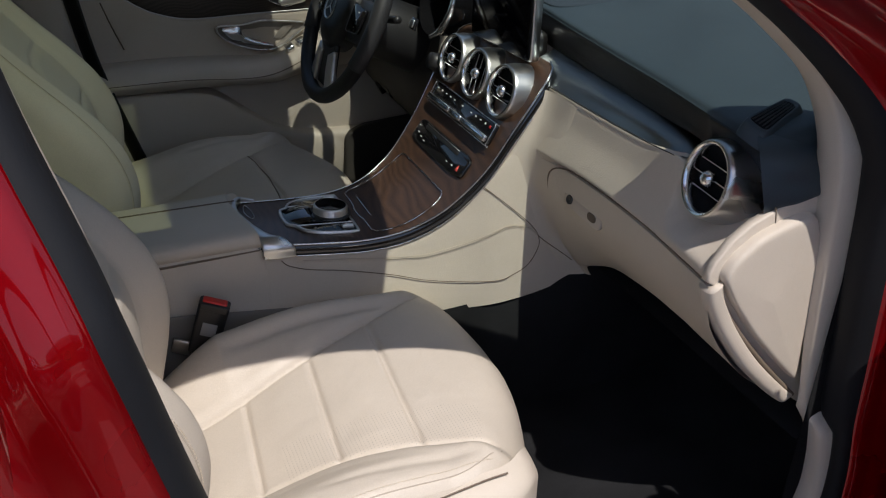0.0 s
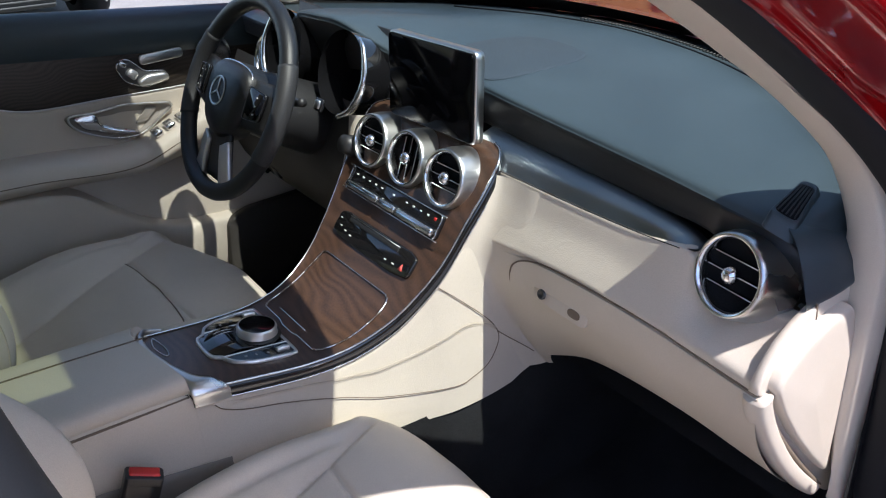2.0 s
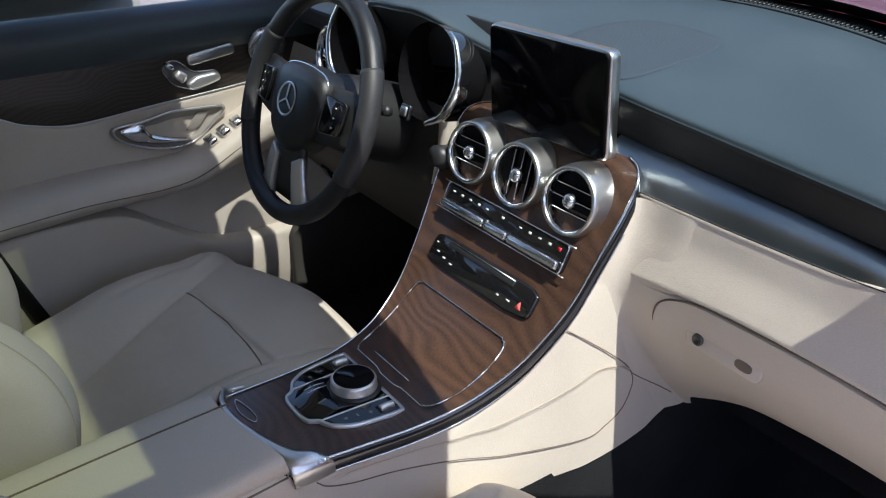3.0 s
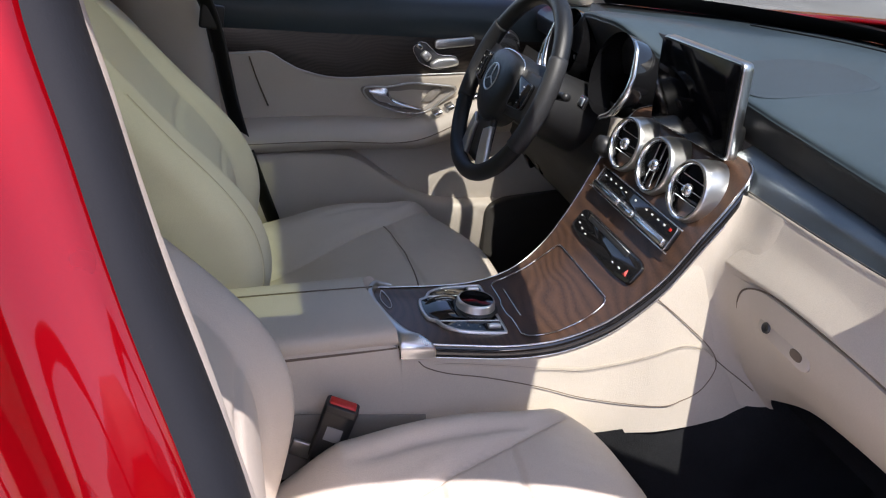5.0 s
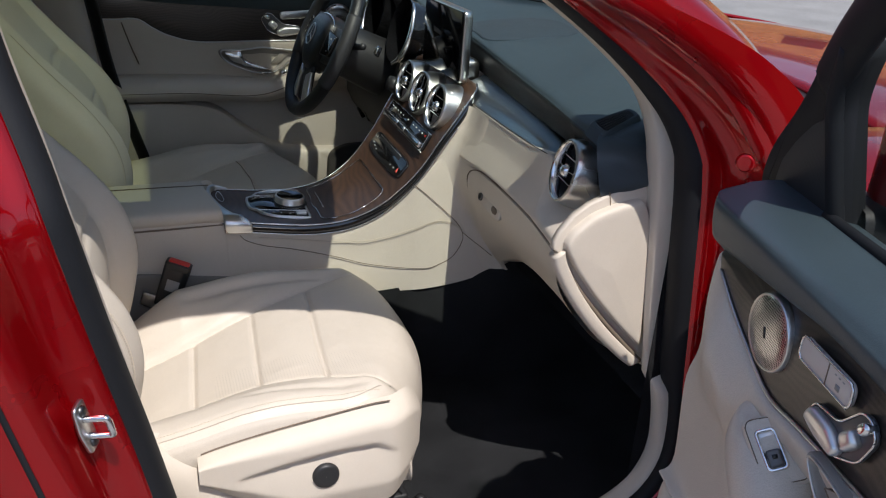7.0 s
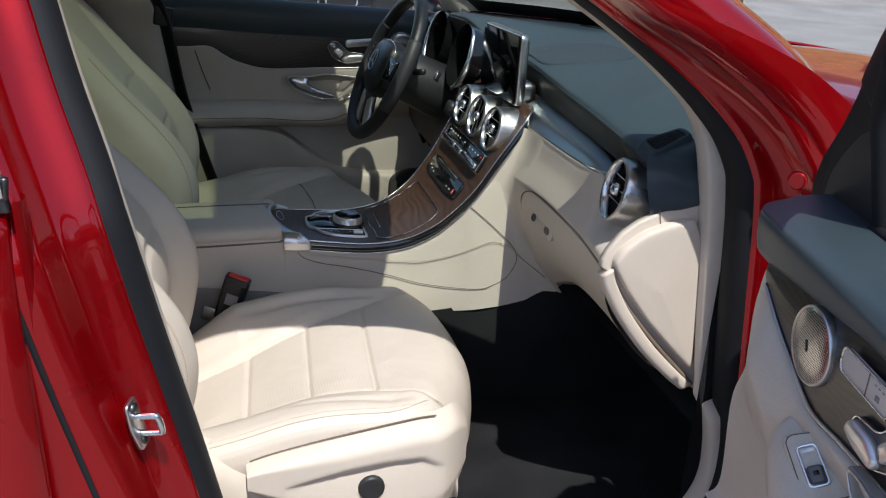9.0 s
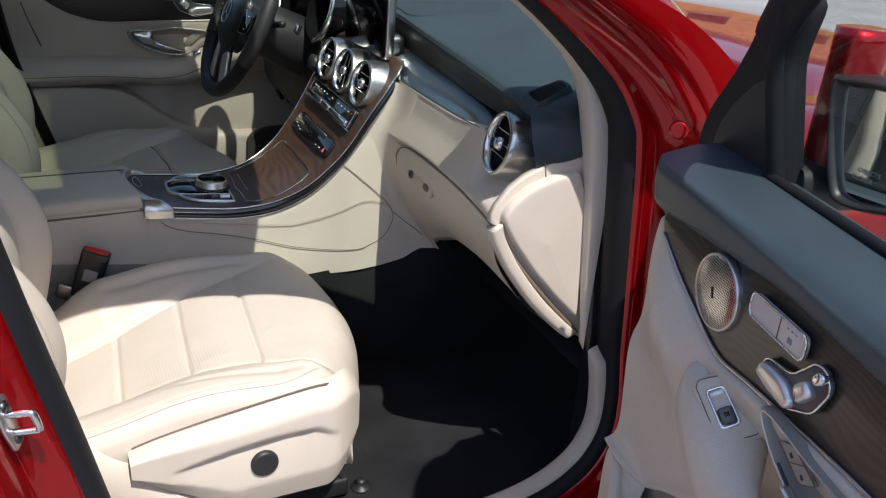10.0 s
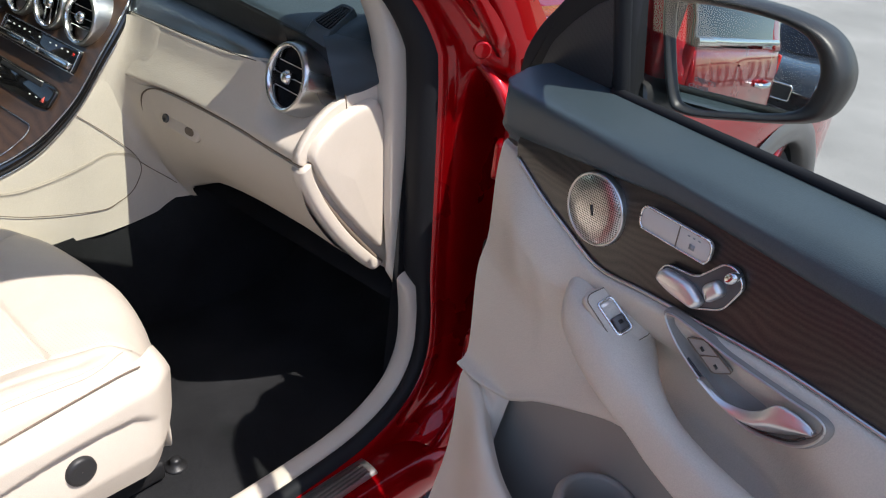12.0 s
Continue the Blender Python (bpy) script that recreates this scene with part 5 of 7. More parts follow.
# side shield with grip groove and lumbar knob on the passenger seat
shield = []
for i in range(60):
    f = i / 59
    x = -0.545 + 0.355 * f
    top = 0.625 + 0.046 * min(1, f / 0.75) ** 0.7 - 0.03 * max(0, (f - 0.90) / 0.10) ** 2
    low = 0.585 - 0.10 * min(1, f / 0.40) + 0.05 * max(0, (f - 0.82) / 0.18) ** 1.5
    inward = 0.05 * max(0, (f - 0.80) / 0.20) ** 2
    row = []
    for k in range(30):
        g = k / 29
        z = top + (low - top) * g
        y = -0.638 - 0.040 * math.sin(min(1, g * 6.0) * 1.57) ** 0.7 + 0.014 * max(0, g - 0.75) / 0.25 + inward
        groove_z = 0.584 + 0.022 * math.sin(min(1, max(0, (f - 0.15) / 0.55)) * 1.57) - 0.02 * max(0, f - 0.76) / 0.1
        if 0.16 < f < 0.86:
            y += 0.012 * math.exp(-max(0, (groove_z - z)) / 0.05) * (1 if z < groove_z else math.exp(-((z - groove_z) / 0.004) ** 2)) * math.sin((f - 0.16) / 0.70 * math.pi) ** 0.5
        row.append((x, y, z))
    shield.append(row)
part("shield_gap", tube([(r[0][0], -0.6515 + 0.05 * max(0, (i - 48) / 11) ** 2, r[0][2] + 0.0005) for i, r in enumerate(shield)][1:50:4], 0.0013, 60, 6), SEAM, seat_near)
part("side_shield", grid_mesh(shield), CREAM_PLASTIC, seat_near, "cream plastic side shield with a grip groove")
part("rear_shield", loft([[(x, -0.615, z), (x, -0.655, z - 0.02), (x, -0.667, z - 0.07), (x, -0.66, z - 0.16)] for x, z in ((-0.72, 0.70), (-0.62, 0.665), (-0.55, 0.625), (-0.47, 0.545), (-0.40, 0.50))], 14, 20), CREAM_PLASTIC, seat_near)
lk = part("lumbar_knob", lathe([(0.0005, 0.010), (0.012, 0.010), (0.017, 0.011), (0.0205, 0.009), (0.022, 0.0), (0.022, -0.01)], frame_of((-0.357, -0.668, 0.566), (1, 0, 0), (0, -1, 0.05)), 32), BLACK_PLASTIC, seat_near, "round black lumbar knob")
bolt = thing("floor_bolt", "black round bolt head on the carpet by the seat rail", "bolt")
part("head", lathe([(0.0005, 0.016), (0.007, 0.016), (0.0085, 0.012), (0.009, 0.004), (0.017, 0.003), (0.018, 0.0)], pose(-0.172, -0.60, 0.402), 24), BLACK_PLASTIC, bolt)
# seat belt buckle
buckle = thing("seat_belt_buckle", "black seat belt buckle with red release button between seat and console", "buckle")
BM = frame_of((-0.545, -0.151, 0.664), (0.93, -0.27, -0.30), (0.33, -0.03, 0.94))
part("stalk", box((0.03, 0.014, 0.12), BM @ pose(-0.004, 0, -0.09, 0, 6, 0), 0.004), BLACK_PLASTIC, buckle)
part("housing", loft([[BM @ Vector((x * k, y * k, z)) for x, y in rounded([(-0.025, -0.014), (0.025, -0.014), (0.025, 0.014), (-0.025, 0.014)], 0.006)] for z, k in ((-0.052, 0.86), (-0.048, 0.93), (0.0, 0.98), (0.036, 1.0), (0.041, 0.97), (0.042, 0.90))], 30, 24, True, True), BLACK_PLASTIC, buckle)
part("release_button", box((0.040, 0.018, 0.008), BM @ pose(0, 0.001, 0.041), 0.003), RED_MARK, buckle, "red release button")
part("button_lip", box((0.044, 0.004, 0.012), BM @ pose(0, -0.0125, 0.036), 0.0015), BLACK_PLASTIC, buckle)
part("label_patch", box((0.024, 0.0015, 0.024), BM @ pose(0.001, -0.0142, -0.004), 0.0005), GREY_MARK, buckle, "pale grey square mark")
part("anchor", box((0.030, 0.006, 0.026), BM @ pose(-0.034, 0.006, -0.058), 0.002), SILVER, buckle, "small silver anchor plate")

# ---- steering wheel ----
WHEEL_M = frame_of((-0.133, 0.368, 1.018), (0, -1, 0), (-0.90, 0, 0.43))
wheel = thing("steering_wheel", "black leather steering wheel with silver lower spoke", "steering wheel")


def on_wheel(pts):
    return [WHEEL_M @ Vector(p) for p in pts]


def arc(r, a0, a1, n, z=0.0):
    return [(r * math.cos(radians(a0 + (a1 - a0) * k / (n - 1))), r * math.sin(radians(a0 + (a1 - a0) * k / (n - 1))), z) for k in range(n)]


part("rim", tube(on_wheel(arc(0.180, 0, 345, 24)), 0.0165, 120, 14, True, up=(-0.9, 0, 0.43)), LEATHER_RIM, wheel, "black leather rim")
for a0, a1 in ((150, 205), (-25, 30)):
    part("grip", tube(on_wheel(arc(0.180, a0, a1, 10, 0.001)), 0.0178, 30, 14, up=(-0.9, 0, 0.43)), PERFORATED, wheel, "perforated leather grip")
part("airbag_cover", loft([on_wheel([(x * r, y * r - 0.004, h) for x, y in ((-0.078, 0.03), (-0.06, 0.058), (0, 0.066), (0.06, 0.058), (0.078, 0.03), (0.070, -0.02), (0.05, -0.055), (0, -0.075), (-0.05, -0.055), (-0.070, -0.02))]) for r, h in ((0.02, 0.036), (0.5, 0.034), (0.85, 0.026), (1.0, 0.012), (1.02, -0.02))], 50, 24, True), LEATHER_RIM, wheel, "black airbag cover")
part("cover_rim", tube(on_wheel([(x, y - 0.004, 0.012) for x, y in ((-0.078, 0.03), (-0.06, 0.058), (0, 0.066), (0.06, 0.058), (0.078, 0.03))]), 0.0016, 40, 6), CHROME, wheel)
part("emblem", lathe([(0.024, 0.0), (0.0265, 0.002), (0.028, 0.0)], WHEEL_M @ pose(0, 0.002, 0.036), 40), SILVER, wheel, "silver ring emblem")
for a in (90, 210, 330):
    part("emblem_ray", box((0.024, 0.003, 0.002), WHEEL_M @ pose(0.012 * math.cos(radians(a)), 0.002 + 0.012 * math.sin(radians(a)), 0.037, 0, 0, a), 0.0008), SILVER, wheel)
for s in (-1, 1):
    part("spoke", loft([on_wheel([(s * 0.06, 0.045, z), (s * 0.11, 0.050, z - 0.004), (s * 0.172, 0.052, z - 0.012)]), on_wheel([(s * 0.06, 0.0, z + 0.006), (s * 0.11, 0.006, z + 0.004), (s * 0.172, 0.012, z - 0.008)]), on_wheel([(s * 0.06, -0.045, z), (s * 0.11, -0.04, z - 0.004), (s * 0.172, -0.03, z - 0.012)])] if (z := 0.006) else [], 12, 12, thick=0.012), BLACK_PLASTIC, wheel)
    pad = part("button_pad", plate(rounded([(-0.022, -0.030), (0.026, -0.024), (0.030, 0.026), (-0.024, 0.030)], 0.008), 0.006, WHEEL_M @ pose(s * 0.112, 0.006, 0.019, 0, s * 8, 0) @ Matrix.Diagonal((s, 1, 1, 1)), 0.002), BLACK_GLOSS, wheel)
    for kx in (-0.010, 0.008):
        for ky in (-0.015, 0.0, 0.015):
            part("key_mark", box((0.0035, 0.0025, 0.0006), WHEEL_M @ pose(s * 0.112 + kx, 0.006 + ky, 0.0196, 0, s * 8, 0), 0), WHITE_MARK, pad)
    part("pad_rim", tube([WHEEL_M @ pose(s * 0.112, 0.006, 0.0195, 0, s * 8, 0) @ Vector((s * x, y, 0)) for x, y in rounded([(-0.022, -0.030), (0.026, -0.024), (0.030, 0.026), (-0.024, 0.030)], 0.008)], 0.0007, 60, 5, True), DARK_METAL, pad)
    part("lower_spoke", loft([on_wheel([(s * 0.026, -0.092, 0.013), (s * 0.032, -0.12, 0.009), (s * 0.038, -0.166, -0.002)]), on_wheel([(s * 0.050, -0.078, 0.012), (s * 0.060, -0.105, 0.008), (s * 0.076, -0.154, -0.002)])], 12, 6, thick=0.010), BRIGHT, wheel, "satin silver lower spoke")
part("spoke_web", loft([on_wheel([(-0.040, -0.055, 0.011), (-0.050, -0.10, 0.004), (-0.056, -0.16, -0.010)]), on_wheel([(0.040, -0.055, 0.011), (0.050, -0.10, 0.004), (0.056, -0.16, -0.010)])], 10, 8, thick=0.01), BLACK_PLASTIC, wheel)
part("column_shroud", lathe([(0.052, -0.025), (0.060, -0.045), (0.066, -0.09), (0.07, -0.16), (0.07, -0.24)], WHEEL_M, 36), BLACK_PLASTIC, wheel, "black column shroud")
part("stalk", tube(on_wheel([(0.04, 0.02, -0.06), (0.10, 0.03, -0.055), (0.16, 0.04, -0.045)]), 0.008, 12, 10), BLACK_PLASTIC, wheel, "black column stalk")
start = thing("start_button", "square silver start button on the dash beside the column", "button")
part("bezel", box((0.024, 0.024, 0.008), frame_of((-0.036, 0.222, 1.02), (0, -1, 0), (-0.92, 0, 0.4)), 0.003), BLACK_GLOSS, start)
part("cap", box((0.016, 0.016, 0.008), frame_of((-0.039, 0.222, 1.0215), (0, -1, 0), (-0.92, 0, 0.4)), 0.003), SILVER, start)
# dark strip down the far pillar, standing for shade between driver's seat and door
SHADE_LINE = ((-0.72, 0.69, 1.22), (-0.673, 0.712, 1.09), (-0.648, 0.72, 0.913), (-0.627, 0.72, 0.81), (-0.574, 0.72, 0.616), (-0.545, 0.72, 0.52))
gap_shade = thing("door_gap_shade", "dark strip standing for the shaded gap beside the driver seat", "seat belt")
part("shade_strip", loft([[(x - 0.016, y + 0.012, z), (x, y - 0.002, z), (x + 0.016, y - 0.012, z)] for x, y, z in SHADE_LINE], 6, 30, thick=0.002), LEATHER_RIM, gap_shade)
# dark block added near the strip's upper end, part of the same shade
part("anchor", box((0.05, 0.02, 0.05), pose(SHADE_LINE[1][0], SHADE_LINE[1][1] + 0.004, SHADE_LINE[1][2], 0, 10, 0), 0.006), BLACK_PLASTIC, gap_shade)

# ---- doors ----
rear_door = thing("rear_door", "closed red rear door with tinted window and chrome belt strip", "car door")
part("skin", body_side(-1), RED, rear_door, "red door skin")
part("door_edge", loft([[(-0.752, -0.872, z), (-0.744, -0.866, z), (-0.742, -0.85, z), (-0.75, -0.84, z)] for z in (0.42, 0.8, 1.0, 1.135)], 8, 10), RED, rear_door)
part("belt_strip", loft([[(x, -0.866, 1.136 + r), (x, -0.876, 1.14 + r), (x, -0.879, 1.15 + r), (x, -0.876, 1.161 + r), (x, -0.864, 1.166 + r)] for x, r in ((-0.757, 0), (-1.3, 0.008), (-2.2, 0.025))], 10, 8), CHROME, rear_door, "chrome belt strip")
part("window_pane", loft([[(x - 0.18 * (z - 1.16), -0.860 + 0.36 * (z - 1.16), z) for z in (1.15, 1.3, 1.46)] for x in (-0.762, -1.4, -2.1)], 8, 8), GLASS_DARK, rear_door, "dark tinted pane")
part("window_strip", loft([[(x - 0.19 * (z - 1.13), -0.866 + 0.36 * max(0, z - 1.14) - b, z) for x, b in ((-0.754, 0.0), (-0.756, 0.006), (-0.765, 0.006), (-0.768, 0.0))] for z in (1.125, 1.25, 1.4, 1.5)], 8, 10, thick=0.006), DARK_TRIM, rear_door, "grey window edge strip")
part("strip_cap", box((0.007, 0.010, 0.024), pose(-0.7555, -0.872, 1.150, 0, 8, 0), 0.003), DARK_METAL, rear_door)
part("door_handle", tube([(-1.74, -0.895, 0.97), (-1.77, -0.935, 0.972), (-1.90, -0.94, 0.974), (-1.95, -0.90, 0.976)], 0.012, 30, 8), CHROME, rear_door, "chrome door handle")

far_door = thing("driver_door", "closed driver door, black and walnut over cream leather", "car door")
DX = (-0.70, -0.62, -0.56, -0.52, -0.48, -0.40, -0.25, -0.1, 0.05, 0.16)


def belt(x):
    return 1.092 - 0.07 * x


def cream_top(x):
    if x < -0.555:
        return 0.992
    return 0.928 + 0.064 * max(0.0, min(1.0, (-x - 0.40) / 0.155)) ** 1.8 + 0.02 * max(0, x + 0.1)


part("upper_panel", loft([[(x, 0.875, belt(x) - 0.02), (x, 0.845, belt(x) + 0.002), (x, 0.815, belt(x) - 0.006), (x, 0.798, belt(x) - 0.035), (x, 0.80, belt(x) - 0.07), (x, 0.815, belt(x) - 0.10)] for x in DX], 20, 40), BLACK_SOFT, far_door, "black upper door panel")
part("veneer", loft([[(x, 0.812, belt(x) - 0.07), (x, 0.806, (belt(x) - 0.085 + cream_top(x)) / 2), (x, 0.808, cream_top(x) - 0.01)] for x in DX], 10, 50), WOOD_DARK, far_door, "dark walnut door veneer")
part("veneer_edge", tube([(x, 0.799, cream_top(x) + 0.001) for x in DX], 0.0018, 80, 6), SILVER, far_door)
part("lower_panel", loft([[(x, 0.812, cream_top(x)), (x, 0.800, cream_top(x) - 0.004), (x, 0.800, 0.90), (x, 0.797, 0.85), (x, 0.785, 0.76), (x, 0.765, 0.66), (x, 0.76, 0.55), (x, 0.78, 0.42)] for x in DX], 30, 50), CREAM, far_door, "cream lower door panel")
part("panel_seam", tube([(-0.60, 0.799, 0.985), (-0.585, 0.799, 0.93), (-0.565, 0.797, 0.87)], 0.0018, 20, 6), SEAM, far_door)
part("armrest", loft([[(x, 0.80, 0.838 + d), (x, 0.745, 0.842 + d), (x, 0.715, 0.832 + d), (x, 0.703, 0.812 + d), (x, 0.705, 0.795 + d * 0.8), (x, 0.735, 0.775 + d * 0.5), (x, 0.80, 0.77)] for x, d in ((-0.70, 0.004), (-0.55, 0.004), (-0.40, 0.0), (-0.27, -0.012), (-0.215, -0.012), (-0.185, 0.0), (-0.12, 0.03), (-0.02, 0.065), (0.06, 0.07))], 30, 40), CREAM, far_door, "cream door armrest")
part("armrest_seam", tube([(-0.66, 0.7025, 0.810), (-0.45, 0.7015, 0.808), (-0.25, 0.7015, 0.796), (-0.12, 0.703, 0.838)], 0.0012, 40, 6), SEAM, far_door)
part("map_pocket", loft([[(x, 0.79, z + 0.002), (x, 0.745, z), (x, 0.728, z - 0.02), (x, 0.735, (z + 0.42) / 2), (x, 0.76, 0.42)] for x, z in ((-0.66, 0.775), (-0.5, 0.772), (-0.38, 0.755), (-0.30, 0.70), (-0.22, 0.645), (-0.12, 0.618), (0.05, 0.61), (0.15, 0.61))], 24, 50), CREAM, far_door, "cream map pocket rim")
HB = frame_of((-0.225, 0.7915, 0.884), (1, 0, 0), (0, -1, 0))
FB = [(-0.113, 0.022), (-0.112, 0.002), (-0.085, -0.020), (-0.03, -0.042), (0.017, -0.046), (0.05, -0.036), (0.075, -0.018), (0.104, 0.002), (0.104, 0.013), (0.092, 0.017), (0.04, 0.024), (-0.004, 0.028), (-0.06, 0.022)]
hbf = part("handle_bezel", loft([[HB @ Vector((x * r, (y + 0.006) * r - 0.006, h)) for x, y in FB] for r, h in ((1.05, -0.002), (1.03, 0.004), (0.96, 0.002), (0.80, -0.006), (0.04, -0.010))], 60, 20, True), GREY_BIN, far_door, "grey handle recess")
part("bezel_ring", tube([HB @ Vector((x, y, 0.004)) for x, y in FB], 0.0026, 120, 6, True), SILVER, hbf)
part("door_pull", loft([[HB @ Vector((x, y0, 0.003)), HB @ Vector((x, (y0 + y1) / 2, 0.012)), HB @ Vector((x, y1, 0.006))] for x, y0, y1 in ((-0.106, 0.010, 0.018), (-0.085, -0.012, 0.020), (-0.062, -0.020, 0.018), (-0.05, -0.026, -0.004), (-0.015, -0.036, -0.020), (0.02, -0.040, -0.032))], 12, 40, thick=0.003), CHROME, hbf, "chrome door pull")
part("lock_keys", plate(rounded([(0.022, -0.022), (0.05, -0.020), (0.078, 0.008), (0.052, 0.012)], 0.004), 0.003, HB @ pose(0, 0, -0.002), 0.001), GREY_BIN, hbf)
SM = frame_of((-0.182, 0.803, 0.972), (1, 0, 0), (0, -1, 0)) @ Matrix.Diagonal((1.33, 1.15, 1.1, 1))


def seat_switch(owner, m, mirror):
    """A seat-shaped set of chrome adjusters on a grey base."""
    q = m @ Matrix.Diagonal((mirror, 1, 1, 1))
    line = rounded([(0.060, -0.021), (0.054, -0.001), (0.015, 0.004), (-0.010, 0.033), (-0.024, 0.034), (-0.036, 0.020), (-0.022, -0.012), (0.012, -0.030)], 0.009)
    sw = part("seat_switch", plate(line, 0.004, q @ pose(0.002, -0.001, 0.002) @ Matrix.Diagonal((0.93, 0.93, 1, 1)), 0.002), DARK_TRIM, owner, "dark base of the seat adjuster")
    part("base_rim", tube([q @ Vector((0.002 + x * 0.92, -0.001 + y * 0.92, 0.0025)) for x, y in line], 0.0011, 90, 6, True), CHROME, sw, "bright line round the adjuster")
    part("cushion_key", plate(rounded([(0.056, -0.018), (0.050, -0.004), (0.018, -0.004), (0.000, -0.014), (0.006, -0.026), (0.036, -0.024)], 0.007), 0.011, q @ pose(0, 0, 0.011), 0.005, 3), BRIGHT, sw, "satin chrome seat cushion key")
    part("back_key", plate(rounded([(-0.004, -0.013), (0.006, 0.001), (-0.007, 0.014), (-0.018, 0.004)], 0.006), 0.011, q @ pose(0, 0, 0.011), 0.005, 3), BRIGHT, sw, "satin chrome seat back key")
    part("head_key", plate(ellipse(0.0075, 0.0055, 20), 0.011, q @ pose(-0.019, 0.022, 0.010, 0, 0, -45), 0.004, 3), CHROME, sw, "small chrome headrest key")
    return sw


seat_switch(far_door, SM, 1)
part("memory_keys", plate(rounded([(-0.05, -0.011), (0.05, -0.011), (0.05, 0.011), (-0.05, 0.011)], 0.010), 0.004, frame_of((-0.119, 0.802, 1.002), (1, 0, 0.06), (0, -1, 0.1)) @ pose(0, 0, 0.003), 0.002), SILVER, far_door, "silver memory key plate")
part("speaker", lathe([(0.0005, 0.004), (0.03, 0.003), (0.040, 0.001), (0.042, -0.004)], frame_of((0.0, 0.792, 0.992), (1, 0, 0), (0, -1, 0.05)), 36), SPEAKER, far_door, "round silver speaker cover")
for k, x in enumerate((-0.175, -0.145, -0.115, -0.085)):
    part("window_key", box((0.022, 0.030, 0.012), frame_of((x, 0.738, 0.853 + 0.40 * (x + 0.175)), (1, 0, 0.40), (-0.38, -0.1, 1)), 0.004), CHROME, far_door, "chrome window key")
part("lock_pin", lathe([(0.0005, 0.022), (0.004, 0.021), (0.005, 0.0), (0.009, -0.002)], pose(-0.60, 0.835, belt(-0.60) + 0.002), 14), BLACK_PLASTIC, far_door)
part("belt_strip", loft([[(x, 0.874, belt(x) - 0.022), (x, 0.882, belt(x) - 0.012), (x, 0.874, belt(x) - 0.004)] for x in (-0.75, -0.3, 0.12)], 6, 6), CHROME, far_door)
fp = part("window_pane", loft([[(x, 0.862 - 0.36 * max(0, z - 1.1), z) for z in (1.08, 1.25, 1.5)] for x in (-0.72, -0.4, -0.22)], 8, 8), GLASS, far_door, "clear side window")
fm = thing("driver_mirror", "red door mirror outside the driver window", "mirror")
FMC = Vector((0.10, 1.02, 1.16))
part("housing", loft([[FMC + Vector((dx, 0.115 * r * math.cos(t) * (1 if math.cos(t) > 0 else 0.9), 0.075 * r * math.sin(t))) for t in (2 * math.pi * k / 10 for k in range(10))] for dx, r in ((-0.01, 1.0), (0.03, 1.02), (0.08, 0.8), (0.11, 0.3))], 32, 14, True, True), RED, fm, "red mirror housing")
part("rim", loft([[FMC + Vector((dx, 0.115 * r * math.cos(t), 0.075 * r * math.sin(t))) for t in (2 * math.pi * k / 10 for k in range(10))] for dx, r in ((-0.008, 1.01), (-0.016, 1.0), (-0.016, 0.90), (-0.008, 0.88))], 32, 10, True), BLACK_PLASTIC, fm)
part("glass", plate(ellipse(0.102, 0.066, 32, 2.6), 0.004, frame_of(FMC + Vector((-0.010, 0, 0)), (0, -1, 0), (-0.97, -0.2, 0.05)), 0), MIRROR, fm, "mirror glass")
part("arm", tube([(0.13, 0.84, 1.09), (0.12, 0.90, 1.10), (0.11, 0.96, 1.12)], 0.022, 12, 10), BLACK_PLASTIC, fm)

# open passenger door, laid out along its own length
DOOR_U, DOOR_N = Vector((-0.233, -0.972, 0)), Vector((-0.972, 0.233, 0))
DOOR_O = Vector((0.10, -0.80, 0))


def dp(u, n, z):
    """A place on the open door: along it from the hinge, towards the cabin, and up."""
    return DOOR_O + DOOR_U * u + DOOR_N * n + Vector((0, 0, z))


def door_frame(u, n, z):
    return frame_of(dp(u, n, z), DOOR_U, DOOR_N)


near_door = thing("passenger_door", "open passenger door with dark wood, black and cream trim", "car door")
part("outer_skin", loft([[dp(u, n, z) for n, z in ((-0.09, 0.36), (-0.125, 0.5), (-0.14, 0.75), (-0.13, 0.95), (-0.085, 1.115))] for u in (0.10, 0.5, 0.95, 1.08)], 14, 12, thick=0.01), RED, near_door, "red outer skin")
part("front_edge", loft([[dp(0.115, -0.09, z), dp(0.12, -0.05, z), dp(0.165, -0.02, z), dp(0.19, -0.01, z)] for z in (0.38, 0.6, 0.8, 1.0, 1.10)], 10, 12), RED, near_door, "red door edge")
part("hinge", box((0.035, 0.03, 0.06), frame_of((0.20, -0.885, 0.95), (0.4, -0.9, 0), (0, 0, 1)), 0.008), RED, near_door)
part("hinge", box((0.035, 0.03, 0.06), frame_of((0.20, -0.885, 0.62), (0.4, -0.9, 0), (0, 0, 1)), 0.008), RED, near_door)
part("check_strap", box((0.06, 0.016, 0.025), frame_of((0.245, -0.875, 0.78), (0.4, -0.9, 0), (0, 0, 1)), 0.004), BLACK_PLASTIC, near_door)
DU = (0.197, 0.24, 0.29, 0.335, 0.39, 0.45, 0.52, 0.61, 0.70, 0.85, 1.05)


def w_low(u):
    return 1.058 - 0.064 * max(0.0, min(1.0, (u - 0.245) / 0.14)) ** 0.8 + 0.018 * max(0.0, min(1, (u - 0.39) / 0.2)) - 0.01 * max(0, u - 0.65) / 0.4


def w_top(u):
    return 1.085 + 0.019 * max(0.0, min(1.0, (u - 0.25) / 0.2)) - 0.014 * max(0, (u - 0.5) / 0.3)


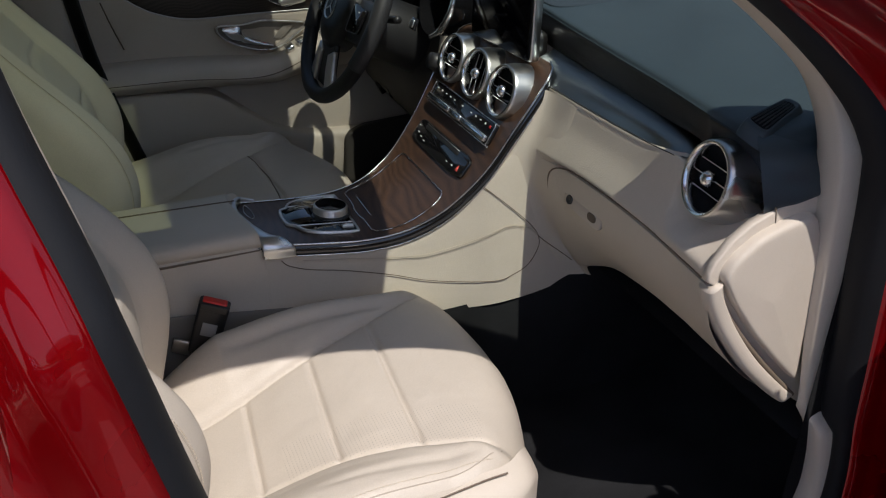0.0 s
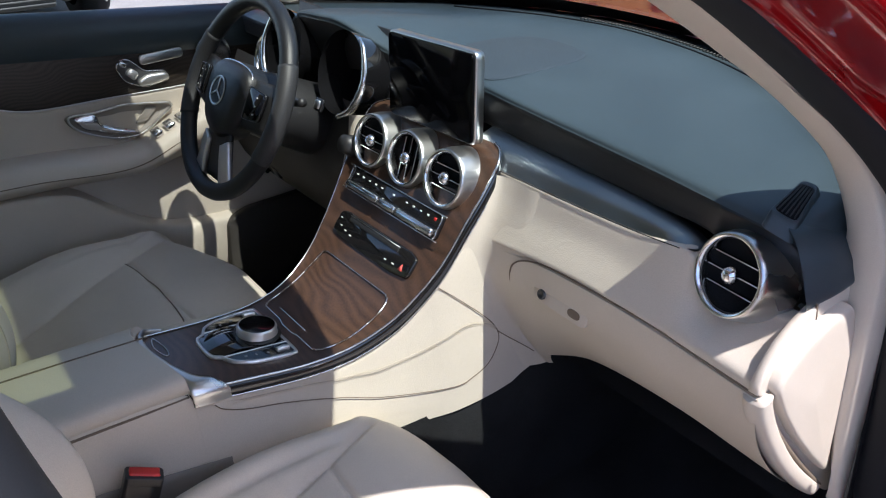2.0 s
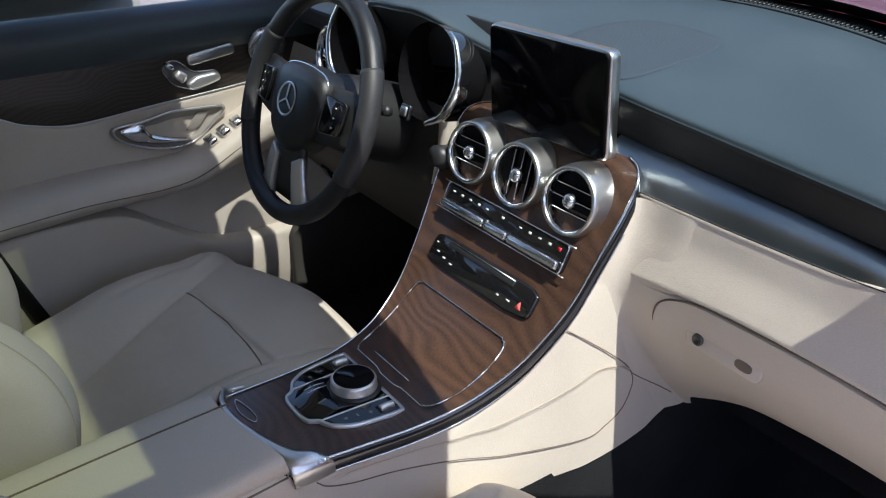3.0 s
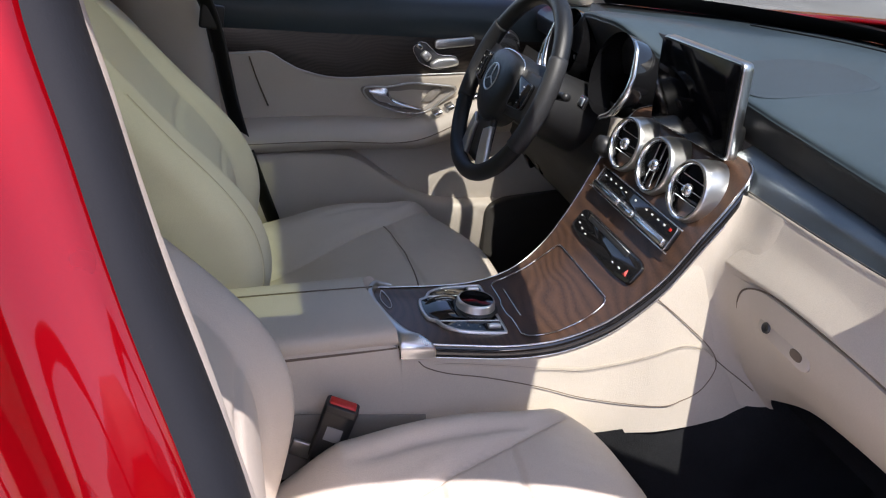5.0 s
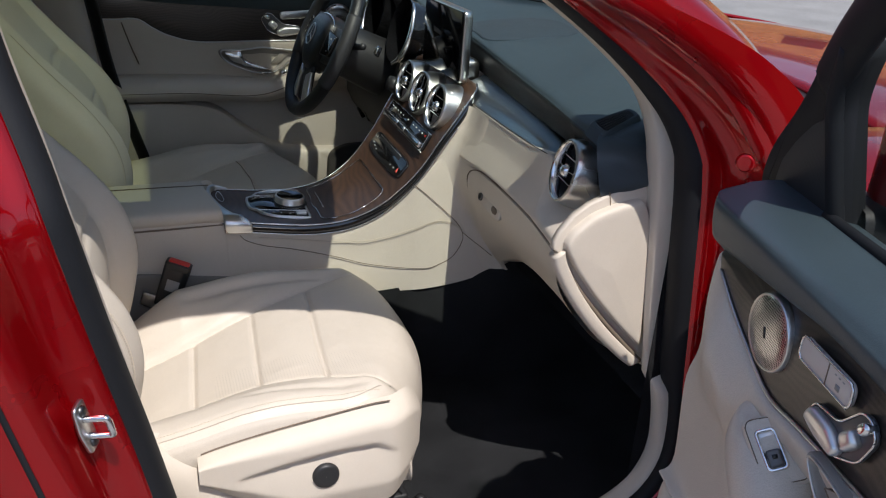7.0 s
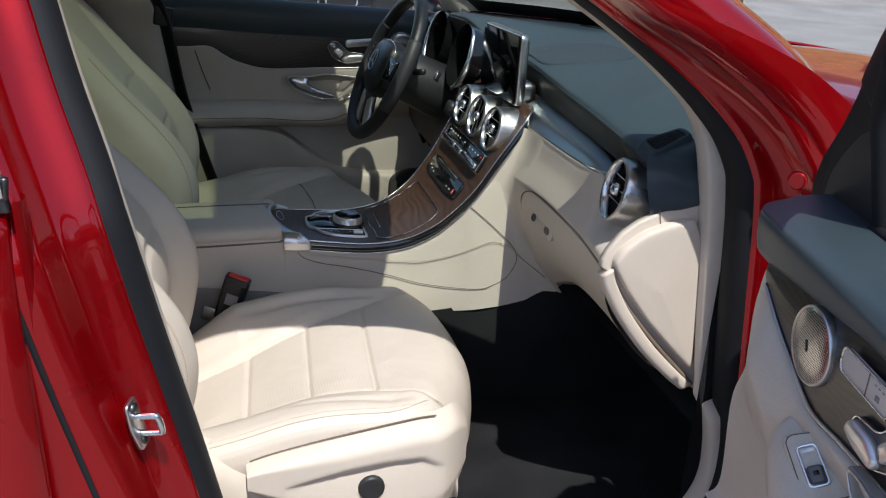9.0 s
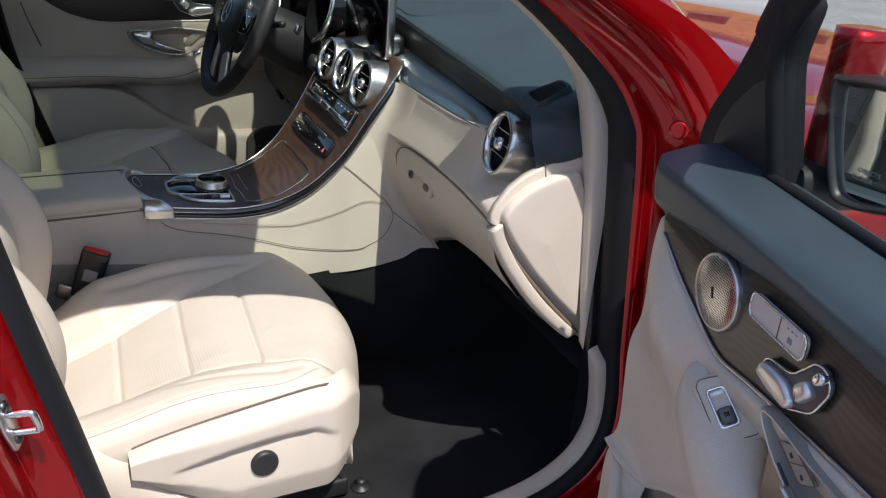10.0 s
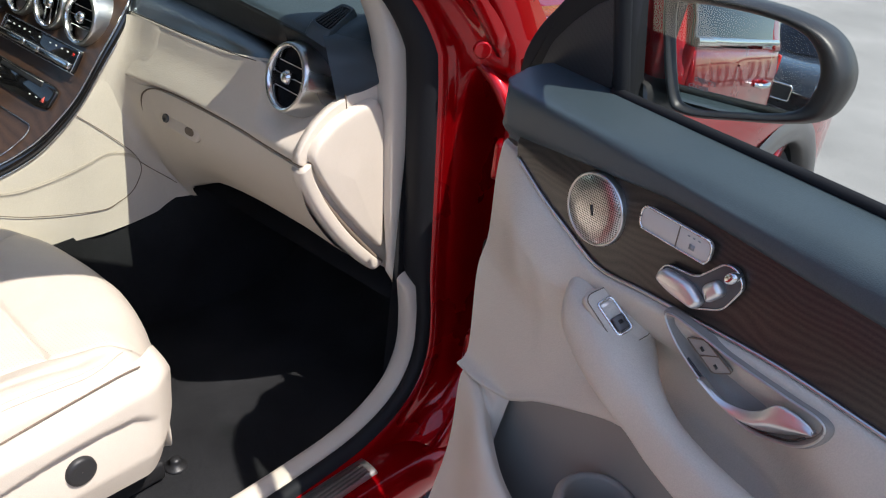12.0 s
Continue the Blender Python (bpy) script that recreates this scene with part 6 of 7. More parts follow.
def upper_row(u, most):
    """Section of the black upper panel; most limits how far it stands into the cabin."""
    sq = max(0.0, min(1.0, (0.50 - u) / 0.2))
    pts = ((0.020, w_low(u) + 0.004 if u < 0.25 else w_top(u) - 0.012), (0.042, w_top(u) - 0.002), (0.046 + 0.004 * sq, w_top(u) + 0.014), (0.042 + 0.013 * sq, 1.124 + 0.006 * sq), (0.030 + 0.014 * sq, 1.134 + 0.003 * sq), (0.005, 1.141), (-0.03, 1.144), (-0.06, 1.138))
    return [dp(u, min(n, most), z) for n, z in pts]


part("upper_panel", loft([upper_row(0.200, 0.006)] + [upper_row(u, m) for u, m in ((0.204, 0.024), (0.213, 0.040), (0.226, 0.052))] + [upper_row(u, 1.0) for u in DU[1:]], 40, 70), BLACK_SOFT, near_door, "black soft upper door panel")
part("upper_nose", loft([[dp(0.2005, n, z) for n, z in ((-0.03, 1.06), (-0.015, 1.062), (0.004, 1.062))], [dp(0.1985, n, z) for n, z in ((-0.04, 1.10), (-0.02, 1.104), (0.005, 1.106))], [dp(0.2005, n, z) for n, z in ((-0.05, 1.138), (-0.02, 1.143), (0.005, 1.1405))]], 10, 12), BLACK_SOFT, near_door)
part("veneer", loft([[dp(u, 0.034, w_top(u) + 0.002), dp(u, 0.040, w_top(u) * 0.7 + w_low(u) * 0.3), dp(u, 0.041, (w_low(u) + w_top(u)) / 2), dp(u, 0.038, w_low(u) - 0.004)] for u in (0.243,) + DU[2:]], 14, 60), WOOD_DARK, near_door, "dark wood veneer")
part("veneer_edge", tube([dp(u, 0.040, w_low(u)) for u in (0.246,) + DU[2:]], 0.0022, 80, 6), SILVER, near_door)
def bin_edge(u):
    """Height of the lower panel's edge above the storage bin."""
    return 0.733 + 0.10 * max(0.0, min(1.0, (u - 0.295) / 0.18)) ** 0.7 + 0.01 * max(0, u - 0.5)


def front_slim(u):
    """Draws the cream panel in towards its front edge."""
    return 0.45 + 0.55 * max(0.0, min(1.0, (u - 0.197) / 0.085)) ** 0.8


part("lower_panel", loft([[dp(u, 0.034 * front_slim(u), w_low(u) - 0.001), dp(u, 0.046 * front_slim(u), w_low(u) - 0.010), dp(u, (0.052 + b) * front_slim(u), w_low(u) - 0.05), dp(u, (0.046 + b * 0.5 - 1.2 * max(0, -b)) * front_slim(u), 0.93), dp(u, 0.030 - 1.4 * max(0, -b), max(0.88, bin_edge(u) + 0.04)), dp(u, 0.024, bin_edge(u) + 0.028), dp(u, 0.028 + 0.012 * (u < 0.25), bin_edge(u) + 0.006), dp(u, 0.022, bin_edge(u)), dp(u, 0.006, bin_edge(u) - 0.004)] for u, b in ((0.197, 0), (0.215, 0.002), (0.24, 0.004), (0.28, 0.008), (0.305, 0.008), (0.335, 0.006), (0.39, -0.014), (0.45, -0.026), (0.52, -0.026), (0.61, -0.018), (0.70, 0), (0.85, 0), (1.05, 0))], 40, 70), CREAM, near_door, "cream lower door panel")
part("panel_nose", loft([[dp(0.1965, 0.015, w), dp(0.193, 0.0, w - 0.004), dp(0.192, -0.03, w - 0.008)] for w in (1.057, 0.98, 0.88, 0.80, 0.74)], 8, 16), CREAM, near_door)
# storage bin along the bottom
part("bin_outer", loft([[dp(u, 0.072 + o, z - 0.006), dp(u, 0.086 + o, z + 0.002), dp(u, 0.098 + o, z - 0.02), dp(u, 0.10 + o, 0.60), dp(u, 0.07, 0.44), dp(u, 0.0, 0.38)] for u, z, o in ((0.205, 0.735, -0.06), (0.25, 0.725, -0.045), (0.30, 0.70, -0.02), (0.36, 0.675, 0.0), (0.45, 0.66, 0.01), (0.6, 0.655, 0.015), (0.8, 0.66, 0.01), (1.05, 0.67, 0.0))], 26, 50), CREAM_PLASTIC, near_door, "cream storage bin")
part("bin_inner", loft([[dp(u, 0.012, bin_edge(u) + 0.004), dp(u, 0.010, 0.68), dp(u, 0.03, 0.58), dp(u, 0.075 + o, 0.58), dp(u, 0.080 + o, z - 0.003)] for u, z, o in ((0.205, 0.735, -0.06), (0.25, 0.725, -0.045), (0.30, 0.70, -0.02), (0.36, 0.675, 0.0), (0.45, 0.66, 0.01), (0.6, 0.655, 0.015), (0.8, 0.66, 0.01), (1.05, 0.67, 0.0))], 20, 40), BIN_GREY, near_door, "dark grey bin lining")
part("cup_holder", lathe([(0.034, 0.0), (0.036, 0.085), (0.038, 0.090), (0.042, 0.090), (0.048, 0.084), (0.051, 0.0)], Matrix.Translation(dp(0.474, 0.052, 0.655)), 36), BIN_GREY, near_door, "round cup holder in the bin")
part("bin_front", loft([[dp(u, 0.016, bin_edge(u) + 0.012), dp(u, 0.030, bin_edge(u) + 0.004 - d), dp(u, 0.055 + o * 0.5, bin_edge(u) * 0.5 + z * 0.5 - 1.6 * d), dp(u, 0.086 + o, z + 0.003 - d)] for u, z, o, d in ((0.200, 0.735, -0.06, 0), (0.230, 0.730, -0.052, 0), (0.258, 0.722, -0.042, 0.003), (0.276, 0.712, -0.034, 0.012), (0.284, 0.706, -0.030, 0.05))], 16, 20), CREAM_PLASTIC, near_door, "cream front wall of the bin")
# grab handle and armrest in one
AR = ((0.358, 0.024, 0.960, 0.010, 0.010), (0.365, 0.028, 0.955, 0.025, 0.022), (0.382, 0.034, 0.948, 0.034, 0.030), (0.416, 0.039, 0.934, 0.038, 0.034), (0.450, 0.043, 0.920, 0.038, 0.033), (0.476, 0.050, 0.907, 0.030, 0.031), (0.500, 0.058, 0.897, 0.020, 0.030), (0.538, 0.066, 0.883, 0.015, 0.028), (0.60, 0.072, 0.874, 0.015, 0.028), (0.68, 0.074, 0.872, 0.018, 0.030), (0.80, 0.06, 0.87, 0.04, 0.036), (1.05, 0.05, 0.87, 0.05, 0.04))
part("armrest", loft([[dp(u, n + a * math.copysign(abs(math.cos(t)) ** 0.7, math.cos(t)), z + b * math.copysign(abs(math.sin(t)) ** 0.7, math.sin(t)) - 0.25 * a * math.cos(t)) for t in (2 * math.pi * k / 12 for k in range(12))] for u, n, z, a, b in AR], 40, 80, True, True), CREAM, near_door, "cream leather armrest and grab handle")
WSW = frame_of((-0.0484, -1.2087, 0.9618), (-0.0035, -0.0331, -0.0203), (-0.48, -0.42, 0.77))
SWITCH_PAD = rounded([(-0.033, -0.016), (-0.030, 0.016), (0.034, 0.026), (0.032, -0.017)], 0.011)
part("switch_pad", plate([(x * 1.08, y * 1.12) for x, y in SWITCH_PAD], 0.012, WSW @ pose(0, 0, 0.0004), 0.004, 4), CREAM, near_door, "cream panel round the window switch")
part("switch_seam", tube([WSW @ Vector((x * 0.985, y * 0.975, 0.0003)) for x, y in SWITCH_PAD], 0.0006, 70, 5, True), SEAM, near_door)
RIM = rounded([(-0.0197, -0.0094), (0.0197, -0.0094), (0.0197, 0.0094), (-0.0197, 0.0094)], 0.0045)
ws = part("switch_bezel", grid_mesh([[WSW @ Vector((x * k, y * (1 - (1 - k) * 2.1), z)) for x, y in RIM] for k, z in ((1.05, -0.001), (1.05, 0.0012), (1.02, 0.0026), (0.93, 0.0028), (0.88, 0.0012), (0.87, -0.003), (0.3, -0.0032), (0.001, -0.0032))], True), CHROME, near_door, "chrome window switch bezel")
part("switch_dip", box((0.017, 0.0136, 0.003), WSW @ pose(-0.0085, 0, -0.0016, 0, 6, 0), 0.001), SILVER, ws, "silver recess")
part("switch_key", box((0.0165, 0.0134, 0.009), WSW @ pose(0.0085, 0, 0.0005, 0, 8, 0), 0.0028, 3), DARK_TRIM, ws, "dark grey window switch")
part("key_mark", box((0.004, 0.005, 0.0004), WSW @ pose(0.008, 0, 0.0051, 0, 8, 0), 0), BLACK_PLASTIC, ws)
# speaker, keys, seat switch, handle
SPM = door_frame(0.372, 0.043, 1.053)
spk = part("speaker", lathe([(0.0005, 0.0055), (0.02, 0.005), (0.034, 0.003), (0.0365, 0.001)], None, 40), SPEAKER, near_door, "round perforated aluminium speaker cover")
spk.matrix_local = SPM
part("speaker_ring", lathe([(0.0355, 0.002), (0.037, 0.0035), (0.0385, 0.001), (0.0385, -0.006)], None, 40), SILVER, spk)
part("speaker_mark", box((0.0022, 0.011, 0.001), pose(0, 0, 0.0058, 0, 0, 20), 0), BLACK_PLASTIC, spk)
KM = door_frame(0.472, 0.044, 1.076)
keys = part("seat_heat_keys", plate(rounded([(-0.041, -0.0115), (0.041, -0.0115), (0.041, 0.0115), (-0.041, 0.0115)], 0.009), 0.004, KM @ pose(0, 0, 0.003), 0.002), PEARL, near_door, "pale key plate")
part("key_rim", tube([KM @ Vector((x, y, 0.003)) for x, y in rounded([(-0.041, -0.0115), (0.041, -0.0115), (0.041, 0.0115), (-0.041, 0.0115)], 0.009)], 0.0012, 70, 5, True), CHROME, keys)
part("key_gap", box((0.001, 0.022, 0.001), KM @ pose(0.004, 0, 0.0032), 0), SEAM, keys)
part("key_mark", box((0.006, 0.005, 0.0005), KM @ pose(0.021, -0.003, 0.0033), 0), GREY_MARK, keys)
for x in (0.015, 0.021, 0.027):
    part("key_lamp", box((0.0025, 0.0012, 0.0005), KM @ pose(x, 0.006, 0.0033), 0), GREY_MARK, keys)
seat_switch(near_door, door_frame(0.522, 0.044, 1.046), -1)
HM = door_frame(0.575, 0.050, 0.972)
H_LINE = [(-0.084, 0.027), (-0.074, 0.033), (-0.04, 0.031), (-0.007, 0.028), (0.045, 0.027), (0.078, 0.027), (0.087, 0.019), (0.081, 0.002), (0.065, -0.012), (0.029, -0.024), (-0.004, -0.019), (-0.037, -0.007), (-0.066, 0.009)]
hb = part("handle_bezel", loft([[HM @ Vector((x * r, (y - 0.004) * r + 0.004, h)) for x, y in H_LINE] for r, h in ((1.06, -0.008), (1.05, 0.001), (1.0, 0.003), (0.96, 0.001), (0.82, -0.012), (0.04, -0.017))], 70, 24, True), GREY_BIN, near_door, "grey handle recess")
part("bezel_ring", tube([HM @ Vector((x, y, 0.003)) for x, y in H_LINE], 0.0013, 120, 6, True), SILVER, hb)
part("pull_shadow", tube([HM @ Vector((x, y, 0.001)) for x, y in ((-0.050, 0.001), (-0.030, -0.008), (-0.004, -0.016), (0.029, -0.021), (0.060, -0.011), (0.074, 0.002))], 0.0012, 50, 6), BLACK_GLOSS, hb)
part("door_pull", loft([[HM @ Vector((x, y0, 0.001)), HM @ Vector((x, y0 * 0.6 + y1 * 0.4, 0.010)), HM @ Vector((x, y1, 0.006))] for x, y0, y1 in ((-0.030, -0.008, -0.005), (-0.004, -0.018, -0.011), (0.018, -0.022, -0.007), (0.032, -0.020, 0.002), (0.044, -0.015, 0.017), (0.060, -0.005, 0.020), (0.074, 0.006, 0.019), (0.081, 0.013, 0.016))], 14, 50, thick=0.003), BRIGHT, hb, "satin chrome door pull")
part("lock_keys", plate(rounded([(-0.059, 0.018), (-0.040, 0.027), (-0.005, 0.013), (-0.023, 0.001)], 0.004), 0.004, HM @ pose(0.0, 0.0, -0.001), 0.001), GREY_BIN, hb, "grey lock keys")
part("key_rim", tube([HM @ Vector((x, y, -0.001)) for x, y in rounded([(-0.059, 0.018), (-0.040, 0.027), (-0.005, 0.013), (-0.023, 0.001)], 0.004)], 0.0007, 60, 5, True), SEAM, hb)
part("key_gap", tube([HM @ Vector((-0.041, 0.0095, -0.0006)), HM @ Vector((-0.0225, 0.020, -0.0006))], 0.0006, 2, 5), SEAM, hb)
for x, y in ((-0.040, 0.017), (-0.022, 0.009)):
    part("key_mark", box((0.0045, 0.003, 0.0005), HM @ pose(x, y, -0.0006, 0, 0, -30), 0), BLACK_PLASTIC, hb)
# window frame, glass and the corner piece with its tweeter mesh
SAIL_M = frame_of(dp(0, -0.043, 1.11), DOOR_U, DOOR_N - Vector((0, 0, 0.25)))
SAIL = [(0.118, -0.035), (0.131, -0.012), (0.142, 0.024), (0.156, 0.048), (0.175, 0.073), (0.224, 0.122), (0.262, 0.167), (0.292, 0.214), (0.345, 0.214), (0.320, 0.172), (0.309, 0.147), (0.309, 0.095), (0.309, 0.030), (0.312, 0.0), (0.25, -0.03)]


def frame_at(u, z, out=0.0):
    """A place on the door's window frame, which leans in above the belt."""
    return dp(u, -0.050 + 0.25 * (z - 1.11) + out, z)


part("window_frame", tube([frame_at(*p) for p in ((0.285, 1.275), (0.325, 1.322), (0.375, 1.367), (0.45, 1.412), (0.6, 1.455), (0.8, 1.465), (1.0, 1.43), (1.08, 1.30), (1.09, 1.12))], 0.026, 90, 12, up=tuple(DOOR_N), flat=0.5), RUBBER, near_door, "black window frame")
part("corner_piece", plate(rounded(SAIL, 0.02, 4), 0.03, SAIL_M, 0.006, 3), RUBBER, near_door, "black mirror corner piece")
MESH = rounded([(0.174, -0.006), (0.179, 0.026), (0.199, 0.060), (0.231, 0.092), (0.268, 0.122), (0.294, 0.136), (0.295, 0.080), (0.293, 0.034), (0.26, 0.014), (0.222, 0.0)], 0.008)
part("tweeter_mesh", plate(MESH, 0.003, SAIL_M @ pose(0, 0, 0.0015), 0.001), PERFORATED, near_door, "black tweeter mesh")
part("mesh_edge", tube([SAIL_M @ Vector((x, y, 0.001)) for x, y in ((0.174, -0.009), (0.222, -0.003), (0.26, 0.011), (0.294, 0.031))], 0.0009, 30, 6), DARK_METAL, near_door)
part("window_divider", tube([frame_at(u, z, 0.006) for u, z in ((0.309, 1.115), (0.305, 1.165), (0.303, 1.22), (0.305, 1.262), (0.328, 1.315))], 0.009, 24, 8), RUBBER, near_door)
part("window_seal", tube([dp(0.30, -0.030, 1.1445), dp(0.6, -0.030, 1.1475), dp(1.06, -0.030, 1.143)], 0.006, 30, 8), RUBBER, near_door)
part("window_pane", loft([[dp(u + 0.6 * max(0.0, 0.36 - u) * (z - 1.12) / 0.32, -0.060 + 0.25 * (z - 1.11), z) for z in (1.12, 1.3, 1.44)] for u in (0.30, 0.6, 1.06)], 8, 8), DOOR_GLASS, near_door, "clear door window")
# folded outside mirror
om = thing("passenger_mirror", "red door mirror folded in against the passenger window", "mirror")
MC = Vector((0.114, -1.208, 1.20))
MN = Vector((-1, -0.06, 0.085)).normalized()
MM = frame_of(MC, (0, -1, 0), MN)
ML = [(-0.086, 0.030), (-0.074, 0.040), (-0.027, 0.045), (0.020, 0.044), (0.051, 0.035), (0.069, 0.013), (0.071, -0.012), (0.058, -0.034), (0.002, -0.052), (-0.041, -0.060), (-0.060, -0.046)]
MX, MY = -0.006, -0.006


def mirror_ring(r, h, grow=0.0):
    return [MM @ Vector((MX + (x - MX) * r + grow * max(0, x), MY + (y - MY) * r, h)) for x, y in ML]


part("housing", loft([mirror_ring(1.10, 0.0, 0.05), mirror_ring(1.15, -0.012, 0.06), mirror_ring(1.16, -0.035, 0.06), mirror_ring(1.02, -0.075, 0.04), mirror_ring(0.6, -0.105), mirror_ring(0.05, -0.112)], 60, 24, True), RED, om, "red mirror housing")
part("rim", loft([mirror_ring(1.23, -0.035, 0.13), mirror_ring(1.23, -0.010, 0.13), mirror_ring(1.18, 0.004, 0.12), mirror_ring(1.12, 0.012, 0.10), mirror_ring(1.05, 0.010), mirror_ring(1.0, 0.002), mirror_ring(0.99, -0.006)], 60, 18, True), BLACK_PLASTIC, om, "black mirror rim")
dome = []
for r in (1.0, 0.8, 0.6, 0.4, 0.2, 0.02):
    ring = curve_pts([(MX + (x - MX) * r, MY + (y - MY) * r, 0) for x, y in ML], 72, True)
    dome.append([MM @ Vector((q.x, q.y, 0.003 - (q.x ** 2 + q.y ** 2) / 4.0)) for q in ring])
part("glass", grid_mesh(dome, True), MIRROR, om, "convex mirror glass showing the car's flank")
part("arm", loft([[dp(0.285 + a, n, 1.135 + b) for a, b in ((-0.03, -0.025), (0.03, -0.025), (0.03, 0.018), (-0.03, 0.018))] for n in (-0.06, -0.10, -0.15)], 16, 8, True), BLACK_PLASTIC, om, "black mirror arm")
part("base", loft([[dp(0.272 + a, n, 1.15 + h) for a, n in ((0.0, -0.085), (0.034, -0.085), (0.034, -0.125), (0.0, -0.125))] for h in (0.0, 0.05, 0.10, 0.14)], 20, 12, True, True), RED, om, "red mirror foot")
for text, x, y in (("OBJECTS", -0.046, -0.033), ("CLOSER", -0.050, -0.0405)):
    fc = bpy.data.curves.new("mirror_text", "FONT")
    fc.body, fc.size, fc.extrude = text, 0.0062, 0.0001
    fc.materials.append(GREY_MARK)
    fo = new("mirror_text", fc)
    fo.parent = om
    fo.matrix_local = MM @ pose(x, y, 0.0032)

# striker on the rear pillar and details of the red jamb
striker = thing("door_striker", "steel door striker loop bolted to the red pillar", "striker")
STM = frame_of((-0.671, -0.836, 0.840), (0.33, -0.9, 0.0), (0.92, -0.36, 0.14)) @ Matrix.Diagonal((0.8, 0.8, 0.8, 1))
part("base_plate", plate(rounded([(-0.018, -0.042), (0.012, -0.042), (0.018, 0.0), (0.012, 0.042), (-0.018, 0.042)], 0.008), 0.006, STM @ pose(0, 0, 0.008), 0.002), SILVER, striker)
for y in (-0.028, 0.028):
    part("bolt", lathe([(0.0005, 0.005), (0.005, 0.005), (0.0085, 0.002), (0.009, 0.0)], STM @ pose(-0.003, y, 0.008), 12), DARK_METAL, striker)
part("loop", tube([STM @ Vector(p) for p in ((0.0, -0.016, 0.006), (0.0, -0.016, 0.035), (0.0, -0.012, 0.042), (0.0, 0.012, 0.042), (0.0, 0.016, 0.035), (0.0, 0.016, 0.006))], 0.0042, 30, 8, smooth=True), CHROME, striker, "bright steel loop")
part("pillar_plug", lathe([(0.0005, 0.0015), (0.009, 0.0015), (0.012, 0.0008), (0.013, -0.002)], frame_of((0.172, -0.838, 1.10), (0, 0, 1), (-0.75, -0.66, 0)), 24), RED, car)
scuff = thing("sill_plate", "ribbed aluminium sill plate in the doorway", "sill plate")
part("plate", loft([[(x, -0.803, 0.427), (x, -0.815, 0.431), (x, -0.838, 0.429), (x, -0.845, 0.424)] for x in (-0.50, -0.2, 0.04)], 8, 8), SILVER, scuff)
for k in range(5):
    part("rib", box((0.13 + 0.3, 0.0025, 0.002), pose(-0.19, -0.811 - 0.007 * k, 0.4325, -4, 0, 0), 0), ALUMINIUM, scuff)

# ---- outside ----
bm = bmesh.new()
bmesh.ops.create_grid(bm, x_segments=2, y_segments=2, size=400)
tagged(part("ground", bm, ASPHALT), "grey worn asphalt car park", "ground", kind="structure")


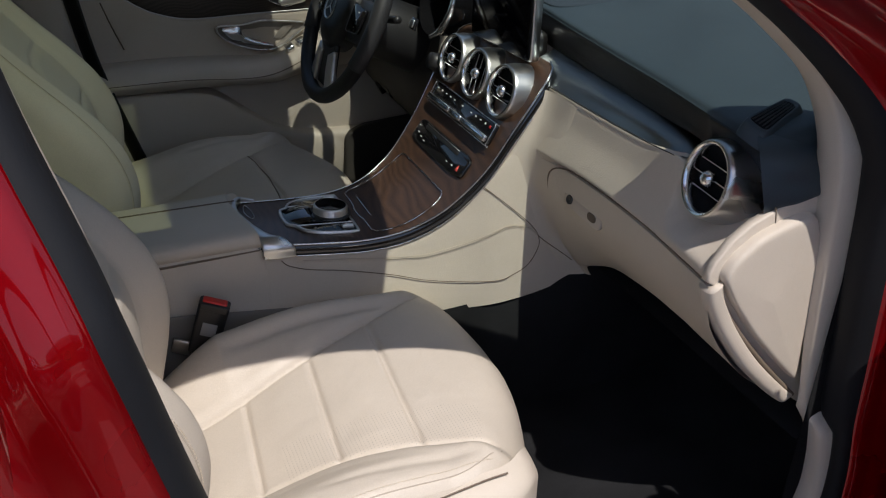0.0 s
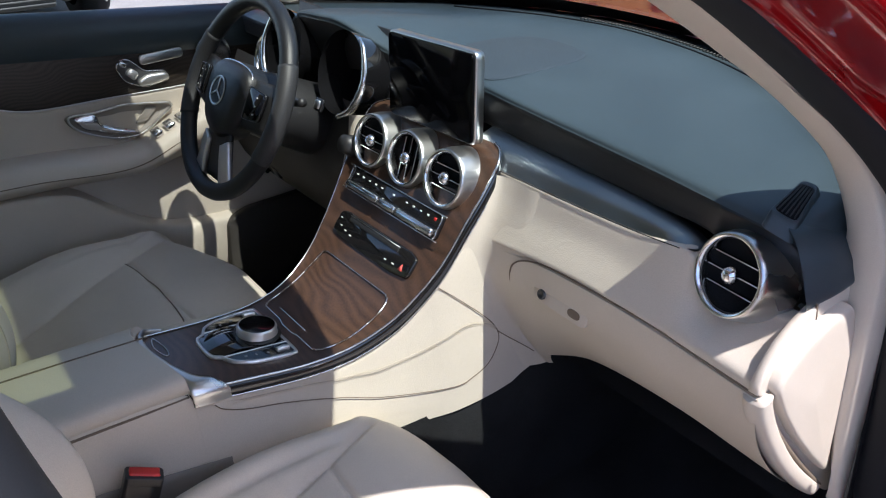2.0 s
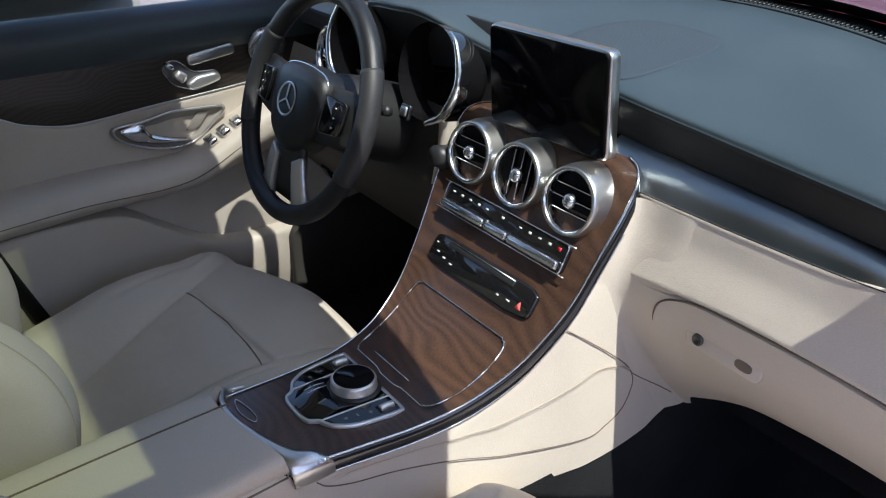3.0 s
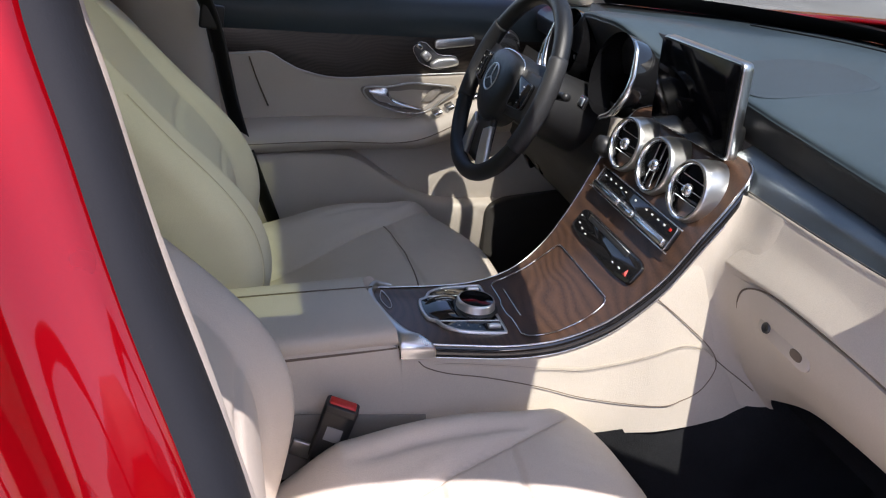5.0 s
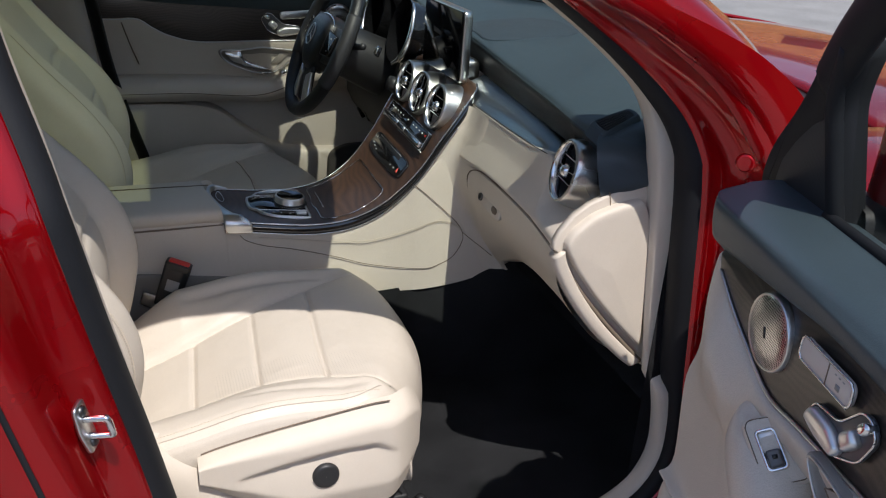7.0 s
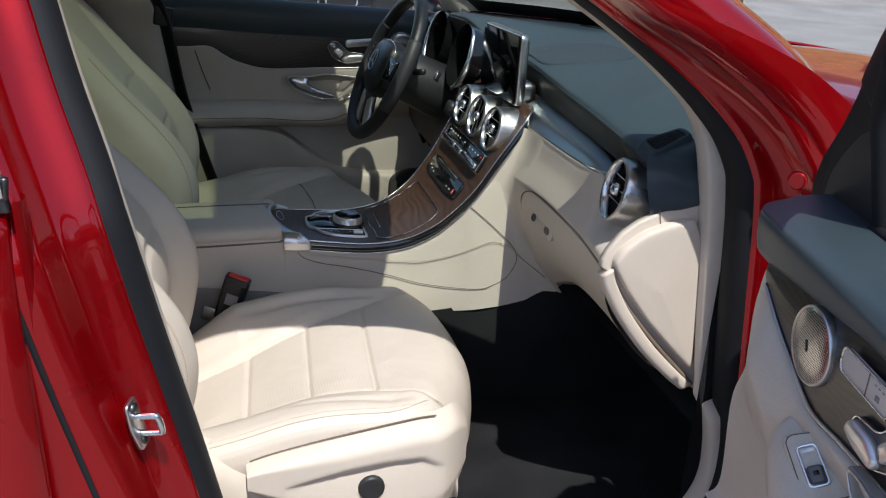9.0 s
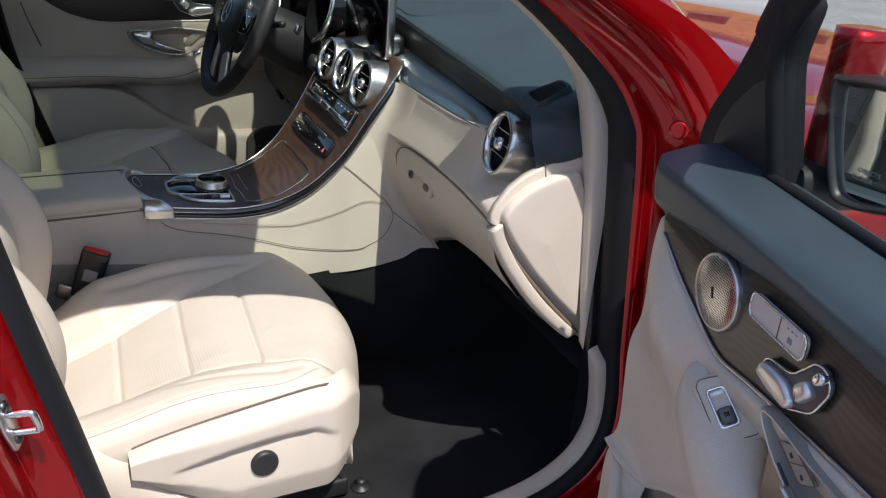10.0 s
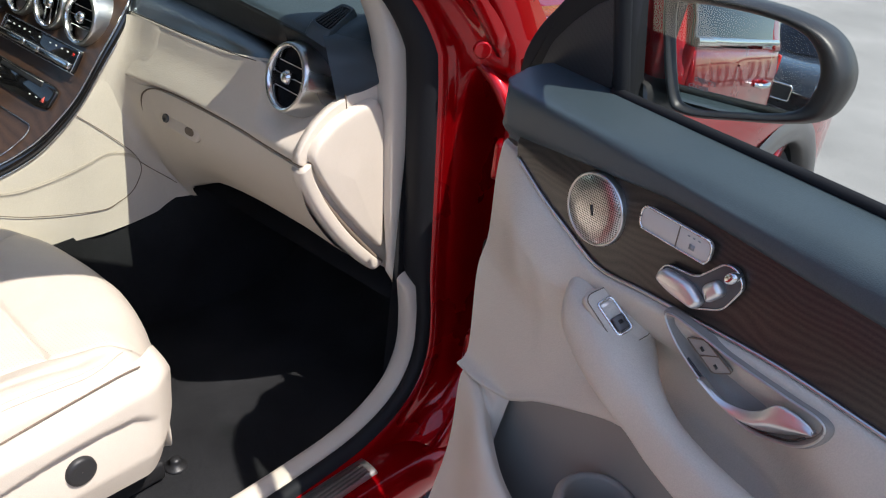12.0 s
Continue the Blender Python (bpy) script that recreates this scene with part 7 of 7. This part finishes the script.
def parked_car(name, label, paint):
    """A saloon standing at the origin, its nose to +x."""
    c = thing(name, label, "car")
    prof = [(-2.3, 0.55, 0.95, 0.80), (-2.2, 0.30, 1.02, 0.88), (-1.5, 0.22, 1.06, 0.93), (0.0, 0.20, 1.0, 0.93), (1.2, 0.22, 0.98, 0.93), (1.9, 0.22, 0.90, 0.90), (2.25, 0.26, 0.78, 0.80), (2.36, 0.36, 0.62, 0.68)]
    part("body", loft([[(x, -w * 0.9, lo), (x, -w, lo + 0.15), (x, -w, (lo + hi) / 2), (x, -w * 0.93, hi - 0.06), (x, -w * 0.6, hi), (x, 0, hi + 0.02), (x, w * 0.6, hi), (x, w * 0.93, hi - 0.06), (x, w, (lo + hi) / 2), (x, w, lo + 0.15), (x, w * 0.9, lo)] for x, lo, hi, w in prof], 60, 60, False), paint, c, "glossy body shell")
    part("nose", loft([[(2.36, y, z) for y in (-0.66, 0, 0.66)] for z in (0.36, 0.5, 0.62)], 8, 6), paint, c)
    part("cabin_glass", loft([[(x, -w, 0.98), (x - d, -w * 0.86, h * 0.55 + 0.45), (x - d, -w * 0.7, h), (x - d, 0, h + 0.03), (x - d, w * 0.7, h), (x - d, w * 0.86, h * 0.55 + 0.45), (x, w, 0.98)] for x, h, w, d in ((0.95, 0.99, 0.80, 0.0), (0.35, 1.36, 0.80, 0.02), (0.0, 1.44, 0.80, 0.0), (-0.9, 1.42, 0.80, 0.0), (-1.4, 1.28, 0.78, 0.0), (-1.8, 1.02, 0.76, 0.0))], 40, 30), GLASS_DARK, c, "dark cabin glass")
    part("roof", loft([[(x, -w, h - 0.02), (x, 0, h + 0.02), (x, w, h - 0.02)] for x, h, w in ((0.2, 1.42, 0.55), (-0.2, 1.46, 0.58), (-0.9, 1.44, 0.57), (-1.25, 1.36, 0.54))], 14, 14, thick=0.02), paint, c)
    for x in (-1.45, 1.42):
        for y in (-0.80, 0.80):
            m = frame_of((x, y, 0.33), (1, 0, 0), (0, math.copysign(1, y), 0))
            w = new("wheel")
            w.parent = c
            part("tyre", lathe([(0.22, -0.1), (0.31, -0.1), (0.33, -0.07), (0.33, 0.09), (0.31, 0.13), (0.22, 0.135)], m, 32), RUBBER, w)
            part("rim", lathe([(0.22, 0.135), (0.21, 0.11), (0.05, 0.125), (0.001, 0.13)], m, 32), SILVER, w)
    for y in (-0.16, 0.16):
        part("grille", plate(rounded([(-0.13, -0.09), (0.13, -0.09), (0.13, 0.09), (-0.13, 0.09)], 0.04), 0.02, frame_of((2.375, y, 0.60), (0, 1, 0), (1, 0, 0.1)), 0.004), BLACK_PLASTIC, c)
        part("grille_rim", tube([frame_of((2.378, y, 0.60), (0, 1, 0), (1, 0, 0.1)) @ Vector((a, b, 0)) for a, b in rounded([(-0.13, -0.09), (0.13, -0.09), (0.13, 0.09), (-0.13, 0.09)], 0.04)], 0.010, 60, 6, True), CHROME, c, "chrome grille surround")
    for s in (-1, 1):
        part("headlight", box((0.12, 0.34, 0.11), pose(2.20, s * 0.62, 0.70, 0, -18, s * 24), 0.03, 3), SILVER, c, "clear headlight")
        part("air_intake", box((0.06, 0.36, 0.14), pose(2.29, s * 0.56, 0.38, 0, -8, s * 18), 0.02), BLACK_PLASTIC, c)
        for k in range(4):
            part("intake_slat", box((0.03, 0.34, 0.010), pose(2.315, s * 0.56, 0.33 + 0.032 * k, 0, -8, s * 18), 0.003), DARK_TRIM, c)
        part("intake_trim", tube([(2.31, s * 0.40, 0.32), (2.335, s * 0.42, 0.44), (2.27, s * 0.60, 0.455), (2.20, s * 0.76, 0.46)], 0.011, 24, 6), CHROME, c, "chrome intake trim")
        part("fog_lamp", lathe([(0.0005, 0.01), (0.03, 0.008), (0.042, 0.0), (0.045, -0.03)], frame_of((2.27, s * 0.68, 0.40), (0, 1, 0), (0.85, s * 0.4, 0)), 20), SILVER, c)
    part("lower_intake", box((0.05, 0.70, 0.16), pose(2.33, 0, 0.36), 0.02), BLACK_PLASTIC, c)
    for k in range(4):
        part("intake_slat", box((0.03, 0.68, 0.010), pose(2.355, 0, 0.31 + 0.034 * k), 0.003), DARK_TRIM, c)
    return c


black_car = parked_car("parked_car", "glossy black saloon parked across the car park", BLACK_PAINT)
black_car.matrix_basis = pose(0.25, 7.75, 0, 0, 0, -88)
second = copy_thing(black_car, pose(-7.5, -0.65, 0, 0, 0, 5))
tagged(second, "glossy black saloon parked behind the red car")
white_car = parked_car("parked_car", "white saloon parked before the timber railing", WHITE_PAINT)
white_car.matrix_basis = pose(-10.7, 3.4, 0, 0, 0, 60)
# dark railing behind the cars
rail = thing("railing", "dark brown timber railing at the edge of the car park", "fence")
for k in range(70):
    part("post", box((0.05, 0.09, 1.2), pose(-13.0, -10 + 0.24 * k, 0.6), 0.01, 1), WOOD_DARK, rail)
for z in (0.25, 1.32):
    part("beam", box((0.08, 17.2, 0.10), pose(-13.05, -1.7, z), 0.01), WOOD_DARK, rail)
# tan wall ahead, seen only in the bonnet's shine, with a bare tree before it
wall = thing("brick_building", "tan and orange brick building beyond the car park", "building")
part("wall", box((26, 1, 7.5), pose(17, 22, 3.75, 0, 0, -32), 0.05), BRICK, wall, "tan brick wall")
part("roof", box((27, 2, 0.5), pose(17, 22, 7.7, 0, 0, -32), 0.05), DARK_TRIM, wall)
for k in range(7):
    m = pose(17, 22, 0, 0, 0, -32) @ pose(-10.5 + 3.5 * k, -0.52, 3.4)
    w = part("window", box((1.4, 0.06, 1.7), m, 0.02), GLASS_DARK, wall)
    part("sill", box((1.6, 0.2, 0.12), m @ pose(0, -0.05, -0.93), 0.02), ASPHALT, w)
tree = thing("bare_tree", "leafless street tree with spreading branches", "tree")


def limb(p, d, length, r, depth, out):
    q = p + d * length
    mid = p.lerp(q, 0.5) + Vector((random.uniform(-1, 1), random.uniform(-1, 1), random.uniform(-0.3, 0.6))) * length * 0.08
    out.append(([p, mid, q], r))
    if depth:
        for k in range(3 if depth > 2 else 2):
            a = Vector((random.uniform(-1, 1), random.uniform(-1, 1), random.uniform(0.0, 0.7)))
            limb(q, (d * 0.9 + a * 0.75).normalized(), length * random.uniform(0.62, 0.8), r * 0.62, depth - 1, out)


limbs = []
limb(Vector((6.5, 9.0, 0)), Vector((0, 0, 1)), 2.2, 0.13, 5, limbs)
part("trunk", tube(limbs[0][0], lambda t: 0.14 - 0.03 * t, 10, 10), BARK, tree, "grey-brown bark")
bm = bmesh.new()
for pts, r in limbs[1:]:
    b2 = tube(pts, lambda t, r=r: r * (1 - 0.35 * t), 5, 5)
    me = bpy.data.meshes.new("limb_piece")
    b2.to_mesh(me)
    b2.free()
    bm.from_mesh(me)
    bpy.data.meshes.remove(me)
part("branches", bm, BARK, tree)
# cracks and a painted line on the asphalt
for k, (x, y, a, n) in enumerate(((3.2, -2.6, 15, 14), (4.6, -3.4, -35, 12), (2.0, -4.2, 60, 10))):
    pts, p = [], Vector((x, y, 0.002))
    for i in range(n):
        pts.append(p.copy())
        a += random.uniform(-35, 35)
        p = p + Vector((math.cos(radians(a)), math.sin(radians(a)), 0)) * 0.12
    tagged(part("ground_crack", tube(pts, 0.008, 60, 5, flat=0.3), SEAM), "dark crack in the asphalt", "crack", kind="structure")

# low dark building on the passenger's side, seen in the side glass and paint
low_house = thing("brick_building", "low dark-roofed building along the other side of the car park", "building")
part("wall", box((46, 4, 3.2), pose(-6, -19, 1.6), 0.05), BRICK, low_house, "brown brick wall")
part("roof", loft([[(x, y, z) for y, z in ((-16.4, 3.1), (-16.6, 3.4), (-19.5, 5.2), (-22.4, 3.2))] for x in (-29.5, -6, 17.5)], 12, 6, thick=0.1), DARK_TRIM, low_house, "dark shingle roof")
for k in range(9):
    w = part("window", box((1.5, 0.08, 1.3), pose(-26 + 4.8 * k, -16.98, 1.7), 0.02), GLASS_DARK, low_house)
    part("sill", box((1.7, 0.2, 0.1), pose(-26 + 4.8 * k, -16.9, 1.0), 0.02), ASPHALT, w)
